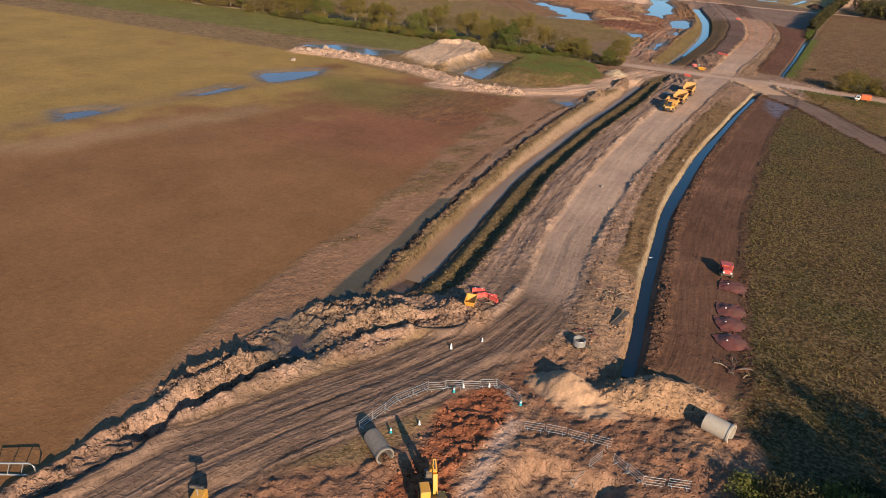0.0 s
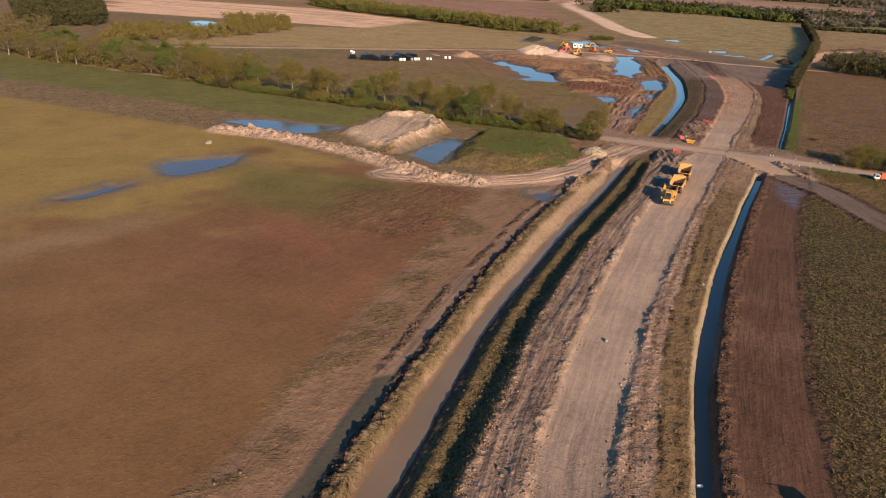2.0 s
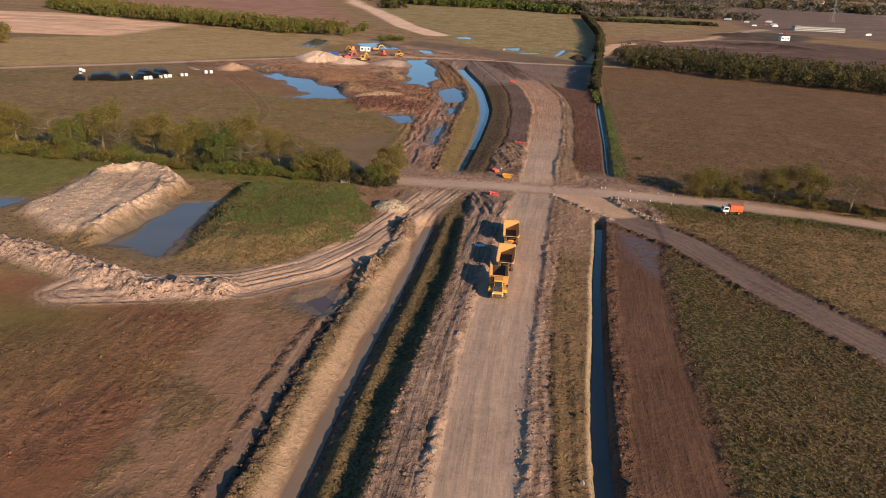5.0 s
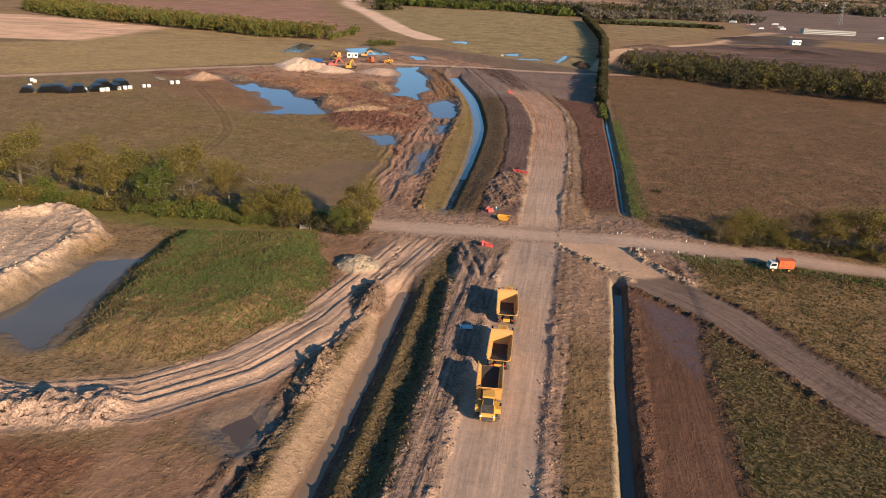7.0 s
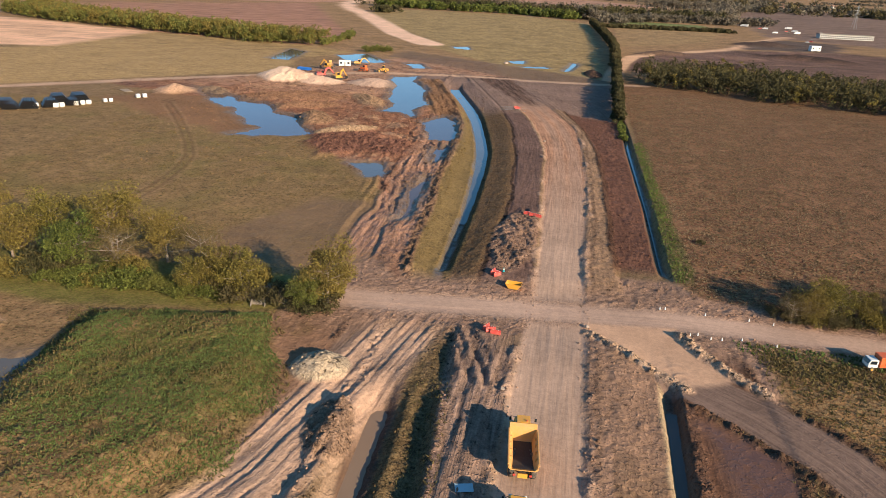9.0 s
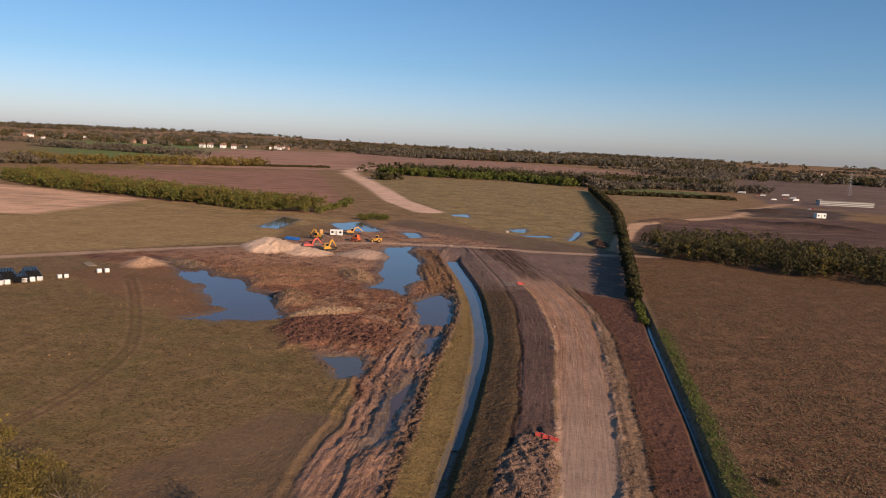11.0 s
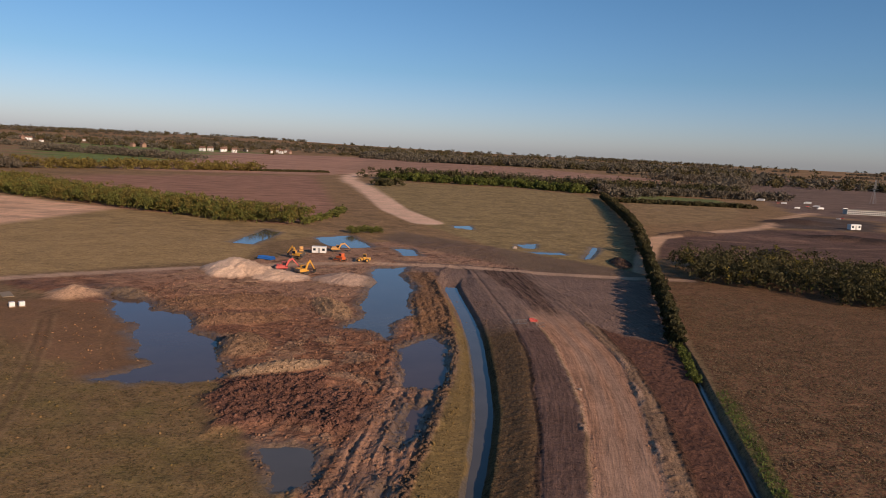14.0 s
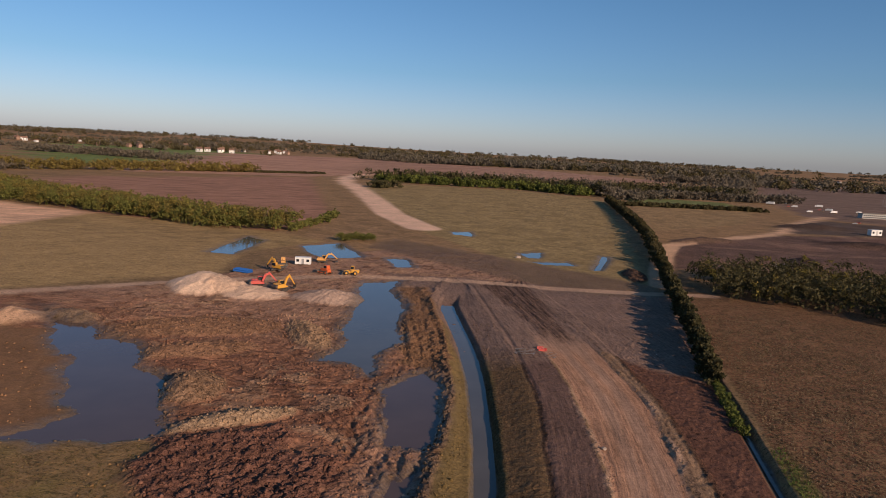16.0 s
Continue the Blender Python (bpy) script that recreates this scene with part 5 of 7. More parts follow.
tuft_field("track_weeds", "brown weeds and brambles between the tracks", 14000, (6, 60, 255, 284),
           lambda x, y: (line_dist(CROSS, x, y)[0] > 4.5) * (line_dist(SIDE, x, y)[0] > 7.5) * np.clip((y - 262) / 14, 0.1, 1) * (0.3 + 0.7 * (fbm(x, y, 3, 3, 97) > 0)), 0.4, 0.12, STRAW)
tuft_field("track_weeds", "green weeds along the farm track verge", 2500, (4, 60, 268, 284),
           lambda x, y: (np.abs(line_dist(CROSS, x, y)[0] - 6.5) < 2) * (y < 284) * (line_dist(SIDE, x, y)[0] > 6) * 1.0, 0.4, 0.14, WEED)


# ---- trees and hedges ----
def sprays(centres, spread, each, size):
    """Leaf sprays round the given centres, turned every way."""
    c = np.repeat(centres, each, 0)
    n = len(c)
    d = rng.normal(size=(n, 3))
    d *= (np.repeat(spread, each)[:, None] * rng.random((n, 1)) ** 0.4) / np.linalg.norm(d, axis=1, keepdims=True)
    d[:, 2] *= 0.8
    q = np.array([(-1.5, -0.5, 0), (1.5, -0.45, 0.15), (0.15, 0.95, 0)])
    v = np.einsum("nij,kj->nki", turned(n), q) * (size * rng.uniform(0.55, 1.25, n))[:, None, None]
    return (v + (c + d)[:, None]).reshape(-1, 3), np.arange(3 * n).reshape(-1, 3)


def tube_rings(path, radii, sides=6):
    """Vertices and quads of a tapered limb along a path."""
    path = [Vector(p) for p in path]
    v, f = [], []
    for i, p in enumerate(path):
        way = (path[min(i + 1, len(path) - 1)] - path[max(i - 1, 0)]).normalized()
        a = way.orthogonal().normalized()
        b = way.cross(a)
        for k in range(sides):
            t = 2 * math.pi * k / sides
            v.append(p + (a * math.cos(t) + b * math.sin(t)) * radii[i])
    for i in range(len(path) - 1):
        for k in range(sides):
            k2 = (k + 1) % sides
            f.append((i * sides + k, i * sides + k2, (i + 1) * sides + k2, (i + 1) * sides + k))
    return v, f


def make_tree(seed, high, wide, mat, label, leaves=26, leaf=0.3, bole=0.22, bare_top=False):
    """A tree: a tapered trunk with limbs, and a crown of leaf sprays at the ends of the limbs."""
    r = random.Random(seed)
    top = tagged(new("tree"), label, "tree")
    V, F, ends = [], [], []

    def limb(path, radii):
        v, f = tube_rings(path, radii, 6)
        F.extend([tuple(i + len(V) for i in q) for q in f])
        V.extend(v)

    lean = (r.uniform(-0.4, 0.4), r.uniform(-0.4, 0.4))
    trunk = [(lean[0] * s, lean[1] * s, high * 0.72 * s) for s in (0, 0.25, 0.5, 0.75, 1.0)]
    limb(trunk, [0.03 * high, 0.024 * high, 0.018 * high, 0.011 * high, 0.005 * high])
    for i in range(13):
        s = bole + (1 - bole) * (i + 0.5) / 13
        p0 = Vector((lean[0] * s, lean[1] * s, high * 0.72 * s))
        a = i * 2.4 + r.uniform(-0.5, 0.5)
        reach = wide * (0.62 + 0.45 * math.sin(math.pi * min(1, (s - bole) / (1 - bole) * 0.85 + 0.12))) * r.uniform(0.65, 1.1)
        p2 = p0 + Vector((math.cos(a) * reach, math.sin(a) * reach, high * r.uniform(0.06, 0.24)))
        p1 = p0.lerp(p2, 0.5) + Vector((0, 0, high * r.uniform(-0.02, 0.05)))
        limb([p0, p1, p2], [0.009 * high, 0.006 * high, 0.002 * high])
        ends.append(tuple(p2))
        ends.append(tuple(p1.lerp(p2, 0.4) + Vector((r.uniform(-1, 1), r.uniform(-1, 1), r.uniform(0, 1.2)))))
        for k in range(2):
            p3 = p1 + Vector((r.uniform(-1, 1) * wide * 0.4, r.uniform(-1, 1) * wide * 0.4, high * r.uniform(0.05, 0.18)))
            limb([p1, p3], [0.004 * high, 0.0012 * high])
            ends.append(tuple(p3))
    ends.append((lean[0], lean[1], high * 0.86))
    me = mesh_from("trunk", np.array(V), np.array(F), True)
    me.materials.append(BARK)
    new("trunk", me).parent = top
    ends = np.array(ends)
    lv, lf = sprays(ends, wide * rng.uniform(0.2, 0.5, len(ends)), leaves, leaf)
    lv[:, 2] = np.maximum(lv[:, 2], 0.25)
    me = mesh_from("crown", lv, lf)
    me.materials.append(mat)
    new("crown", me).parent = top
    return top


def make_bush(seed, high, wide, mat, label, name="bush", leaves=28, leaf=0.15):
    r = np.random.default_rng(seed)
    top = tagged(new(name), label, "bush")
    n = 26
    a, d = r.uniform(0, 2 * np.pi, n), wide * np.sqrt(r.random(n))
    c = np.stack((np.cos(a) * d, np.sin(a) * d, high * (0.25 + 0.6 * r.random(n) * (1 - 0.5 * d / wide))), 1)
    lv, lf = sprays(c, wide * r.uniform(0.25, 0.5, n), leaves, leaf)
    lv[:, 2] = np.maximum(lv[:, 2], 0.02)
    me = mesh_from("foliage", lv, lf)
    me.materials.append(mat)
    new("foliage", me).parent = top
    V, F = [], []
    for k in range(7):
        v, f = tube_rings([(0, 0, -0.1), tuple(c[k] * 0.5), tuple(c[k])], [0.07, 0.04, 0.015], 5)
        F.extend([tuple(i + len(V) for i in q) for q in f])
        V.extend(v)
    me = mesh_from("stem", np.array(V), np.array(F), True)
    me.materials.append(BARK)
    new("stem", me).parent = top
    return top


def place(proto, x, y, turn=0.0, size=1.0, first=False, tall=1.0):
    m = Matrix.Translation((x, y, ground(x, y) - 0.08)) @ Matrix.Rotation(turn, 4, "Z") @ Matrix.Diagonal((size, size, size * tall, 1))
    if first:
        proto.matrix_basis = m
        return proto
    proto_m = proto.matrix_basis.copy()
    proto.matrix_basis = Matrix.Identity(4)
    ob = copy_thing(proto, m)
    proto.matrix_basis = proto_m
    return ob


TREES = {
    "olive": make_tree(1, 11.0, 4.6, LEAF_OLIVE, "broad tree with olive and yellowing leaves", 160, 0.13),
    "brown": make_tree(2, 9.5, 4.4, LEAF_BROWN, "half-bare tree with brownish autumn leaves", 90, 0.085),
    "green": make_tree(3, 10.5, 4.8, LEAF_GREEN, "dense tree in green leaf", 170, 0.135),
    "gold": make_tree(4, 8.5, 3.8, LEAF_OLIVE, "slender tree with yellow-green leaves", 125, 0.12),
}
BUSHES = {
    "green": make_bush(11, 3.4, 2.6, LEAF_GREEN, "dense green hedge bush", leaves=85, leaf=0.125),
    "dark": make_bush(12, 3.0, 2.8, LEAF_DARK, "dark tangled thorn bush", leaves=85, leaf=0.125),
    "olive": make_bush(13, 3.8, 2.5, LEAF_OLIVE, "tall olive bramble bush", leaves=85, leaf=0.125),
}
r = random.Random(5)
used = set()


def put_tree(kind, x, y, size, group, tall=1.0):
    place(TREES[kind], x, y, r.uniform(0, 6.28), size, kind not in used, tall)["group"] = group
    used.add(kind)


def put_bush(kind, x, y, size, group, tall=1.0):
    place(BUSHES[kind], x, y, r.uniform(0, 6.28), size, ("b", kind) not in used, tall)["group"] = group
    used.add(("b", kind))


for kind, x, y, size in (("olive", -61.6, 280, 0.9), ("green", -64.5, 277.5, 0.55), ("gold", -76, 280, 0.9), ("gold", -81, 281.5, 0.85), ("brown", -87, 288, 0.95), ("gold", -84.5, 279.5, 0.7),
                         ("olive", -95, 291, 0.85), ("olive", -107, 293, 1.1), ("brown", -100.5, 284, 0.9), ("green", -109, 284, 0.85), ("olive", -118, 292, 0.9), ("gold", -122, 286, 1.05),
                         ("olive", -131, 290, 1.05), ("brown", -139, 287, 1.0), ("olive", -147, 291, 1.15), ("green", -154, 287, 0.9), ("brown", -163, 290, 1.1), ("olive", -171, 288, 1.05),
                         ("gold", -179, 291, 1.1), ("olive", -188, 288, 1.15), ("brown", -197, 291, 1.0), ("green", -205, 288, 1.0), ("olive", -214, 291, 1.1)):
    put_tree(kind, x, y, size * 1.1, "trees of the field boundary")
for x in np.arange(-222, -358, -11.0):
    for row in range(3):
        put_tree(r.choice(("brown", "olive", "brown", "green")), float(x) + r.uniform(-3, 3), 288 + 13 * row + r.uniform(-4, 4), r.uniform(0.9, 1.3), "trees of the west wood")
for x in np.arange(-61, -232, -2.9):
    if abs(x + 72.3) < 2.0:
        continue
    north_of = 0.025 * -(x + 61)
    put_bush(r.choice(("green", "green", "olive", "green", "dark")), float(x) + r.uniform(-0.8, 0.8), 278.6 + r.uniform(-1.0, 1.2) + north_of, r.uniform(0.85, 1.25), "hedge under the boundary trees", r.uniform(0.8, 1.25))
    if r.random() < 0.35:
        put_bush(r.choice(("green", "olive", "dark")), float(x) + r.uniform(-1, 1), 282.8 + r.uniform(-1.2, 1.5) + north_of, r.uniform(0.9, 1.4), "hedge under the boundary trees", r.uniform(0.9, 1.5))
for kind, x, y, size in (("brown", 15.5, 290.5, 0.55), ("gold", 18.5, 291.5, 0.72), ("olive", 23, 293, 0.6), ("gold", 28, 293.5, 0.6), ("brown", 33, 293, 0.75), ("olive", 38, 291, 0.85),
                         ("olive", 46, 289, 0.9), ("brown", 55, 286, 1.0), ("olive", 66, 283, 1.0)):
    put_tree(kind, x, y, size * 1.1, "trees beside the cross track")
for x in np.arange(14, 74, 2.6):
    put_bush(r.choice(("olive", "dark", "dark")), float(x), 291.5 - max(0, x - 30) * 0.2 + r.uniform(-1, 1), r.uniform(0.6, 0.95), "hedge beside the cross track")
for kind, x, y, size in (("dark", 8.0, 326.0, 0.35), ("green", 6.5, 62, 0.8), ("dark", 10.5, 62.5, 1.0), ("green", 14.5, 64.5, 1.1), ("dark", 18.5, 65.5, 1.2), ("green", 9, 58, 0.9), ("dark", 13.5, 59, 1.1),
                         ("green", -142, 657, 1.6), ("green", -136, 662, 1.8), ("green", -130, 665, 1.6)):
    put_bush(kind, x, y, size, "scattered bushes")
# unseen trees, added for the shadow they throw on the near field corner
for kind, x, y, size in (("green", 28, 58, 1.05), ("olive", 36, 63, 1.1), ("green", 34, 50, 1.1), ("olive", 25, 52, 0.6)):
    put_tree(kind, x, y, size, "trees at the site entrance")


def thicket(name, label, pts, high, wide, each, leaf, mat, category="hedge", kind=""):
    """A hedge or a far wood: many leafy clumps along the given points, in one mesh."""
    pts = np.array(pts)
    n = len(pts)
    blobs = 7
    z0 = at_grid(Z, pts[:, 0], pts[:, 1])
    c = np.repeat(np.stack((pts[:, 0], pts[:, 1], z0), 1), blobs, 0)
    h = high * np.repeat(rng.uniform(0.65, 1.15, n), blobs)
    lev = rng.random(n * blobs)
    a, d = rng.uniform(0, 2 * np.pi, n * blobs), wide * np.sqrt(rng.random(n * blobs)) * (1.1 - 0.6 * lev)
    c += np.stack((np.cos(a) * d, np.sin(a) * d, h * (0.18 + 0.72 * lev)), 1)
    v, f = sprays(c, wide * rng.uniform(0.3, 0.65, len(c)), int(each * 1.6), leaf * 0.9)
    me = mesh_from(name, v, f)
    me.materials.append(mat)
    return tagged(new(name, me), label, category, kind=kind)


def along(line, step, jitter):
    out = []
    for (ax, ay), (bx, by) in zip(line, line[1:]):
        n = max(1, int(math.hypot(bx - ax, by - ay) / step))
        for i in range(n):
            u = (i + rng.random()) / n
            out.append((ax + (bx - ax) * u + rng.normal() * jitter, ay + (by - ay) * u + rng.normal() * jitter))
    return out


def inside(poly, n):
    px, py = [p[0] for p in poly], [p[1] for p in poly]
    x, y = rng.uniform(min(px), max(px), n), rng.uniform(min(py), max(py), n)
    k = poly_dist(poly, x, y) < 0
    return np.stack((x[k], y[k]), 1)


hedge_at = curve((440, 2.5), (457, 4.0), (547, 12.5), (652, 22.5), (765, 33), (950, 38), (1140, 38.5))
hedge_line = [(float(hedge_at(y)), float(y)) for y in range(462, 1130, 26)]
thicket("hedgerow", "overgrown dark green hedge along the field ditch", along(hedge_line[:8], 0.8, 0.6), 7.2, 1.9, 20, 0.42, LEAF_DARK, "hedge")
thicket("hedgerow", "tall dark hedge running into the distance", along(hedge_line[7:], 1.3, 0.8), 8.6, 2.4, 13, 0.65, LEAF_DARK, "hedge")
thicket("hedgerow", "low ragged hedge at the ditch end", along([(float(hedge_at(y)) + 1.0, float(y)) for y in (432, 448, 464)], 1.0, 0.5), 2.2, 1.1, 9, 0.3, LEAF_GREEN, "hedge")
west_wood = [(-335, 286), (-222, 283), (-222, 300), (-330, 312), (-372, 300)]
thicket("copse", "brown and olive trees filling the west wood", inside(west_wood, 420), 8.0, 3.0, 9, 0.32, LEAF_BROWN, "wood", "stuff")
thicket("copse", "green undergrowth of the west wood", inside(west_wood, 300), 5.0, 2.6, 8, 0.3, LEAF_OLIVE, "wood", "stuff")
wood = [(28, 616), (34, 574), (73, 548), (176, 503), (300, 440), (310, 520), (178, 580), (76, 632)]
thicket("plantation", "dense band of dark young trees beside the stubble field", inside(wood, 2000), 11.5, 4.6, 10, 0.5, LEAF_DARK, "wood", "stuff")
thicket("plantation", "olive trees mixed into the dark young wood", inside(wood, 500), 12.5, 3.0, 10, 0.42, LEAF_OLIVE, "wood", "stuff")
west_block = [(-599, 473), (-573, 547), (-444, 429), (-463, 378)]
thicket("plantation", "dense dark green block of conifers", inside(west_block, 1500), 11.0, 3.2, 9, 0.5, LEAF_DARK, "wood", "stuff")
west_belt = [(-327, 321), (-361, 367), (-337, 423), (-342, 508), (-402, 590), (-450, 560), (-398, 512), (-380, 470), (-430, 430), (-350, 330)]
thicket("copse", "olive and green trees beside the far pond", inside(west_belt, 900), 6.5, 3.2, 10, 0.4, LEAF_OLIVE, "wood", "stuff")
thicket("copse", "brown and russet trees at the field corner", inside([(-433, 306), (-366, 284), (-350, 304), (-438, 380), (-520, 350)], 700), 11.0, 3.4, 10, 0.4, LEAF_BROWN, "wood", "stuff")
copse = [(-520, 800), (-447, 748), (-339, 713), (-234, 674), (-184, 676), (-180, 700), (-238, 722), (-340, 762), (-450, 812), (-520, 862)]
thicket("copse", "dense green belt of trees between fields", inside(copse, 3000), 10.5, 4.2, 8, 0.6, LEAF_GREEN, "wood", "stuff")
thicket("copse", "taller olive trees within the green belt", inside(copse, 1900), 12.0, 4.0, 9, 0.55, LEAF_OLIVE, "wood", "stuff")
thicket("copse", "green hedge by the far road bend", along([(-182, 680), (-178, 735), (-188, 790)], 3, 1.5), 4.0, 2.5, 8, 0.7, LEAF_GREEN, "hedge")
for line, high, wide, leaf, mat, label in (
        ([(-287, 1301), (-79, 1338), (39, 1240), (108, 1345), (246, 1360)], 17, 10, 1.5, LEAF_DARK, "dark belt of trees beyond the far field"),
        ([(-230, 1330), (-60, 1370), (45, 1370), (52, 1215)], 17, 10, 1.5, LEAF_HAZED, "tall brown trees beyond the far field"),
        ([(150, 1440), (260, 1420), (330, 1700), (430, 2000), (232, 1975)], 16, 14, 2.0, LEAF_HAZED, "dark woodland behind the far farm"),
        ([(-1186, 1725), (-960, 1670), (-741, 1618)], 15, 14, 2.0, LEAF_HAZED, "brown tree belt across the ploughed land"),
        ([(-270, 1290), (-150, 1275), (-60, 1290), (20, 1215)], 12, 7, 1.3, LEAF_GREEN, "green trees along the far field edge"),
        ([(60, 1180), (150, 1290), (250, 1300), (320, 1330)], 11, 9, 1.5, LEAF_HAZED, "brown trees round the far farm"),
        ([(-760, 1040), (-680, 1080), (-620, 1160), (-549, 1252), (-480, 1330)], 14, 9, 1.4, LEAF_OLIVE, "olive trees between the ploughed fields"),
        ([(-900, 900), (-760, 980), (-680, 1060)], 13, 10, 1.6, LEAF_HAZED, "brown wood at the field corner"),
        ([(-235, 1120), (-225, 1160)], 9, 6, 1.2, LEAF_DARK, "small clump of dark trees"),
        ([(48, 1083), (206, 1107)], 4, 3, 1.2, LEAF_DARK, "low dark hedge between far fields"),
        ([(-560, 1270), (-470, 1330), (-390, 1400)], 2.5, 3, 1.2, LEAF_DARK, "thin hedge across the ploughed land")):
    thicket("tree_belt", label, along(line, wide * 0.3, wide * 0.9), high, wide, 7, leaf, mat, "wood", "stuff")
far_wood = [(-660, 2660), (-300, 2500), (260, 2700), (760, 3150), (800, 3500), (-100, 3000), (-660, 2950)]
thicket("far_wood", "brownish woodland far across the plain", inside(far_wood, 1900), 19, 20, 8, 3.4, LEAF_HAZED, "wood", "stuff")
thicket("far_wood", "dark woodland far across the plain", inside(far_wood, 600), 18, 20, 8, 3.4, LEAF_DARK, "wood", "stuff")
plain_woods = []
for k in range(46):
    cy = 1900 + 5200 * rng.random() ** 1.3
    cx = rng.uniform(-0.95, 0.85) * cy
    if -700 < cx < 330 and cy < 2600:
        continue
    m = 70
    plain_woods.append(np.stack((cx + rng.normal(0, 0.075 * cy, m), cy + rng.normal(0, 0.03 * cy, m)), 1))
plain_woods = np.concatenate(plain_woods)
plain_woods = plain_woods[(plain_woods[:, 1] > 1700) & ((plain_woods[:, 1] > 2650) | (plain_woods[:, 0] < -700) | (plain_woods[:, 0] > 330))]
thicket("plain_woods", "dark woods scattered over the distant plain", plain_woods[::2], 15, 20, 5, 3.6, LEAF_DARK, "wood", "stuff")
thicket("plain_woods", "brown autumn woods scattered over the distant plain", plain_woods[1::2], 15, 20, 5, 3.6, LEAF_HAZED, "wood", "stuff")
rows = []
for k in range(55):
    y0 = 1500 + 3100 * rng.random() ** 0.7
    x0 = rng.uniform(-0.85, 0.75) * y0
    if -650 < x0 < 250 and y0 < 2500:
        continue
    ln, slope = rng.uniform(150, 600), rng.normal() * 0.2
    rows += along([(x0 - ln / 2, y0 - slope * ln), (x0 + ln / 2, y0 + slope * ln)], 16, 9)
rows = [q for q in rows if abs(q[0]) < 4000 and q[1] < 4600]
thicket("far_hedges", "hedges and tree rows across the distant plain", rows, 11, 10, 5, 2.6, LEAF_HAZED, "wood", "stuff")
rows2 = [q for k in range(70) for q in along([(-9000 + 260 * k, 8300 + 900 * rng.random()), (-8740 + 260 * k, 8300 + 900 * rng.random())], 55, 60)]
thicket("far_hedges", "tree line on the horizon", rows2, 26, 80, 3, 12.0, LEAF_HAZED, "wood", "stuff")


# ---- things: helpers ----
def part(name, bm, mat, parent, label="", smooth=False):
    me = bpy.data.meshes.new(name)
    bmesh.ops.recalc_face_normals(bm, faces=bm.faces[:])
    bm.to_mesh(me)
    bm.free()
    if smooth:
        me.shade_smooth()
    me.materials.append(mat)
    ob = new(name, me)
    ob.parent = parent
    if label:
        ob["label"] = label
    return ob


def box(x0, x1, y0, y1, z0, z1, bevel=0.03, bm=None):
    own = bmesh.new()
    g = bmesh.ops.create_cube(own, size=1.0)
    for v in g["verts"]:
        v.co = Vector(((x0 + x1) / 2 + v.co.x * (x1 - x0), (y0 + y1) / 2 + v.co.y * (y1 - y0), (z0 + z1) / 2 + v.co.z * (z1 - z0)))
    if bevel:
        bmesh.ops.bevel(own, geom=own.edges[:], offset=bevel, segments=1, affect="EDGES")
    return merge(bm, own)


def merge(bm, own):
    if bm is None:
        return own
    me = bpy.data.meshes.new("tmp")
    own.to_mesh(me)
    own.free()
    bm.from_mesh(me)
    bpy.data.meshes.remove(me)
    return bm


def prism(profile, x0, x1, bevel=0.03, bm=None, taper=0.0):
    """A side profile of (y, z) points, drawn out from x0 to x1; taper narrows the upper points."""
    own = bmesh.new()
    top = max(p[1] for p in profile)
    low = min(p[1] for p in profile)
    rings = []
    for x, s in ((x0, 1), (x1, -1)):
        rings.append([own.verts.new((x + s * taper * (z - low) / (top - low), y, z)) for y, z in profile])
    n = len(profile)
    own.faces.new(rings[0])
    own.faces.new(rings[1][::-1])
    for i in range(n):
        own.faces.new((rings[0][i], rings[1][i], rings[1][(i + 1) % n], rings[0][(i + 1) % n]))
    if bevel:
        bmesh.ops.bevel(own, geom=own.edges[:], offset=bevel, segments=1, affect="EDGES")
    return merge(bm, own)


def drum(c, r, length, axis="X", sides=20, bm=None, bevel=0.0, r2=None):
    own = bmesh.new()
    bmesh.ops.create_cone(own, cap_ends=True, segments=sides, radius1=r, radius2=r if r2 is None else r2, depth=length)
    if bevel:
        bmesh.ops.bevel(own, geom=[e for e in own.edges if len(e.link_faces) == 2 and e.calc_face_angle() > 1.0], offset=bevel, segments=2, affect="EDGES")
    turn = {"X": Matrix.Rotation(math.pi / 2, 4, "Y"), "Y": Matrix.Rotation(-math.pi / 2, 4, "X"), "Z": Matrix.Identity(4)}[axis]
    own.transform(Matrix.Translation(c) @ turn)
    return merge(bm, own)


def rod(path, r, sides=8, bm=None):
    """A bent rod, or a beam of round section."""
    own = bmesh.new()
    v, f = tube_rings(path, [r] * len(path), sides)
    vs = [own.verts.new(p) for p in v]
    for q in f:
        own.faces.new([vs[i] for i in q])
    own.faces.new(vs[:sides][::-1])
    own.faces.new(vs[-sides:])
    return merge(bm, own)


def ring_pipe(r_out, r_in, length, sides=28):
    """A hollow pipe along y with rounded rims."""
    bm = bmesh.new()
    prof = [(r_in, -length / 2), (r_out - 0.03, -length / 2), (r_out, -length / 2 + 0.04), (r_out, length / 2 - 0.04), (r_out - 0.03, length / 2), (r_in, length / 2)]
    loops = [[bm.verts.new((math.cos(2 * math.pi * k / sides) * rr, y, math.sin(2 * math.pi * k / sides) * rr)) for k in range(sides)] for rr, y in prof]
    for a, b in zip(loops, loops[1:] + loops[:1]):
        for k in range(sides):
            bm.faces.new((a[k], a[(k + 1) % sides], b[(k + 1) % sides], b[k]))
    return bm


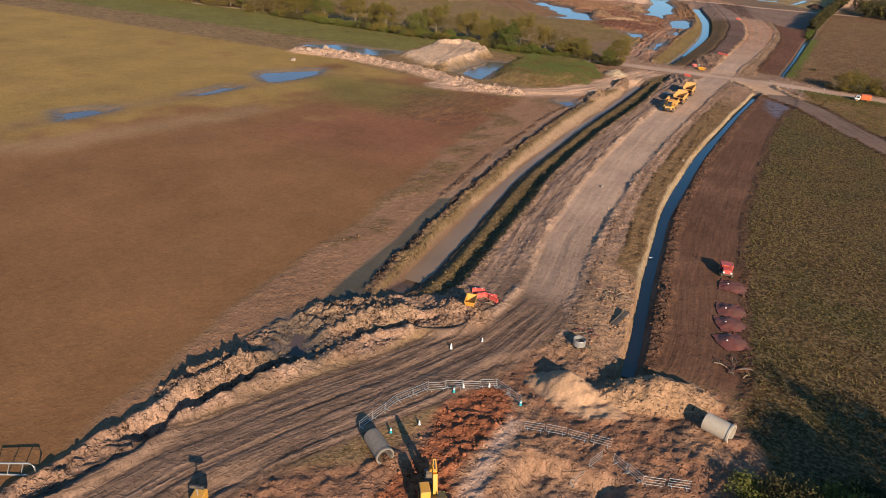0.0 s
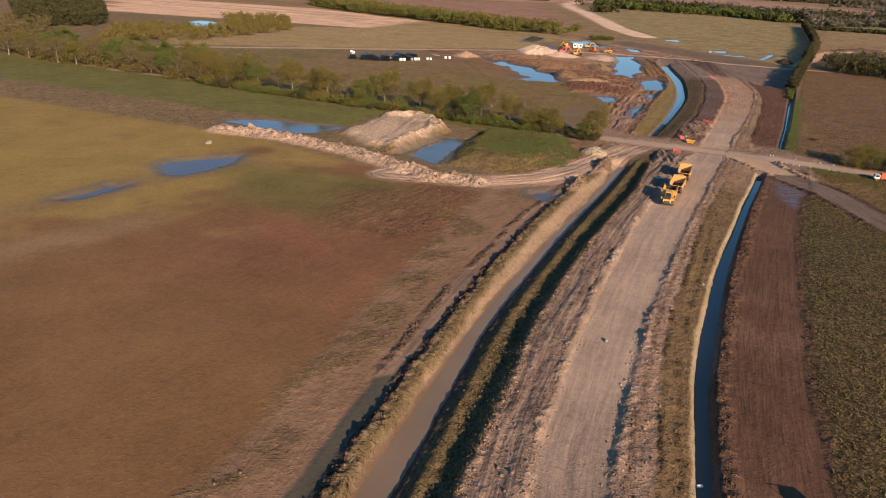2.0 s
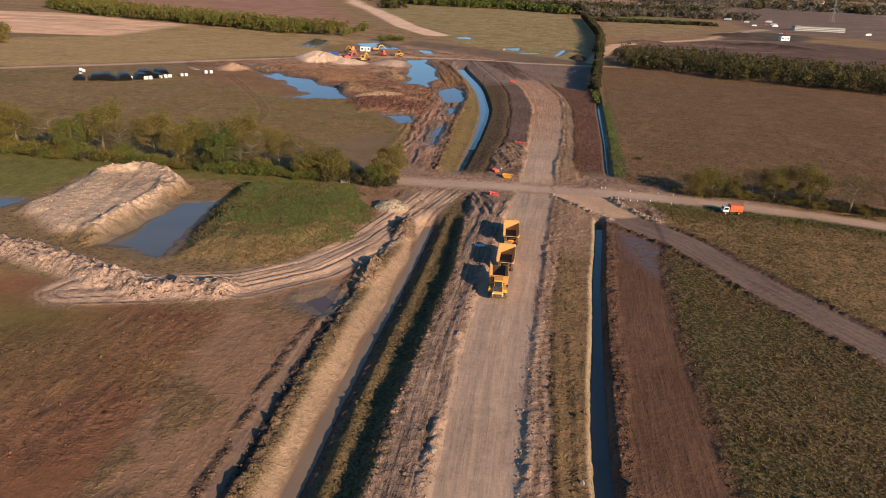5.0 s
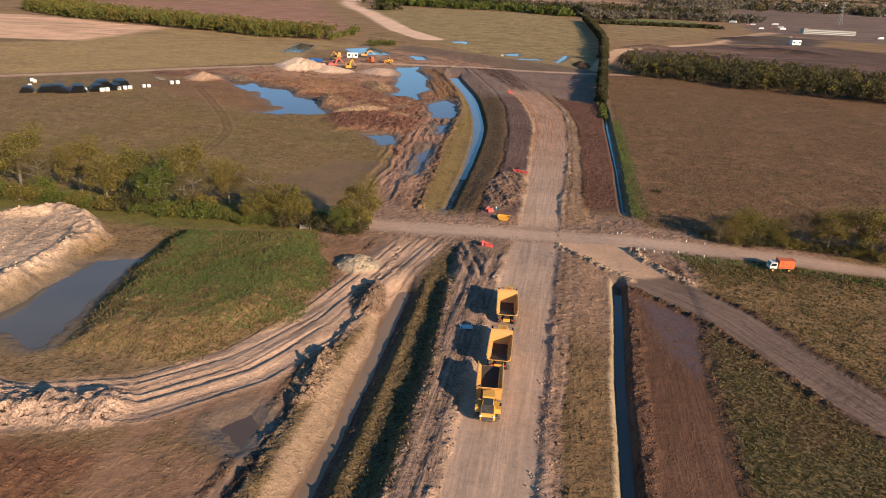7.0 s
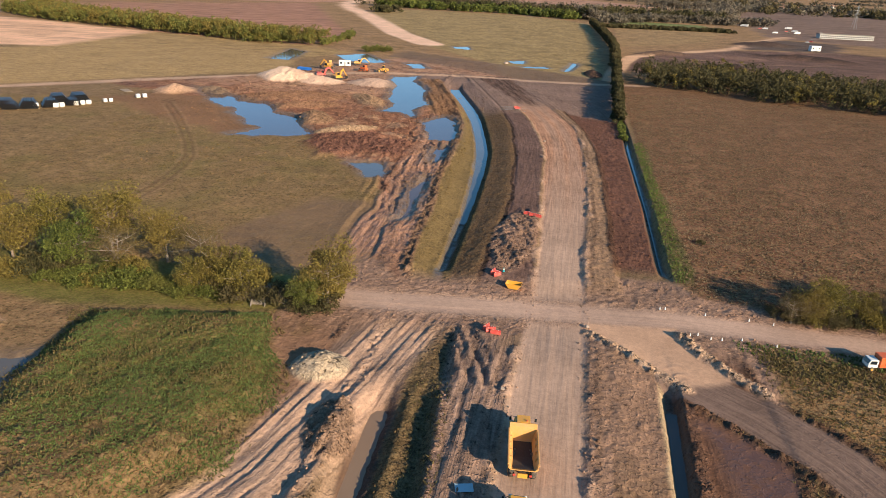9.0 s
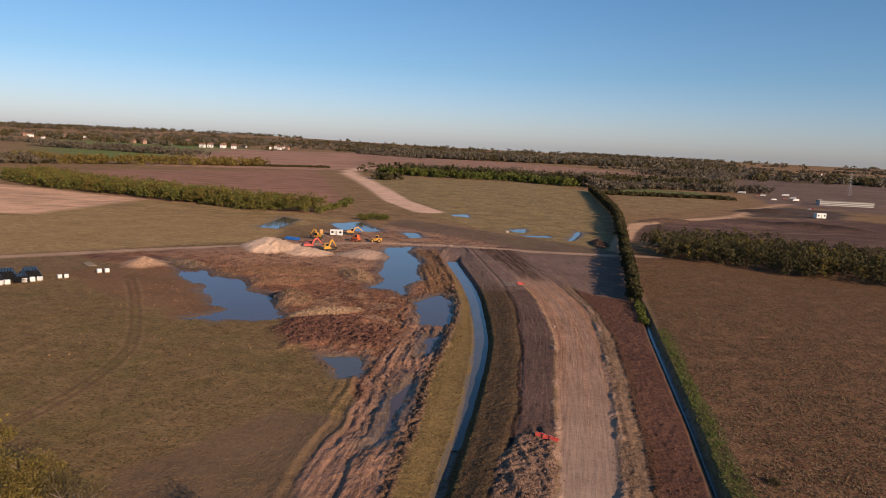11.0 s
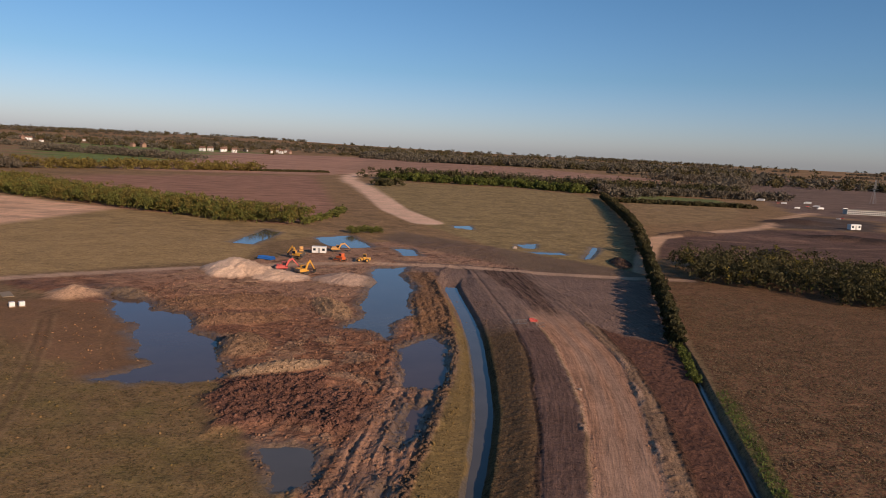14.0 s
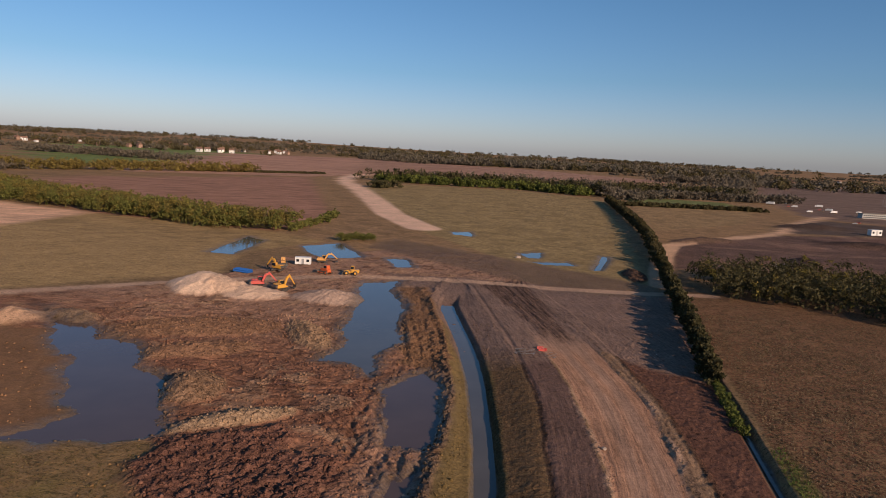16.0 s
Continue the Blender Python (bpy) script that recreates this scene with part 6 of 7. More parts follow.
DUST = (0.3, 0.21, 0.14)
YELLOW = plain("yellow_paint", (0.7, 0.33, 0.03), 0.45, vary=0.15, scale=1.5, dirt=DUST, amount=0.35)
TUB = plain("worn_tub_paint", (0.64, 0.31, 0.07), 0.6, vary=0.2, scale=1.2, dirt=(0.5, 0.29, 0.14), amount=0.6)
ORANGE = plain("orange_paint", (0.62, 0.11, 0.02), 0.45, vary=0.15, scale=1.5, dirt=DUST, amount=0.3)
RED = plain("red_paint", (0.55, 0.05, 0.04), 0.5, vary=0.2, scale=2.0, dirt=DUST, amount=0.4)
RUBBER = plain("rubber", (0.03, 0.028, 0.026), 0.85, vary=0.3, scale=4, dirt=(0.2, 0.15, 0.1), amount=0.7, bump=0.02)
STEEL = plain("dark_steel", (0.07, 0.065, 0.06), 0.6, metal=0.4, vary=0.3, scale=3, dirt=DUST, amount=0.5)
GALV = plain("galvanised", (0.42, 0.41, 0.39), 0.45, metal=0.6, vary=0.2, scale=5)
GLASS = plain("tinted_glass", (0.015, 0.02, 0.025), 0.2, vary=0.1)
WHITE = plain("white_paint", (0.75, 0.73, 0.68), 0.5, vary=0.12, scale=1.5, dirt=DUST, amount=0.2)
CONCRETE = plain("concrete", (0.47, 0.4, 0.32), 0.85, vary=0.25, scale=2.0, dirt=(0.25, 0.18, 0.12), amount=0.5, bump=0.01)
BLACKPIPE = plain("black_plastic", (0.022, 0.022, 0.024), 0.45, vary=0.3, scale=3, dirt=(0.15, 0.11, 0.08), amount=0.25)
BLUEPIPE = plain("blue_plastic", (0.03, 0.16, 0.5), 0.45, vary=0.2, scale=3)
TEAL = plain("teal_plastic", (0.02, 0.35, 0.4), 0.5, vary=0.2)
REDSHEET = plain("red_soil_sheet", (0.17, 0.042, 0.032), 0.8, vary=0.3, scale=1.0, dirt=(0.12, 0.065, 0.045), amount=0.8, bump=0.02)
TIMBER = plain("weathered_timber", (0.34, 0.25, 0.16), 0.85, vary=0.35, scale=3, bump=0.01)
# soil left in the tub, with the tub's own shade put into its colour
SHADED_SOIL = plain("shaded_soil", (0.055, 0.035, 0.025), 0.9, vary=0.4, scale=1.5, bump=0.03)
ROOFTILE = plain("brown_roof", (0.22, 0.12, 0.08), 0.85, vary=0.3, scale=0.5)
BRICKWALL = plain("brick_wall", (0.36, 0.22, 0.15), 0.85, vary=0.3, scale=0.6)


def wheel_at(parent, x, y, r, w):
    t = part("wheel", drum((x, y, r), r, w, "X", 22, bevel=r * 0.13), RUBBER, parent, "dusty black tyre", True)
    part("rim", drum((x, y, r), r * 0.52, w + 0.06, "X", 16, bevel=0.03), YELLOW, t)
    return t


def dump_truck():
    """Articulated dump truck, nose towards +y."""
    top = tagged(new("dump_truck"), "yellow articulated dump truck with an empty open tub", "truck", "dump trucks")
    for x in (-1.22, 1.22):
        for y in (3.15, -1.55, -3.35):
            wheel_at(top, x, y, 0.88, 0.72)
    part("rear_frame", box(-0.42, 0.42, -4.6, 1.3, 0.85, 1.3, 0.04, drum((0, -1.55, 0.9), 0.2, 2.2, bm=drum((0, -3.35, 0.9), 0.2, 2.2))), STEEL, top)
    part("hitch", drum((0, 1.45, 1.05), 0.3, 0.9, "Z", 14, bevel=0.05), STEEL, top)
    part("front_frame", box(-0.6, 0.6, 1.5, 5.2, 0.75, 1.2, 0.05), STEEL, top)
    hood = part("bonnet", prism([(3.55, 1.2), (5.35, 1.05), (5.42, 1.55), (5.2, 1.95), (3.6, 2.3)], -1.0, 1.0, 0.1, taper=0.14), YELLOW, top)
    part("grille", box(-0.7, 0.7, 5.3, 5.45, 1.1, 1.6, 0.02), STEEL, hood)
    part("bonnet_top", prism([(3.75, 2.26), (5.1, 1.97), (5.1, 2.0), (3.75, 2.3)], -0.72, 0.72, 0.0), STEEL, hood, "dark anti-slip bonnet panel")
    for x in (-0.8, 0.8):
        part("headlight", box(x - 0.16, x + 0.16, 5.28, 5.44, 1.62, 1.8, 0.02), WHITE, hood)
        s = 1 if x > 0 else -1
        part("mudguard", prism([(2.0, 1.55), (2.25, 1.95), (4.0, 1.95), (4.3, 1.5), (4.2, 1.5), (3.95, 1.85), (2.3, 1.85), (2.1, 1.55)], s * 0.85, s * 1.6, 0.02), YELLOW, top)
        part("step", box(s * 1.05 - 0.25, s * 1.05 + 0.25, 4.2, 4.75, 0.6, 1.3, 0.03), STEEL, top)
        m = part("mirror", rod([(s * 0.75, 3.6, 2.9), (s * 1.5, 3.8, 2.9), (s * 1.5, 3.8, 2.45)], 0.03), STEEL, top)
        part("mirror_glass", box(s * 1.5 - 0.13, s * 1.5 + 0.13, 3.75, 3.85, 2.3, 2.75, 0.02), GLASS, m)
    cab = part("cab", prism([(1.95, 1.3), (3.65, 1.3), (3.75, 2.2), (3.45, 3.2), (2.05, 3.25)], -0.82, 0.82, 0.06, taper=0.12), YELLOW, top)
    part("windscreen", prism([(3.72, 2.28), (3.5, 3.08), (3.53, 3.08), (3.75, 2.28)], -0.62, 0.62, 0.0), GLASS, cab)
    part("rear_window", box(-0.55, 0.55, 1.93, 1.97, 2.3, 3.0, 0.01), GLASS, cab)
    for s in (-1, 1):
        part("side_window", prism([(2.2, 2.2), (3.55, 2.2), (3.35, 3.05), (2.2, 3.08)], s * 0.72, s * 0.8, 0.0), GLASS, cab)
    part("cab_roof", prism([(1.9, 3.2), (3.6, 3.14), (3.5, 3.32), (2.0, 3.36)], -0.78, 0.78, 0.05), YELLOW, cab)
    part("beacon", drum((0.4, 2.3, 3.42), 0.1, 0.2, "Z", 12), ORANGE, cab)
    part("exhaust", rod([(0.95, 1.9, 1.9), (0.95, 1.9, 3.2), (0.95, 1.75, 3.35)], 0.09), STEEL, top)
    part("engine_deck", prism([(1.55, 1.2), (2.0, 1.2), (2.0, 2.0), (1.6, 1.9)], -0.95, 0.95, 0.04), STEEL, top)
    # open tub: outer and inner skins
    bm = bmesh.new()
    secs = [(-5.35, 2.3, 2.72, 1.62, 1.35), (-4.1, 1.85, 2.95, 1.65, 1.25), (-2.0, 1.42, 3.02, 1.65, 1.15), (0.75, 1.42, 3.06, 1.65, 1.15), (1.15, 1.7, 3.1, 1.65, 1.2)]
    rings = []
    for y, zf, zt, wt, wb in secs:
        t = 0.1
        rings.append([bm.verts.new(p) for p in ((-wt, y, zt), (-wt, y, zt - 0.2), (-wb, y, zf), (wb, y, zf), (wt, y, zt - 0.2), (wt, y, zt),
                                                (wt - t, y, zt), (wb - t, y, zf + t), (-wb + t, y, zf + t), (-wt + t, y, zt))])
    n = 10
    for a, b in zip(rings, rings[1:]):
        for i in range(n):
            bm.faces.new((a[i], a[(i + 1) % n], b[(i + 1) % n], b[i]))
    for e in (rings[0], rings[-1]):
        bm.faces.new((e[0], e[1], e[2], e[8], e[9]))
        bm.faces.new((e[2], e[3], e[7], e[8]))
        bm.faces.new((e[3], e[4], e[5], e[6], e[7]))
    tub = part("tub", bm, TUB, top, "open dusty yellow steel tub")
    # thin plate added over the floor, coloured dark for soil and tub shade
    part("tub_floor", prism([(-5.2, 2.42), (-4.05, 1.98), (-2.0, 1.55), (0.8, 1.55), (0.8, 1.58), (-2.0, 1.58), (-4.05, 2.01), (-5.2, 2.45)], -1.12, 1.12, 0.0), SHADED_SOIL, tub, "soil on the tub floor, darkened with the tub's shade in its colour")
    part("tub_front", prism([(0.95, 1.5), (1.2, 1.5), (1.5, 3.15), (1.75, 3.4), (1.7, 3.48), (1.35, 3.2)], -1.6, 1.6, 0.02), TUB, tub)
    for s in (-1, 1):
        part("tub_rail", box(s * 1.66 - 0.07, s * 1.66 + 0.07, -5.3, 1.2, 2.92, 3.08, 0.02), TUB, tub)
        for y in (-3.8, -2.6, -1.4, -0.2):
            part("tub_rib", prism([(y, 1.55), (y + 0.16, 1.55), (y + 0.16, 2.9), (y, 2.9)], s * 1.3, s * 1.7, 0.01), TUB, tub)
        part("tail_light", box(s * 0.9 - 0.15, s * 0.9 + 0.15, -4.72, -4.6, 1.05, 1.25, 0.01), RED, top)
        part("ram", rod([(s * 0.75, 0.3, 1.1), (s * 0.9, -1.0, 1.7)], 0.09), STEEL, top)
    part("tail_bar", box(-0.55, 0.55, -4.75, -4.55, 0.8, 1.35, 0.04), YELLOW, top)
    return top


def move(ob, x, y, turn=0.0, lift=0.0, size=1.0):
    ob.matrix_basis = Matrix.Translation((x, y, ground(x, y) + lift)) @ Matrix.Rotation(radians(turn), 4, "Z") @ Matrix.Diagonal((size, size, size, 1))
    return ob


def again(ob, x, y, turn=0.0, lift=0.0, size=1.0):
    was = ob.matrix_basis.copy()
    ob.matrix_basis = Matrix.Identity(4)
    c = copy_thing(ob, Matrix.Translation((x, y, ground(x, y) + lift)) @ Matrix.Rotation(radians(turn), 4, "Z") @ Matrix.Diagonal((size, size, size, 1)))
    ob.matrix_basis = was
    return c


truck = move(dump_truck(), -28.7, 246.0, 1.5)
again(truck, -29.1, 232.0, -1.0)
again(truck, -30.0, 219.6, 181.5)


def excavator(paint, label, swing=0.0, reach=0.0, name="excavator"):
    """Tracked excavator, arm towards +y; reach 0 is curled in, 1 is stretched."""
    top = tagged(new(name), label, "excavator")
    for s in (-1, 1):
        t = part("track", prism([(-1.75, 0.15), (-2.05, 0.5), (-1.8, 0.88), (1.8, 0.88), (2.05, 0.5), (1.75, 0.15), (1.4, 0.02), (-1.4, 0.02)], s * 0.95, s * 1.5, 0.05), STEEL, top, "muddy steel crawler track")
        part("track_frame", box(s * 0.97 - 0.12, s * 1.44 + 0.0, -1.5, 1.5, 0.3, 0.6, 0.04), paint, t)
        for y in (-1.7, 1.7):
            part("sprocket", drum((s * 1.22, y, 0.47), 0.3, 0.6, "X", 14), STEEL, t)
    part("undercarriage", box(-0.95, 0.95, -0.8, 0.8, 0.4, 0.95, 0.08), STEEL, top)
    part("turntable", drum((0, 0, 1.0), 0.75, 0.2, "Z", 20), STEEL, top)
    bm = prism([(-2.3, 1.12), (1.35, 1.12), (1.35, 1.5), (0.3, 1.75), (-0.2, 2.15), (-2.0, 2.15), (-2.45, 1.8)], -1.3, 1.3, 0.09)
    house = part("upper_body", bm, paint, top)
    house.matrix_basis = Matrix.Rotation(radians(swing), 4, "Z")
    part("counterweight", prism([(-2.75, 1.2), (-2.1, 1.15), (-2.1, 2.1), (-2.55, 2.0), (-2.8, 1.7)], -1.28, 1.28, 0.12), STEEL, house, "rounded dark counterweight")
    part("engine_cover", box(-1.1, 0.2, -2.0, -0.4, 2.12, 2.3, 0.05), paint, house)
    part("exhaust", rod([(0.75, -1.2, 2.1), (0.75, -1.2, 2.75)], 0.07), STEEL, house)
    part("cab", prism([(-0.35, 1.3), (1.45, 1.3), (1.5, 2.0), (1.25, 2.95), (-0.25, 3.0)], -1.3, -0.35, 0.06), paint, house, "operator cab with dark glass")
    part("cab_window", prism([(-0.2, 1.85), (1.4, 1.85), (1.17, 2.82), (-0.15, 2.85)], -1.34, -0.31, 0.0), GLASS, house)
    part("windscreen", prism([(1.47, 1.6), (1.53, 2.0), (1.29, 2.85), (1.25, 2.85)], -1.22, -0.43, 0.0), GLASS, house)
    k = 0.35 + 0.65 * reach
    elbow = (0.25, 1.1 + 3.2 * k, 4.3 - 1.0 * reach)
    mid = (0.25, 1.1 + 1.2 * k, 3.6)
    tip = (0.25, 1.1 + (2.6 + 3.6 * reach), 1.3 + 0.6 * reach)

    def beam(name, a, b, w, h0, h1):
        a, b = Vector(a), Vector(b)
        d = (b - a).normalized()
        up = Vector((0, -d.z, d.y))
        own = bmesh.new()
        q = []
        for p, h in ((a, h0), (b, h1)):
            q.append([own.verts.new(p + up * sz * h + Vector((sx * w, 0, 0))) for sx, sz in ((-1, -1), (1, -1), (1, 1), (-1, 1))])
        own.faces.new(q[0])
        own.faces.new(q[1][::-1])
        for i in range(4):
            own.faces.new((q[0][i], q[1][i], q[1][(i + 1) % 4], q[0][(i + 1) % 4]))
        bmesh.ops.bevel(own, geom=own.edges[:], offset=0.03, segments=1, affect="EDGES")
        return part(name, own, paint, house)

    beam("boom", (0.25, 0.9, 1.7), mid, 0.22, 0.25, 0.36)
    beam("boom_end", mid, elbow, 0.21, 0.36, 0.2)
    beam("dipper", (elbow[0], elbow[1] - 0.35, elbow[2] + 0.35), tip, 0.17, 0.26, 0.15)
    part("boom_ram", rod([(0.25, 1.3, 1.4), (0.25, mid[1] + 0.1, mid[2] - 0.3)], 0.09), STEEL, house)
    part("dipper_ram", rod([(0.25, mid[1], mid[2] + 0.45), (0.25, elbow[1] - 0.3, elbow[2] + 0.4)], 0.08), STEEL, house)
    ty, tz = tip[1], tip[2]
    part("bucket", prism([(ty - 0.2, tz + 0.15), (ty + 0.25, tz + 0.05), (ty + 0.2, tz - 0.75), (ty - 0.35, tz - 1.15), (ty - 0.95, tz - 0.85), (ty - 0.85, tz - 0.75), (ty - 0.35, tz - 0.95), (ty + 0.05, tz - 0.65), (ty + 0.05, tz - 0.1)], -0.35, 0.85, 0.02), STEEL, house, "toothed digging bucket")
    return top


move(excavator(RED, "red tracked excavator with a raised arm beside the sand heap", -60, 0.35), -134.0, 522.5, 0, size=1.25)
move(excavator(YELLOW, "yellow tracked excavator beside the gravel heap", -30, 0.2), -126.0, 523.0, 0, size=1.25)
move(excavator(YELLOW, "yellow excavator parked in the site yard", 70, 0.3), -140.5, 557.0, 0, size=1.2)
move(excavator(TUB, "dusty yellow excavator with its arm up near the pond", -75, 0.6), -130.8, 585.0, 0, size=1.1)


def site_lorry():
    top = tagged(new("site_lorry"), "orange box-bodied site lorry with a white cab on the farm track", "lorry")
    part("chassis", box(-0.5, 0.5, -2.6, 3.2, 0.55, 0.85, 0.03), STEEL, top)
    body = part("box_body", box(-1.15, 1.15, -2.7, 1.1, 0.95, 3.0, 0.06), ORANGE, top)
    for y in (-1.7, -0.8, 0.1):
        part("side_post", box(-1.19, 1.19, y - 0.06, y + 0.06, 0.98, 2.95, 0.01), ORANGE, body)
    part("roof_rail", box(-1.2, 1.2, -2.72, -2.6, 2.9, 3.06, 0.02), ORANGE, body)
    cab = part("cab", prism([(1.3, 0.8), (3.1, 0.8), (3.15, 1.5), (2.8, 2.3), (1.3, 2.35)], -1.0, 1.0, 0.07), WHITE, top, "white lorry cab")
    part("windscreen", prism([(3.12, 1.52), (2.82, 2.22), (2.86, 2.24), (3.18, 1.54)], -0.85, 0.85, 0.0), GLASS, cab)
    for s in (-1, 1):
        part("side_window", prism([(1.6, 1.5), (2.9, 1.5), (2.65, 2.15), (1.6, 2.18)], s * 0.97, s * 1.02, 0.0), GLASS, cab)
        part("headlight", box(s * 0.7 - 0.14, s * 0.7 + 0.14, 3.1, 3.2, 0.95, 1.15, 0.01), WHITE, cab)
        for y in (-1.6, 2.3):
            wheel_at(top, s * 0.9, y, 0.48, 0.35)
    return top


move(site_lorry(), 24.3, 277.4, 96, size=0.82)
move(excavator(YELLOW, "yellow excavator working at the pipe trench", 35, 0.15), -20.4, 44.6, 0, size=1.0)


def bulldozer(paint, label):
    top = tagged(new("bulldozer"), label, "bulldozer")
    for s in (-1, 1):
        t = part("track", prism([(-1.6, 0.1), (-1.95, 0.5), (-1.6, 1.0), (1.4, 0.95), (1.75, 0.5), (1.45, 0.1), (1.2, 0.0), (-1.3, 0.0)], s * 0.85, s * 1.4, 0.05), STEEL, top)
        part("sprocket", drum((s * 1.12, -1.45, 0.6), 0.35, 0.6, "X", 14), paint, t)
        part("push_arm", box(s * 1.5 - 0.09, s * 1.5 + 0.09, -0.4, 2.1, 0.35, 0.6, 0.03), paint, top)
    part("body", prism([(-1.8, 0.6), (1.5, 0.6), (1.6, 1.7), (0.2, 1.85), (-0.1, 1.5), (-1.8, 1.5)], -0.82, 0.82, 0.07), paint, top)
    cab = part("cab", prism([(-1.35, 1.5), (0.1, 1.5), (0.0, 2.8), (-1.25, 2.8)], -0.75, 0.75, 0.06), paint, top)
    part("cab_window", prism([(-1.25, 1.95), (0.02, 1.95), (-0.05, 2.65), (-1.18, 2.65)], -0.78, 0.78, 0.0), GLASS, cab)
    part("exhaust", rod([(0.3, 0.9, 1.7), (0.3, 0.9, 2.5)], 0.06), STEEL, top)
    part("blade", prism([(2.1, 0.0), (2.3, 0.05), (2.2, 0.55), (2.35, 1.15), (2.2, 1.15), (2.05, 0.55)], -1.75, 1.75, 0.02), STEEL, top, "wide steel dozer blade")
    return top


move(bulldozer(ORANGE, "orange bulldozer parked in the site yard"), -121.7, 560.0, 60, size=1.25)
move(bulldozer(TUB, "dusty yellow bulldozer near the white cabin"), -143.5, 571.0, 200, size=1.15)


def wheel_loader():
    top = tagged(new("wheel_loader"), "yellow wheel loader standing near the pond", "loader")
    for x in (-1.05, 1.05):
        for y in (-1.4, 1.5):
            wheel_at(top, x, y, 0.75, 0.6)
    part("rear_body", prism([(-2.6, 0.8), (-0.1, 0.8), (0.0, 1.7), (-2.4, 1.9), (-2.7, 1.5)], -0.95, 0.95, 0.08), YELLOW, top)
    part("front_frame", box(-0.55, 0.55, 0.1, 2.0, 0.6, 1.4, 0.05), YELLOW, top)
    cab = part("cab", prism([(-1.0, 1.7), (0.3, 1.7), (0.15, 3.1), (-0.95, 3.1)], -0.7, 0.7, 0.05), YELLOW, top)
    part("cab_window", prism([(-0.9, 2.0), (0.2, 2.0), (0.1, 2.95), (-0.85, 2.95)], -0.73, 0.73, 0.0), GLASS, cab)
    for s in (-1, 1):
        part("lift_arm", rod([(s * 0.45, 0.6, 1.6), (s * 0.45, 2.0, 1.3), (s * 0.45, 2.9, 0.6)], 0.13), YELLOW, top)
    part("bucket", prism([(2.7, 0.9), (2.8, 0.2), (3.9, 0.05), (3.9, 0.12), (2.95, 0.3), (2.85, 1.0)], -1.35, 1.35, 0.02), STEEL, top)
    return top


move(wheel_loader(), -111.7, 562.0, 100, size=1.2)


def site_cabin():
    top = tagged(new("site_cabin"), "white steel site cabin on blocks", "cabin")
    part("shell", box(-3.0, 3.0, -1.25, 1.25, 0.2, 2.75, 0.05), WHITE, top)
    part("roof", box(-3.05, 3.05, -1.3, 1.3, 2.75, 2.88, 0.03), WHITE, top)
    for x in (-2.4, 2.4):
        part("block", box(x - 0.3, x + 0.3, -1.0, 1.0, 0.0, 0.22, 0.02), CONCRETE, top)
    d = part("door", box(-0.45, 0.45, -1.31, -1.24, 0.25, 2.3, 0.01), GALV, top)
    part("handle", box(0.25, 0.35, -1.36, -1.3, 1.2, 1.3, 0.01), STEEL, d)
    for x in (-1.9, 1.9):
        w = part("window", box(x - 0.5, x + 0.5, -1.3, -1.24, 1.2, 2.1, 0.01), GLASS, top)
        part("window_frame", box(x - 0.56, x + 0.56, -1.28, -1.23, 1.14, 2.16, 0.01), GALV, w)
    return top


cabin = move(site_cabin(), -136.4, 575.5, 12, size=1.1)
again(cabin, 229.9, 896.0, 20, size=1.7)["label"] = "white site cabin at the foot of the dark stockpile"


def pipe_stack(rows, r, length, mat, label, name="pipe_stack"):
    """Pipes piled in rows between timber bearers."""
    top = tagged(new(name), label, "pipes")
    proto = None
    for k in range(rows[1]):
        n = rows[0] - k
        for i in range(n):
            x, z = (i - (n - 1) / 2) * 2.02 * r, 0.12 + r + k * 1.75 * r
            if proto is None:
                p = part("pipe", ring_pipe(r, r * 0.86, length, 16), mat, top)
                proto = p.data
            else:
                p = new("pipe", proto)
                p.parent = top
            p.location = (x, 0, z)
    for y in (-length * 0.35, length * 0.35):
        part("bearer", box(-rows[0] * r - 0.2, rows[0] * r + 0.2, y - 0.06, y + 0.06, -0.05, 0.12, 0.01), TIMBER, top)
    return top


black = move(pipe_stack((8, 4), 0.3, 6.0, BLACKPIPE, "stack of black plastic drainage pipes on timber bearers"), -221, 407, 32, size=1.2)
for x, y, turn, s in ((-227, 404, 30, 1.0), (-218, 410, 32, 1.25), (-214, 407.5, 30, 1.0), (-210, 411.5, 35, 1.3), (-205, 416.5, 38, 1.2), (-207, 424, 40, 1.35), (-201.5, 428.5, 42, 1.35), (-199.5, 421.5, 40, 1.0)):
    again(black, x, y, turn, size=s)["group"] = "black pipe stacks"
black["group"] = "black pipe stacks"
blue = move(pipe_stack((5, 2), 0.32, 6.5, BLUEPIPE, "stack of blue plastic water pipes in the yard"), -151.5, 549.0, 72, size=1.1)


def pallet_load(mat, label, high=1.0):
    top = tagged(new("pallet_load"), label, "pallet")
    for y in (-0.45, 0, 0.45):
        part("skid", box(-0.6, 0.6, y - 0.06, y + 0.06, 0, 0.12, 0.01), TIMBER, top)
    part("deck", box(-0.6, 0.6, -0.52, 0.52, 0.12, 0.16, 0.005), TIMBER, top)
    part("wrapped_load", box(-0.56, 0.56, -0.48, 0.48, 0.16, 0.16 + high, 0.08), mat, top, "pale plastic wrapped load")
    return top


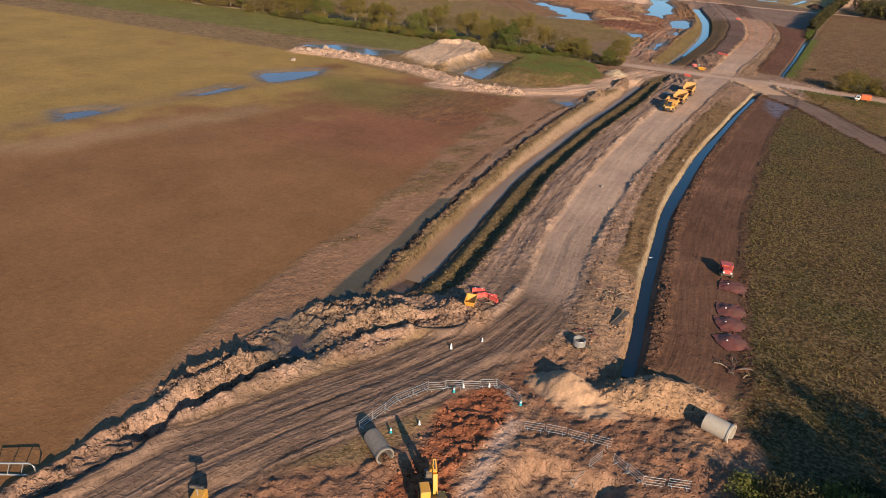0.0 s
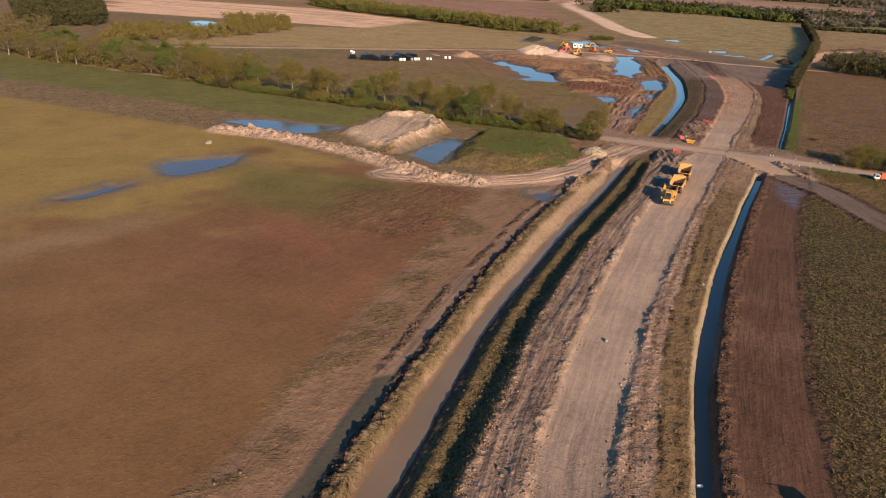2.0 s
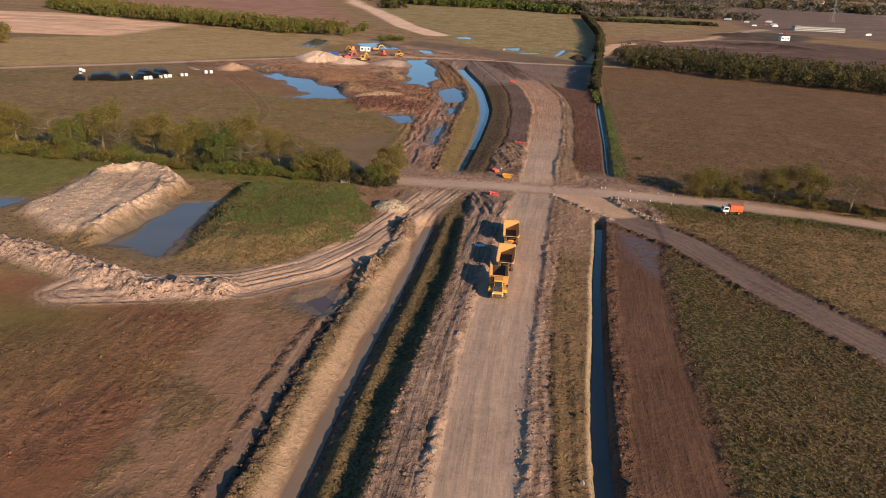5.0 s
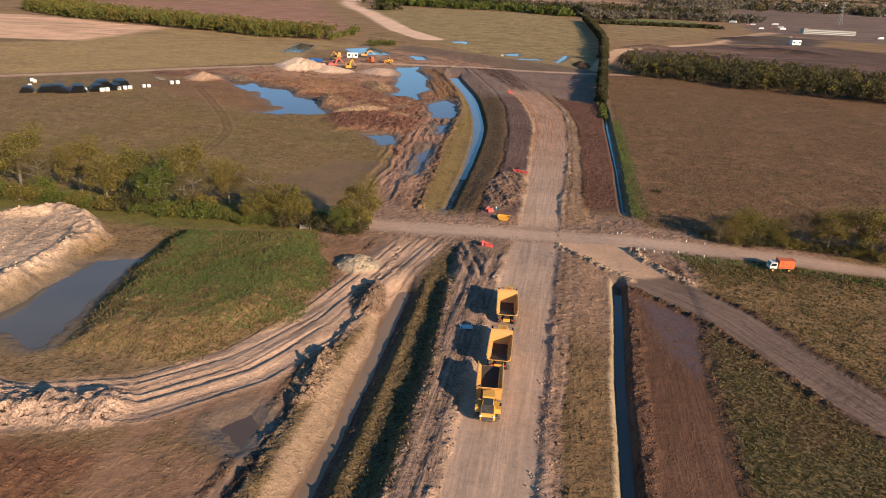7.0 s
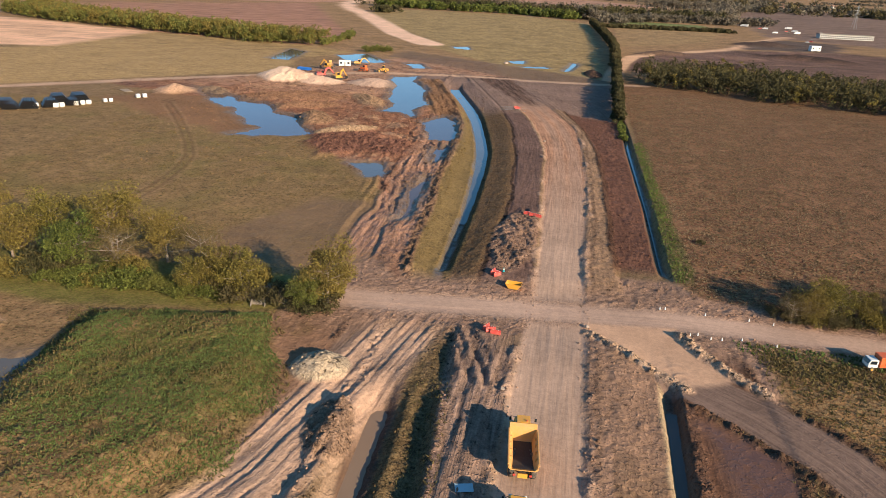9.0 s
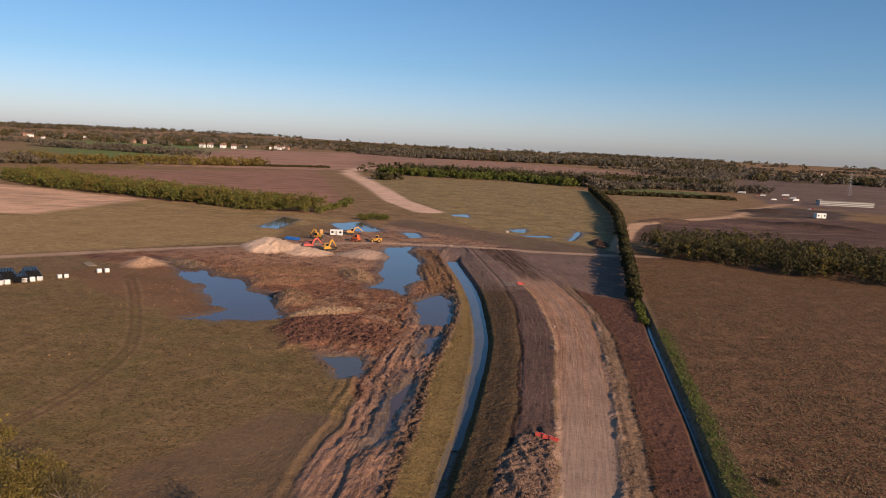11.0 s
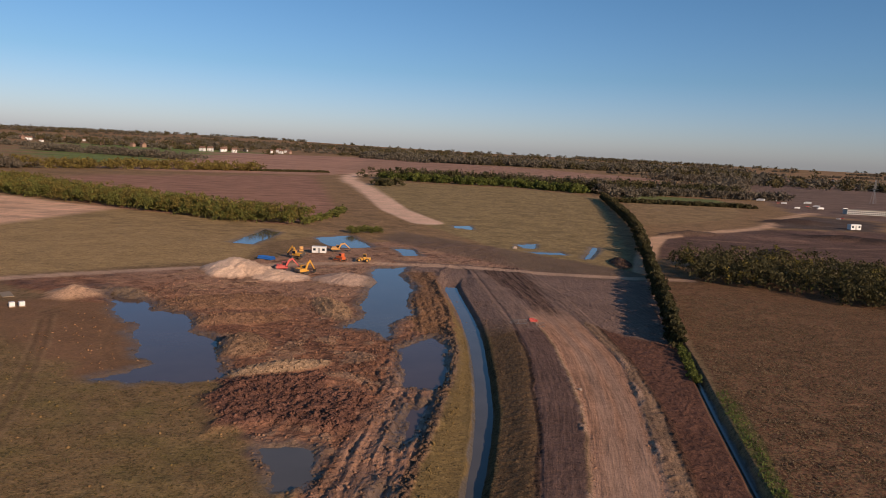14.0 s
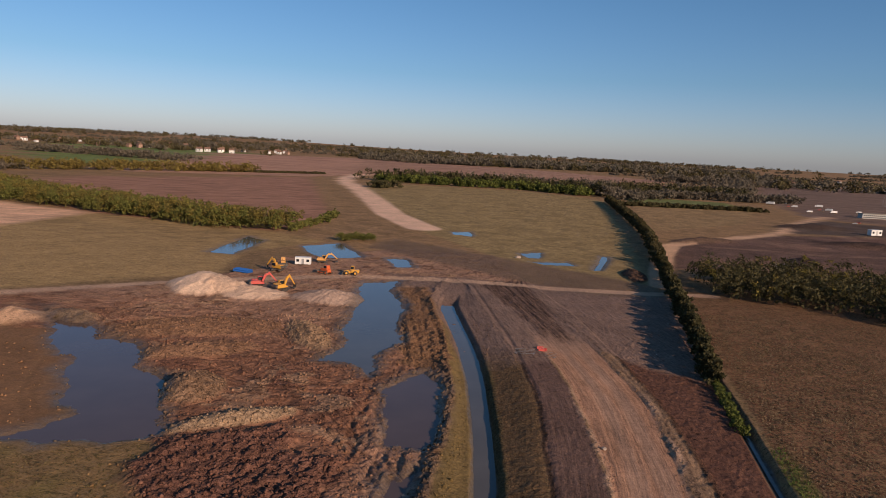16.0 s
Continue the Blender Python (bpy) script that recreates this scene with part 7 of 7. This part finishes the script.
pal = move(pallet_load(WHITE, "pale wrapped pallet load of materials"), -207.5, 412.0, 30, size=1.5)
pal["group"] = "pallet loads"
for x, y, s in ((-201.5, 414.5, 1.7), (-200.3, 416.0, 1.7), (-197.5, 420.5, 1.7), (-196.2, 422.3, 1.7), (-194.8, 424, 1.6), (-192, 430, 1.4), (-190.5, 431.5, 1.4), (-241, 426.5, 1.5), (-238, 424, 1.4),
                (-186, 443, 1.6), (-184, 444.5, 1.6), (-233, 414, 1.4)):
    again(pal, x, y, r.uniform(0, 60), size=s * 0.85)


def timber_mat():
    top = tagged(new("timber_mat"), "pale weathered timber bog mat lying on the mud", "timber")
    p0 = None
    for i in range(6):
        if p0 is None:
            p = part("plank", box(-0.18, 0.18, -3, 3, 0, 0.16, 0.015), TIMBER, top)
            p0 = p.data
        else:
            p = new("plank", p0)
            p.parent = top
        p.location = (-1.0 + i * 0.4, 0, 0)
    return top


mat_ = move(timber_mat(), -198.5, 456, 48, 0.05, 1.3)
again(mat_, -15.4, 165, 75, 0.05, 0.4)["label"] = "single pale timber bundle lying on the verge"


# ---- things at the south junction and the crossing ----
def concrete_pipe(r_out, length, label, x, y, turn, mat=CONCRETE):
    top = tagged(new("concrete_pipe"), label, "pipe")
    b = part("barrel", ring_pipe(r_out, r_out * 0.84, length), mat, top, smooth=False)
    b.location = (0, 0, r_out - 0.05)
    s = part("socket", ring_pipe(r_out * 1.07, r_out * 0.9, 0.3), mat, top)
    s.location = (0, length / 2, r_out - 0.05)
    return move(top, x, y, turn)


concrete_pipe(1.05, 3.0, "large pale concrete drain pipe lying on the soil", 2.3, 70.5, -108)
concrete_pipe(0.95, 3.4, "dark concrete drain pipe with a pale rim in the trench", -29.2, 49.0, -125, plain("dark_concrete", (0.17, 0.15, 0.13), 0.8, vary=0.3, dirt=DUST, amount=0.4))


def cone(mat, label):
    top = tagged(new("traffic_cone"), label, "cone", "traffic cones")
    part("foot", box(-0.25, 0.25, -0.25, 0.25, 0, 0.06, 0.015), RUBBER, top)
    bm = drum((0, 0, 0.45), 0.19, 0.8, "Z", 16, r2=0.04)
    body = part("body", bm, mat, top)
    part("sleeve", drum((0, 0, 0.55), 0.145, 0.2, "Z", 16, r2=0.105), WHITE, body)
    return top


teal = move(cone(TEAL, "teal traffic cone standing at the trench"), -26.7, 62.2, 0, size=0.9)
for x, y in ((-18.9, 64.0), (-30.9, 50.6), (-29.6, 52.3)):
    again(teal, x, y, 20, size=0.9)
again(teal, -33.3, 299.6, 40, size=1.1)
wcone = move(cone(WHITE, "pale traffic cone beside the track"), -31.1, 70.4, 0, size=1.0)
for x, y in ((-28.2, 74), (-23.4, 65.2), (-26.1, 63.6), (-27.5, 55), (-6.0, 290.8), (-5.1, 290.9), (1.5, 290.2), (5.4, 282.0), (8.5, 289.6), (2.2, 281.5), (0.4, 281.2), (-1.4, 282.2), (-2.6, 282.0), (10.4, 281.0), (12.3, 289.0)):
    again(wcone, x, y, r.uniform(0, 90), size=0.75 if y < 100 else 0.65)


def barrier_panel(mat):
    """A crowd barrier: a tube frame with rails on two feet."""
    top = tagged(new("barrier_panel"), "galvanised site barrier panel with thin rails", "fence", "site barrier panels")
    f = part("frame", rod([(-1.1, 0, 0.12), (-1.1, 0, 1.1), (1.1, 0, 1.1), (1.1, 0, 0.12), (-1.1, 0, 0.12)], 0.03, 6), mat, top)
    for z in (0.45, 0.78):
        part("rail", rod([(-1.1, 0, z), (1.1, 0, z)], 0.02, 6), mat, f)
    for x in (-0.75, 0.75):
        part("foot", box(x - 0.04, x + 0.04, -0.35, 0.35, 0, 0.1, 0.01), mat, top)
    return top


panel = move(barrier_panel(GALV), -32.6, 52.0, 80)


def panel_run(line):
    for (ax, ay), (bx, by) in zip(line, line[1:]):
        L = math.hypot(bx - ax, by - ay)
        n = max(1, round(L / 2.3))
        for i in range(n):
            u = (i + 0.5) / n
            again(panel, ax + (bx - ax) * u, ay + (by - ay) * u, math.degrees(math.atan2(by - ay, bx - ax)) + r.uniform(-4, 4))


panel_run([(-32.4, 53.2), (-31.6, 57), (-29.5, 61), (-26.2, 63.5), (-22.6, 65.8), (-19.2, 64.6)])
panel_run([(-17.2, 60.6), (-12.5, 61.6), (-7.5, 62.2)])
panel_run([(-6.8, 60.5), (-3.6, 58.8), (1.2, 60.2)])
panel_run([(-8, 60.5), (-10.2, 55.5)])
panel_run([(2.5, 56.5), (7.2, 57.5)])


for x, y, turn in ((-41.5, 470.5, 5), (-39.0, 470.8, 8), (-33.6, 470.0, -12)):
    again(panel, x, y, turn, size=1.2)


def water_barrier():
    top = tagged(new("plastic_barrier"), "red plastic water-filled road barrier", "barrier", "red plastic barriers")
    part("body", prism([(-0.28, 0), (0.28, 0), (0.24, 0.3), (0.12, 0.45), (0.12, 0.85), (-0.12, 0.85), (-0.12, 0.45), (-0.24, 0.3)], -0.95, 0.95, 0.03), RED, top)
    for x in (-0.5, 0.5):
        part("cap", drum((x, 0, 0.87), 0.07, 0.06, "Z", 10), WHITE, top)
    return top


rb = move(water_barrier(), -33.4, 84.2, 20)
for x, y, t in ((-32.6, 83.4, 50), (-31.2, 84.0, 10), (-30.6, 83.3, -20), (-35.0, 277.0, 60), (-34.2, 275.6, 20), (-33.4, 275.0, -10), (-34.6, 276.2, 5), (-35.2, 299.0, 70), (-34.4, 297.8, 40), (-34.9, 298.4, 20),
                (-29.5, 334.6, -15), (-28.2, 334.0, -10), (-27.0, 333.4, -20), (-36.4, 476.4, 10), (-35.4, 475.6, -20), (-36.0, 474.6, 5)):
    again(rb, x, y, t, size=0.85)


def skip(label):
    """An open yellow tub with sloping ends."""
    top = tagged(new("site_skip"), label, "skip")
    bm = bmesh.new()
    prof = [(-1.5, 1.1, 0.85), (-0.9, 0.15, 0.7), (0.9, 0.15, 0.7), (1.5, 1.1, 0.85)]
    out = [[bm.verts.new((s * w, y, z)) for s in (-1, 1)] for y, z, w in prof]
    inn = [[bm.verts.new((s * (w - 0.06), y * 0.96, z + (0.0 if z > 1 else 0.07))) for s in (-1, 1)] for y, z, w in prof]
    for i in range(3):
        bm.faces.new((out[i][0], out[i][1], out[i + 1][1], out[i + 1][0]))
        bm.faces.new((inn[i][0], inn[i + 1][0], inn[i + 1][1], inn[i][1]))
    for s in (0, 1):
        bm.faces.new([out[i][s] for i in range(4)])
        bm.faces.new([inn[i][s] for i in range(4)][::-1])
        bm.faces.new((out[0][s], inn[0][s], inn[3][s], out[3][s]))
    part("tub", bm, YELLOW, top)
    part("rim_bar", rod([(-0.88, -1.5, 1.1), (0.88, -1.5, 1.1), (0.88, 1.5, 1.1), (-0.88, 1.5, 1.1), (-0.88, -1.5, 1.1)], 0.05, 6), YELLOW, top)
    for s in (-1, 1):
        part("skid", box(s * 0.5 - 0.07, s * 0.5 + 0.07, -0.9, 0.9, 0.0, 0.16, 0.02), STEEL, top)
    return top


sk = move(skip("yellow open site skip at the channel end"), -32.4, 79.0, 15, size=0.85)
again(sk, -31.2, 293.6, 80, size=0.95)["label"] = "yellow open site skip at the crossing"


def tank():
    top = tagged(new("water_tank"), "small grey round tank standing on a dark frame", "tank")
    part("tank_wall", ring_pipe(0.85, 0.78, 0.9), GALV, top).matrix_basis = Matrix.Translation((0, 0, 0.75)) @ Matrix.Rotation(math.pi / 2, 4, "X")
    part("tank_floor", drum((0, 0, 0.5), 0.8, 0.3, "Z", 20), STEEL, top)
    part("frame", box(-1.6, 1.6, -0.12, 0.12, 0.1, 0.32, 0.02, box(-0.12, 0.12, -1.0, 1.0, 0.1, 0.32, 0.02)), STEEL, top)
    return top


move(tank(), -16.4, 79.0, 5)


def steel_plate():
    top = tagged(new("trench_sheet"), "dark blue steel trench sheet lying propped on timber", "steel sheet")
    part("sheet", prism([(-1.9, 0.15), (1.9, 0.55), (1.9, 0.65), (-1.9, 0.25)], -0.35, 0.35, 0.01), STEEL, top)
    part("bearer", box(-0.5, 0.5, 1.2, 1.4, 0, 0.5, 0.02), TIMBER, top)
    part("flange", prism([(-1.9, 0.25), (1.9, 0.65), (1.9, 0.85), (-1.9, 0.45)], -0.35, -0.28, 0.01), STEEL, top)
    return top


move(steel_plate(), -13.3, 89.2, -14, size=1.1)


def loose_panel():
    """A board with a turned-up rim, lying flat."""
    top = tagged(new("loose_panel"), "pale blue plastic panel lying on the churned clay", "panel")
    part("board", box(-0.75, 0.75, -0.5, 0.5, 0.0, 0.05, 0.012), PALEBLUE, top)
    for x in (-0.72, 0.72):
        part("rim", box(x - 0.04, x + 0.04, -0.5, 0.5, 0.05, 0.11, 0.01), PALEBLUE, top)
    return top


PALEBLUE = plain("pale_blue_plastic", (0.35, 0.47, 0.52), 0.5, vary=0.15, dirt=DUST, amount=0.3)
move(loose_panel(), -34.7, 238.9, 12, 0.15, 1.3)


def ditch_float():
    top = tagged(new("ditch_float"), "small white plastic drum floating in the narrow ditch", "float")
    part("drum", drum((0, 0, 0.18), 0.22, 0.7, "X", 14, bevel=0.04), WHITE, top)
    part("cap", drum((0.37, 0, 0.18), 0.08, 0.08, "X", 10), STEEL, top)
    return top


fl = ditch_float()
fl.matrix_basis = Matrix.Translation((-14.0, 115.2, -1.32)) @ Matrix.Rotation(0.5, 4, "Z")


def red_sheet(seed, label):
    """A heavy sheet draped over a low heap, with a pale weight on it."""
    rr = np.random.default_rng(seed)
    top = tagged(new("ground_sheet"), label, "sheet", "red ground sheets")
    bm = bmesh.new()
    n = 12
    grid = [[bm.verts.new(((i / n - 0.5) * 3.6 * (1 - 0.25 * abs(j / n - 0.5)), (j / n - 0.5) * 3.4,
                           0.08 + 0.32 * max(0.0, 1 - ((i / n - 0.5) ** 2 + (j / n - 0.5) ** 2) * 4.2) + 0.05 * rr.normal())) for i in range(n + 1)] for j in range(n + 1)]
    for j in range(n):
        for i in range(n):
            bm.faces.new((grid[j][i], grid[j][i + 1], grid[j + 1][i + 1], grid[j + 1][i]))
    part("sheet", bm, REDSHEET, top, smooth=True)
    part("weight", box(-0.75, -0.55, -0.1, 0.08, 0.26, 0.42, 0.03), WHITE, top)
    return top


for k, (x, y) in enumerate(((0.0, 109.2), (0.6, 101.0), (1.0, 96.8), (1.7, 91.8))):
    move(red_sheet(k, "dark red sheet draped over spoil at the field edge"), x, y, 12 * k, 0.05, 1.2)


def mini_dumper():
    top = tagged(new("site_dumper"), "small red site dumper with pale lamps at the field edge", "dumper")
    for x in (-0.7, 0.7):
        for y in (-0.8, 0.8):
            wheel_at(top, x, y, 0.42, 0.35)
    part("chassis", box(-0.5, 0.5, -1.3, 1.2, 0.4, 0.8, 0.05), STEEL, top)
    part("engine_cover", prism([(-1.45, 0.75), (-0.3, 0.75), (-0.35, 1.35), (-1.35, 1.3)], -0.6, 0.6, 0.06), RED, top)
    part("hopper", prism([(0.0, 0.8), (1.1, 0.75), (1.5, 1.45), (-0.15, 1.5)], -0.85, 0.85, 0.05), RED, top)
    part("roll_bar", rod([(-0.55, -0.4, 0.8), (-0.55, -0.4, 2.2), (0.55, -0.4, 2.2), (0.55, -0.4, 0.8)], 0.05), STEEL, top)
    part("seat", box(-0.28, 0.28, -0.45, 0.0, 0.9, 1.3, 0.05), RUBBER, top)
    for s in (-1, 1):
        part("lamp", box(s * 0.5 - 0.13, s * 0.5 + 0.13, -1.52, -1.42, 0.85, 1.1, 0.02), WHITE, top)
    return top


move(mini_dumper(), -1.6, 113.4, 10, size=1.15)


def scrap_heap(label):
    """Loose bent bars and offcuts."""
    top = tagged(new("scrap_heap"), label, "scrap")
    for k in range(22):
        a, l = r.uniform(0, 3.14), r.uniform(0.6, 2.2)
        x, y = r.uniform(-1.6, 1.6), r.uniform(-2.2, 2.2)
        part("bar", rod([(x, y, r.uniform(0.02, 0.2)), (x + math.cos(a) * l * 0.5, y + math.sin(a) * l * 0.5, r.uniform(0.15, 0.5)), (x + math.cos(a) * l, y + math.sin(a) * l, r.uniform(0.05, 0.35))], r.uniform(0.03, 0.08), 5),
             r.choice((STEEL, STEEL, TIMBER, REDSHEET)), top)
    return top


move(scrap_heap("tangle of dark bars and red offcuts at the strip edge"), 2.6, 85.5, 0)
move(scrap_heap("scrap timber and steel beside the haul road"), -16.2, 95.0, 20, size=0.9)
move(scrap_heap("scrap bars lying near the white tank"), -16.0, 83.0, 70, size=0.8)
move(scrap_heap("scrap around the yellow skip"), -31.0, 83.2, 40, size=0.8)


def steel_frame():
    top = tagged(new("steel_gate"), "grey steel gate frame leaning at the field corner", "gate")
    f = part("frame", rod([(-2, 0, 0.1), (-2, 0, 1.5), (1.6, 0, 1.6), (2, 0, 1.2), (2, 0, 0.1), (-2, 0, 0.1)], 0.09, 8), GALV, top)
    for x in (-0.8, 0.5):
        part("bar", rod([(x, 0, 0.1), (x + 0.5, 0, 1.5)], 0.05, 6), GALV, f)
    return top


move(steel_frame(), -58.0, 28.6, 28)


def lighting_tower():
    top = tagged(new("lighting_tower"), "orange mobile lighting tower at the road edge", "lighting tower")
    part("housing", box(-0.6, 0.6, -0.9, 0.9, 0.45, 1.5, 0.08), YELLOW, top)
    part("mast", rod([(0, 0, 1.5), (0, 0, 2.4)], 0.07), GALV, top)
    part("lamp_head", box(-0.7, 0.7, -0.12, 0.12, 2.3, 2.6, 0.03), STEEL, top)
    for s in (-1, 1):
        wheel_at(top, s * 0.7, 0, 0.35, 0.22)
    part("drawbar", rod([(0, 0.9, 0.5), (0, 1.7, 0.45)], 0.05), STEEL, top)
    return top


move(lighting_tower(), -40.0, 34.4, 20)


GREYWALL = plain("stained_concrete", (0.26, 0.22, 0.18), 0.85, vary=0.4, dirt=(0.12, 0.09, 0.06), amount=0.8)


def culvert_head():
    top = tagged(new("culvert_headwall"), "grey concrete culvert headwall under the boundary trees", "culvert")
    part("wall", box(-1.9, 1.9, -0.25, 0.25, 0, 1.5, 0.04), GREYWALL, top)
    for s in (-1, 1):
        part("wing", prism([(-1.6, 0), (0, 0), (0, 1.4), (-1.4, 0.5)], s * 1.75, s * 2.0, 0.02), GREYWALL, top)
    part("pipe_mouth", ring_pipe(0.55, 0.47, 0.8, 18), STEEL, top).location = (0, -0.1, 0.65)
    return top


CLAYSTONE = plain("claystone", (0.4, 0.31, 0.24), 0.9, vary=0.4, scale=4, dirt=(0.2, 0.14, 0.1), amount=0.7, bump=0.06)
move(culvert_head(), -72.6, 278.0, 10, size=0.6)
for x, y, s in ((-24.9, 415.5, 0.5), (-163, 218, 1.3), (-157.4, 221, 1.2), (-159.4, 204, 1.1), (-18.0, 171.5, 0.35), (-35.0, 173.0, 0.5), (-29.8, 140.5, 0.35), (-19.0, 281.5, 0.5), (-31.5, 259.0, 0.35), (-48.0, 640, 1.6)):
    bmr = bmesh.new()
    bmesh.ops.create_icosphere(bmr, subdivisions=2, radius=0.9)
    for v in bmr.verts:
        v.co *= 1 + 0.6 * noise.noise(v.co * 1.3 + Vector((x, y, 0)))
        v.co.z *= 0.7
    st = part("boulder", bmr, CLAYSTONE, None)
    tagged(st, "pale rough boulder lying on the earth", "boulder", "boulders")
    move(st, x, y, r.uniform(0, 360), 0.2, s)


def parked_car(paint, label, x, y, turn):
    top = tagged(new("car"), label, "car", "parked cars")
    body = part("body", prism([(-2.1, 0.35), (2.1, 0.35), (2.15, 0.75), (1.1, 0.95), (-2.1, 1.0)], -0.85, 0.85, 0.06), paint, top)
    cab = part("cabin", prism([(-2.0, 0.95), (1.1, 0.93), (0.4, 1.45), (-1.6, 1.5)], -0.75, 0.75, 0.06), paint, top)
    part("side_glass", prism([(-1.75, 1.02), (0.85, 1.0), (0.35, 1.38), (-1.55, 1.4)], -0.77, 0.77, 0.0), GLASS, cab)
    for wx in (-0.78, 0.78):
        for wy in (-1.3, 1.35):
            wheel_at(top, wx, wy, 0.32, 0.22)
    return move(top, x, y, turn)


parked_car(WHITE, "white van-like car parked by the far trees", -352, 310, 40)
parked_car(STEEL, "dark car parked on the far track", -335, 352, 60)
parked_car(WHITE, "pale car parked on the far track", -329, 360, 55)
parked_car(RED, "red car parked near the west wood", -346, 337, 30)

for n, (x, y, turn) in enumerate(((274, 1294, 20), (285, 1303, 24), (297, 1314, 30), (302, 1206, 100), (306, 1174, 95), (298, 1188, 98), (262, 1010, 60), (270, 1022, 62), (312, 1120, 10), (322, 1122, 8), (332, 1124, 12), (280, 1250, 100))):
    parked_car((WHITE, STEEL, WHITE, RED)[n % 4], ("white car parked on the far works road", "dark car parked on the far works road", "white van parked on the far works road", "red car parked on the far works road")[n % 4], x, y, turn)

# ---- far things ----
def house(label, wall, w=9.0, d=7.0, h=5.2):
    top = tagged(new("house"), label, "house", "far houses")
    b = part("wall", box(-w / 2, w / 2, -d / 2, d / 2, -1, h, 0.0), wall, top)
    part("roof", prism([(-d / 2 - 0.4, h - 0.1), (d / 2 + 0.4, h - 0.1), (0, h + 3.0)], -w / 2 - 0.3, w / 2 + 0.3, 0.0), ROOFTILE, top)
    part("chimney", box(w * 0.3, w * 0.3 + 0.9, -0.4, 0.4, h + 1.5, h + 4.0, 0.0), BRICKWALL, top)
    for x in (-w * 0.28, w * 0.28):
        for z in (0.9, 3.3):
            part("window", box(x - 0.6, x + 0.6, -d / 2 - 0.05, -d / 2 + 0.05, z, z + 1.2, 0.0), GLASS, b)
    part("door", box(-0.5, 0.5, -d / 2 - 0.06, -d / 2 + 0.05, 0, 2.1, 0.0), STEEL, b)
    return top


h1 = move(house("white rendered house with a brown roof", WHITE), -1810, 2640, 10, size=1.6)
h2 = move(house("red brick house with a brown roof", BRICKWALL), -1780, 2660, 30, size=1.6)
for k in range(26):
    a = r.choice((h1, h2))
    y = r.uniform(2350, 2900)
    x = -y * r.uniform(0.34, 0.74)
    again(a, x, y, r.uniform(-40, 40), size=r.uniform(1.2, 1.9))
for x, y, a in ((-27, 1400, h1), (147, 1450, h2), (160, 1440, h1), (-926, 2600, h1), (-900, 2610, h2), (-960, 2590, h1), (120, 1500, h1), (700, 2500, h1), (820, 2600, h1), (950, 2800, h1), (1100, 2700, h1), (600, 2200, h1)):
    again(a, x, y, r.uniform(-40, 40), size=1.5)


def warehouse():
    top = tagged(new("warehouse"), "long white modular building with rows of windows", "warehouse")
    part("wall", box(-60, 60, -8, 8, -2, 9, 0.0), plain("grey_cladding", (0.4, 0.38, 0.35), 0.6, vary=0.1), top)
    part("roof", box(-61, 61, -9, 9, 9, 10.2, 0.0), GREYWALL, top)
    w0 = None
    for z in (1.2, 5.0):
        for i in range(30):
            if w0 is None:
                w = part("window", box(-1.2, 1.2, -8.2, -7.9, 0, 2.2, 0.0), GLASS, top)
                w0 = w.data
            else:
                w = new("window", w0)
                w.parent = top
            w.location = (-57 + i * 3.95, 0, z)
    return top


move(warehouse(), 340, 1112, 8, size=0.55)


def lorry(label):
    top = tagged(new("lorry"), label, "lorry", "far lorries")
    part("box_body", box(-1.3, 1.3, -6, 2.2, 1.1, 4.0, 0.05), WHITE, top)
    cab = part("cab", prism([(2.5, 0.8), (4.6, 0.8), (4.6, 2.2), (4.2, 3.2), (2.5, 3.3)], -1.25, 1.25, 0.06), WHITE, top)
    part("windscreen", prism([(4.55, 2.1), (4.2, 3.05), (4.28, 3.08), (4.64, 2.15)], -1.1, 1.1, 0.0), GLASS, cab)
    part("frame", box(-0.6, 0.6, -5.8, 4.2, 0.7, 1.1, 0.0), STEEL, top)
    for x in (-1.0, 1.0):
        for y in (-4.8, -3.6, 3.4):
            wheel_at(top, x, y, 0.5, 0.35)
    return top


lo = move(lorry("white lorry on the distant road"), 265, 1276, 60)
for x, y, t, s in ((324, 1270, 70, 1.2), (300, 1160, 100, 1.0), (250, 1340, 65, 1.0), (284, 1240, 70, 0.9), (310, 1200, 60, 1.0), (236, 1380, 65, 0.9), (340, 1190, 100, 0.8), (270, 1150, 90, 0.8), (222, 1420, 60, 1.0), (380, 1060, 110, 1.0), (420, 1010, 110, 0.9)):
    again(lo, x, y, t, size=s * 0.75)


def pylon():
    top = tagged(new("pylon"), "grey lattice electricity pylon on the plain", "pylon")
    for sx in (-1, 1):
        for sy in (-1, 1):
            part("leg", rod([(sx * 3, sy * 3, 0), (sx * 1.1, sy * 1.1, 18), (sx * 0.5, sy * 0.5, 36)], 0.16, 5), GALV, top)
    for z, w in ((22, 7), (27, 6), (32, 5)):
        part("arm", rod([(-w, 0, z), (0, 0, z + 1), (w, 0, z)], 0.16, 5), GALV, top)
    for k in range(6):
        z = 3 * k
        w = 3 - 1.9 * z / 18
        part("brace", rod([(-w, -w, z), (w * 0.9, -w * 0.9, z + 3)], 0.1, 4), GALV, top)
    return top


py = move(pylon(), 460, 1390, 30)
again(py, 700, 1750, 30)
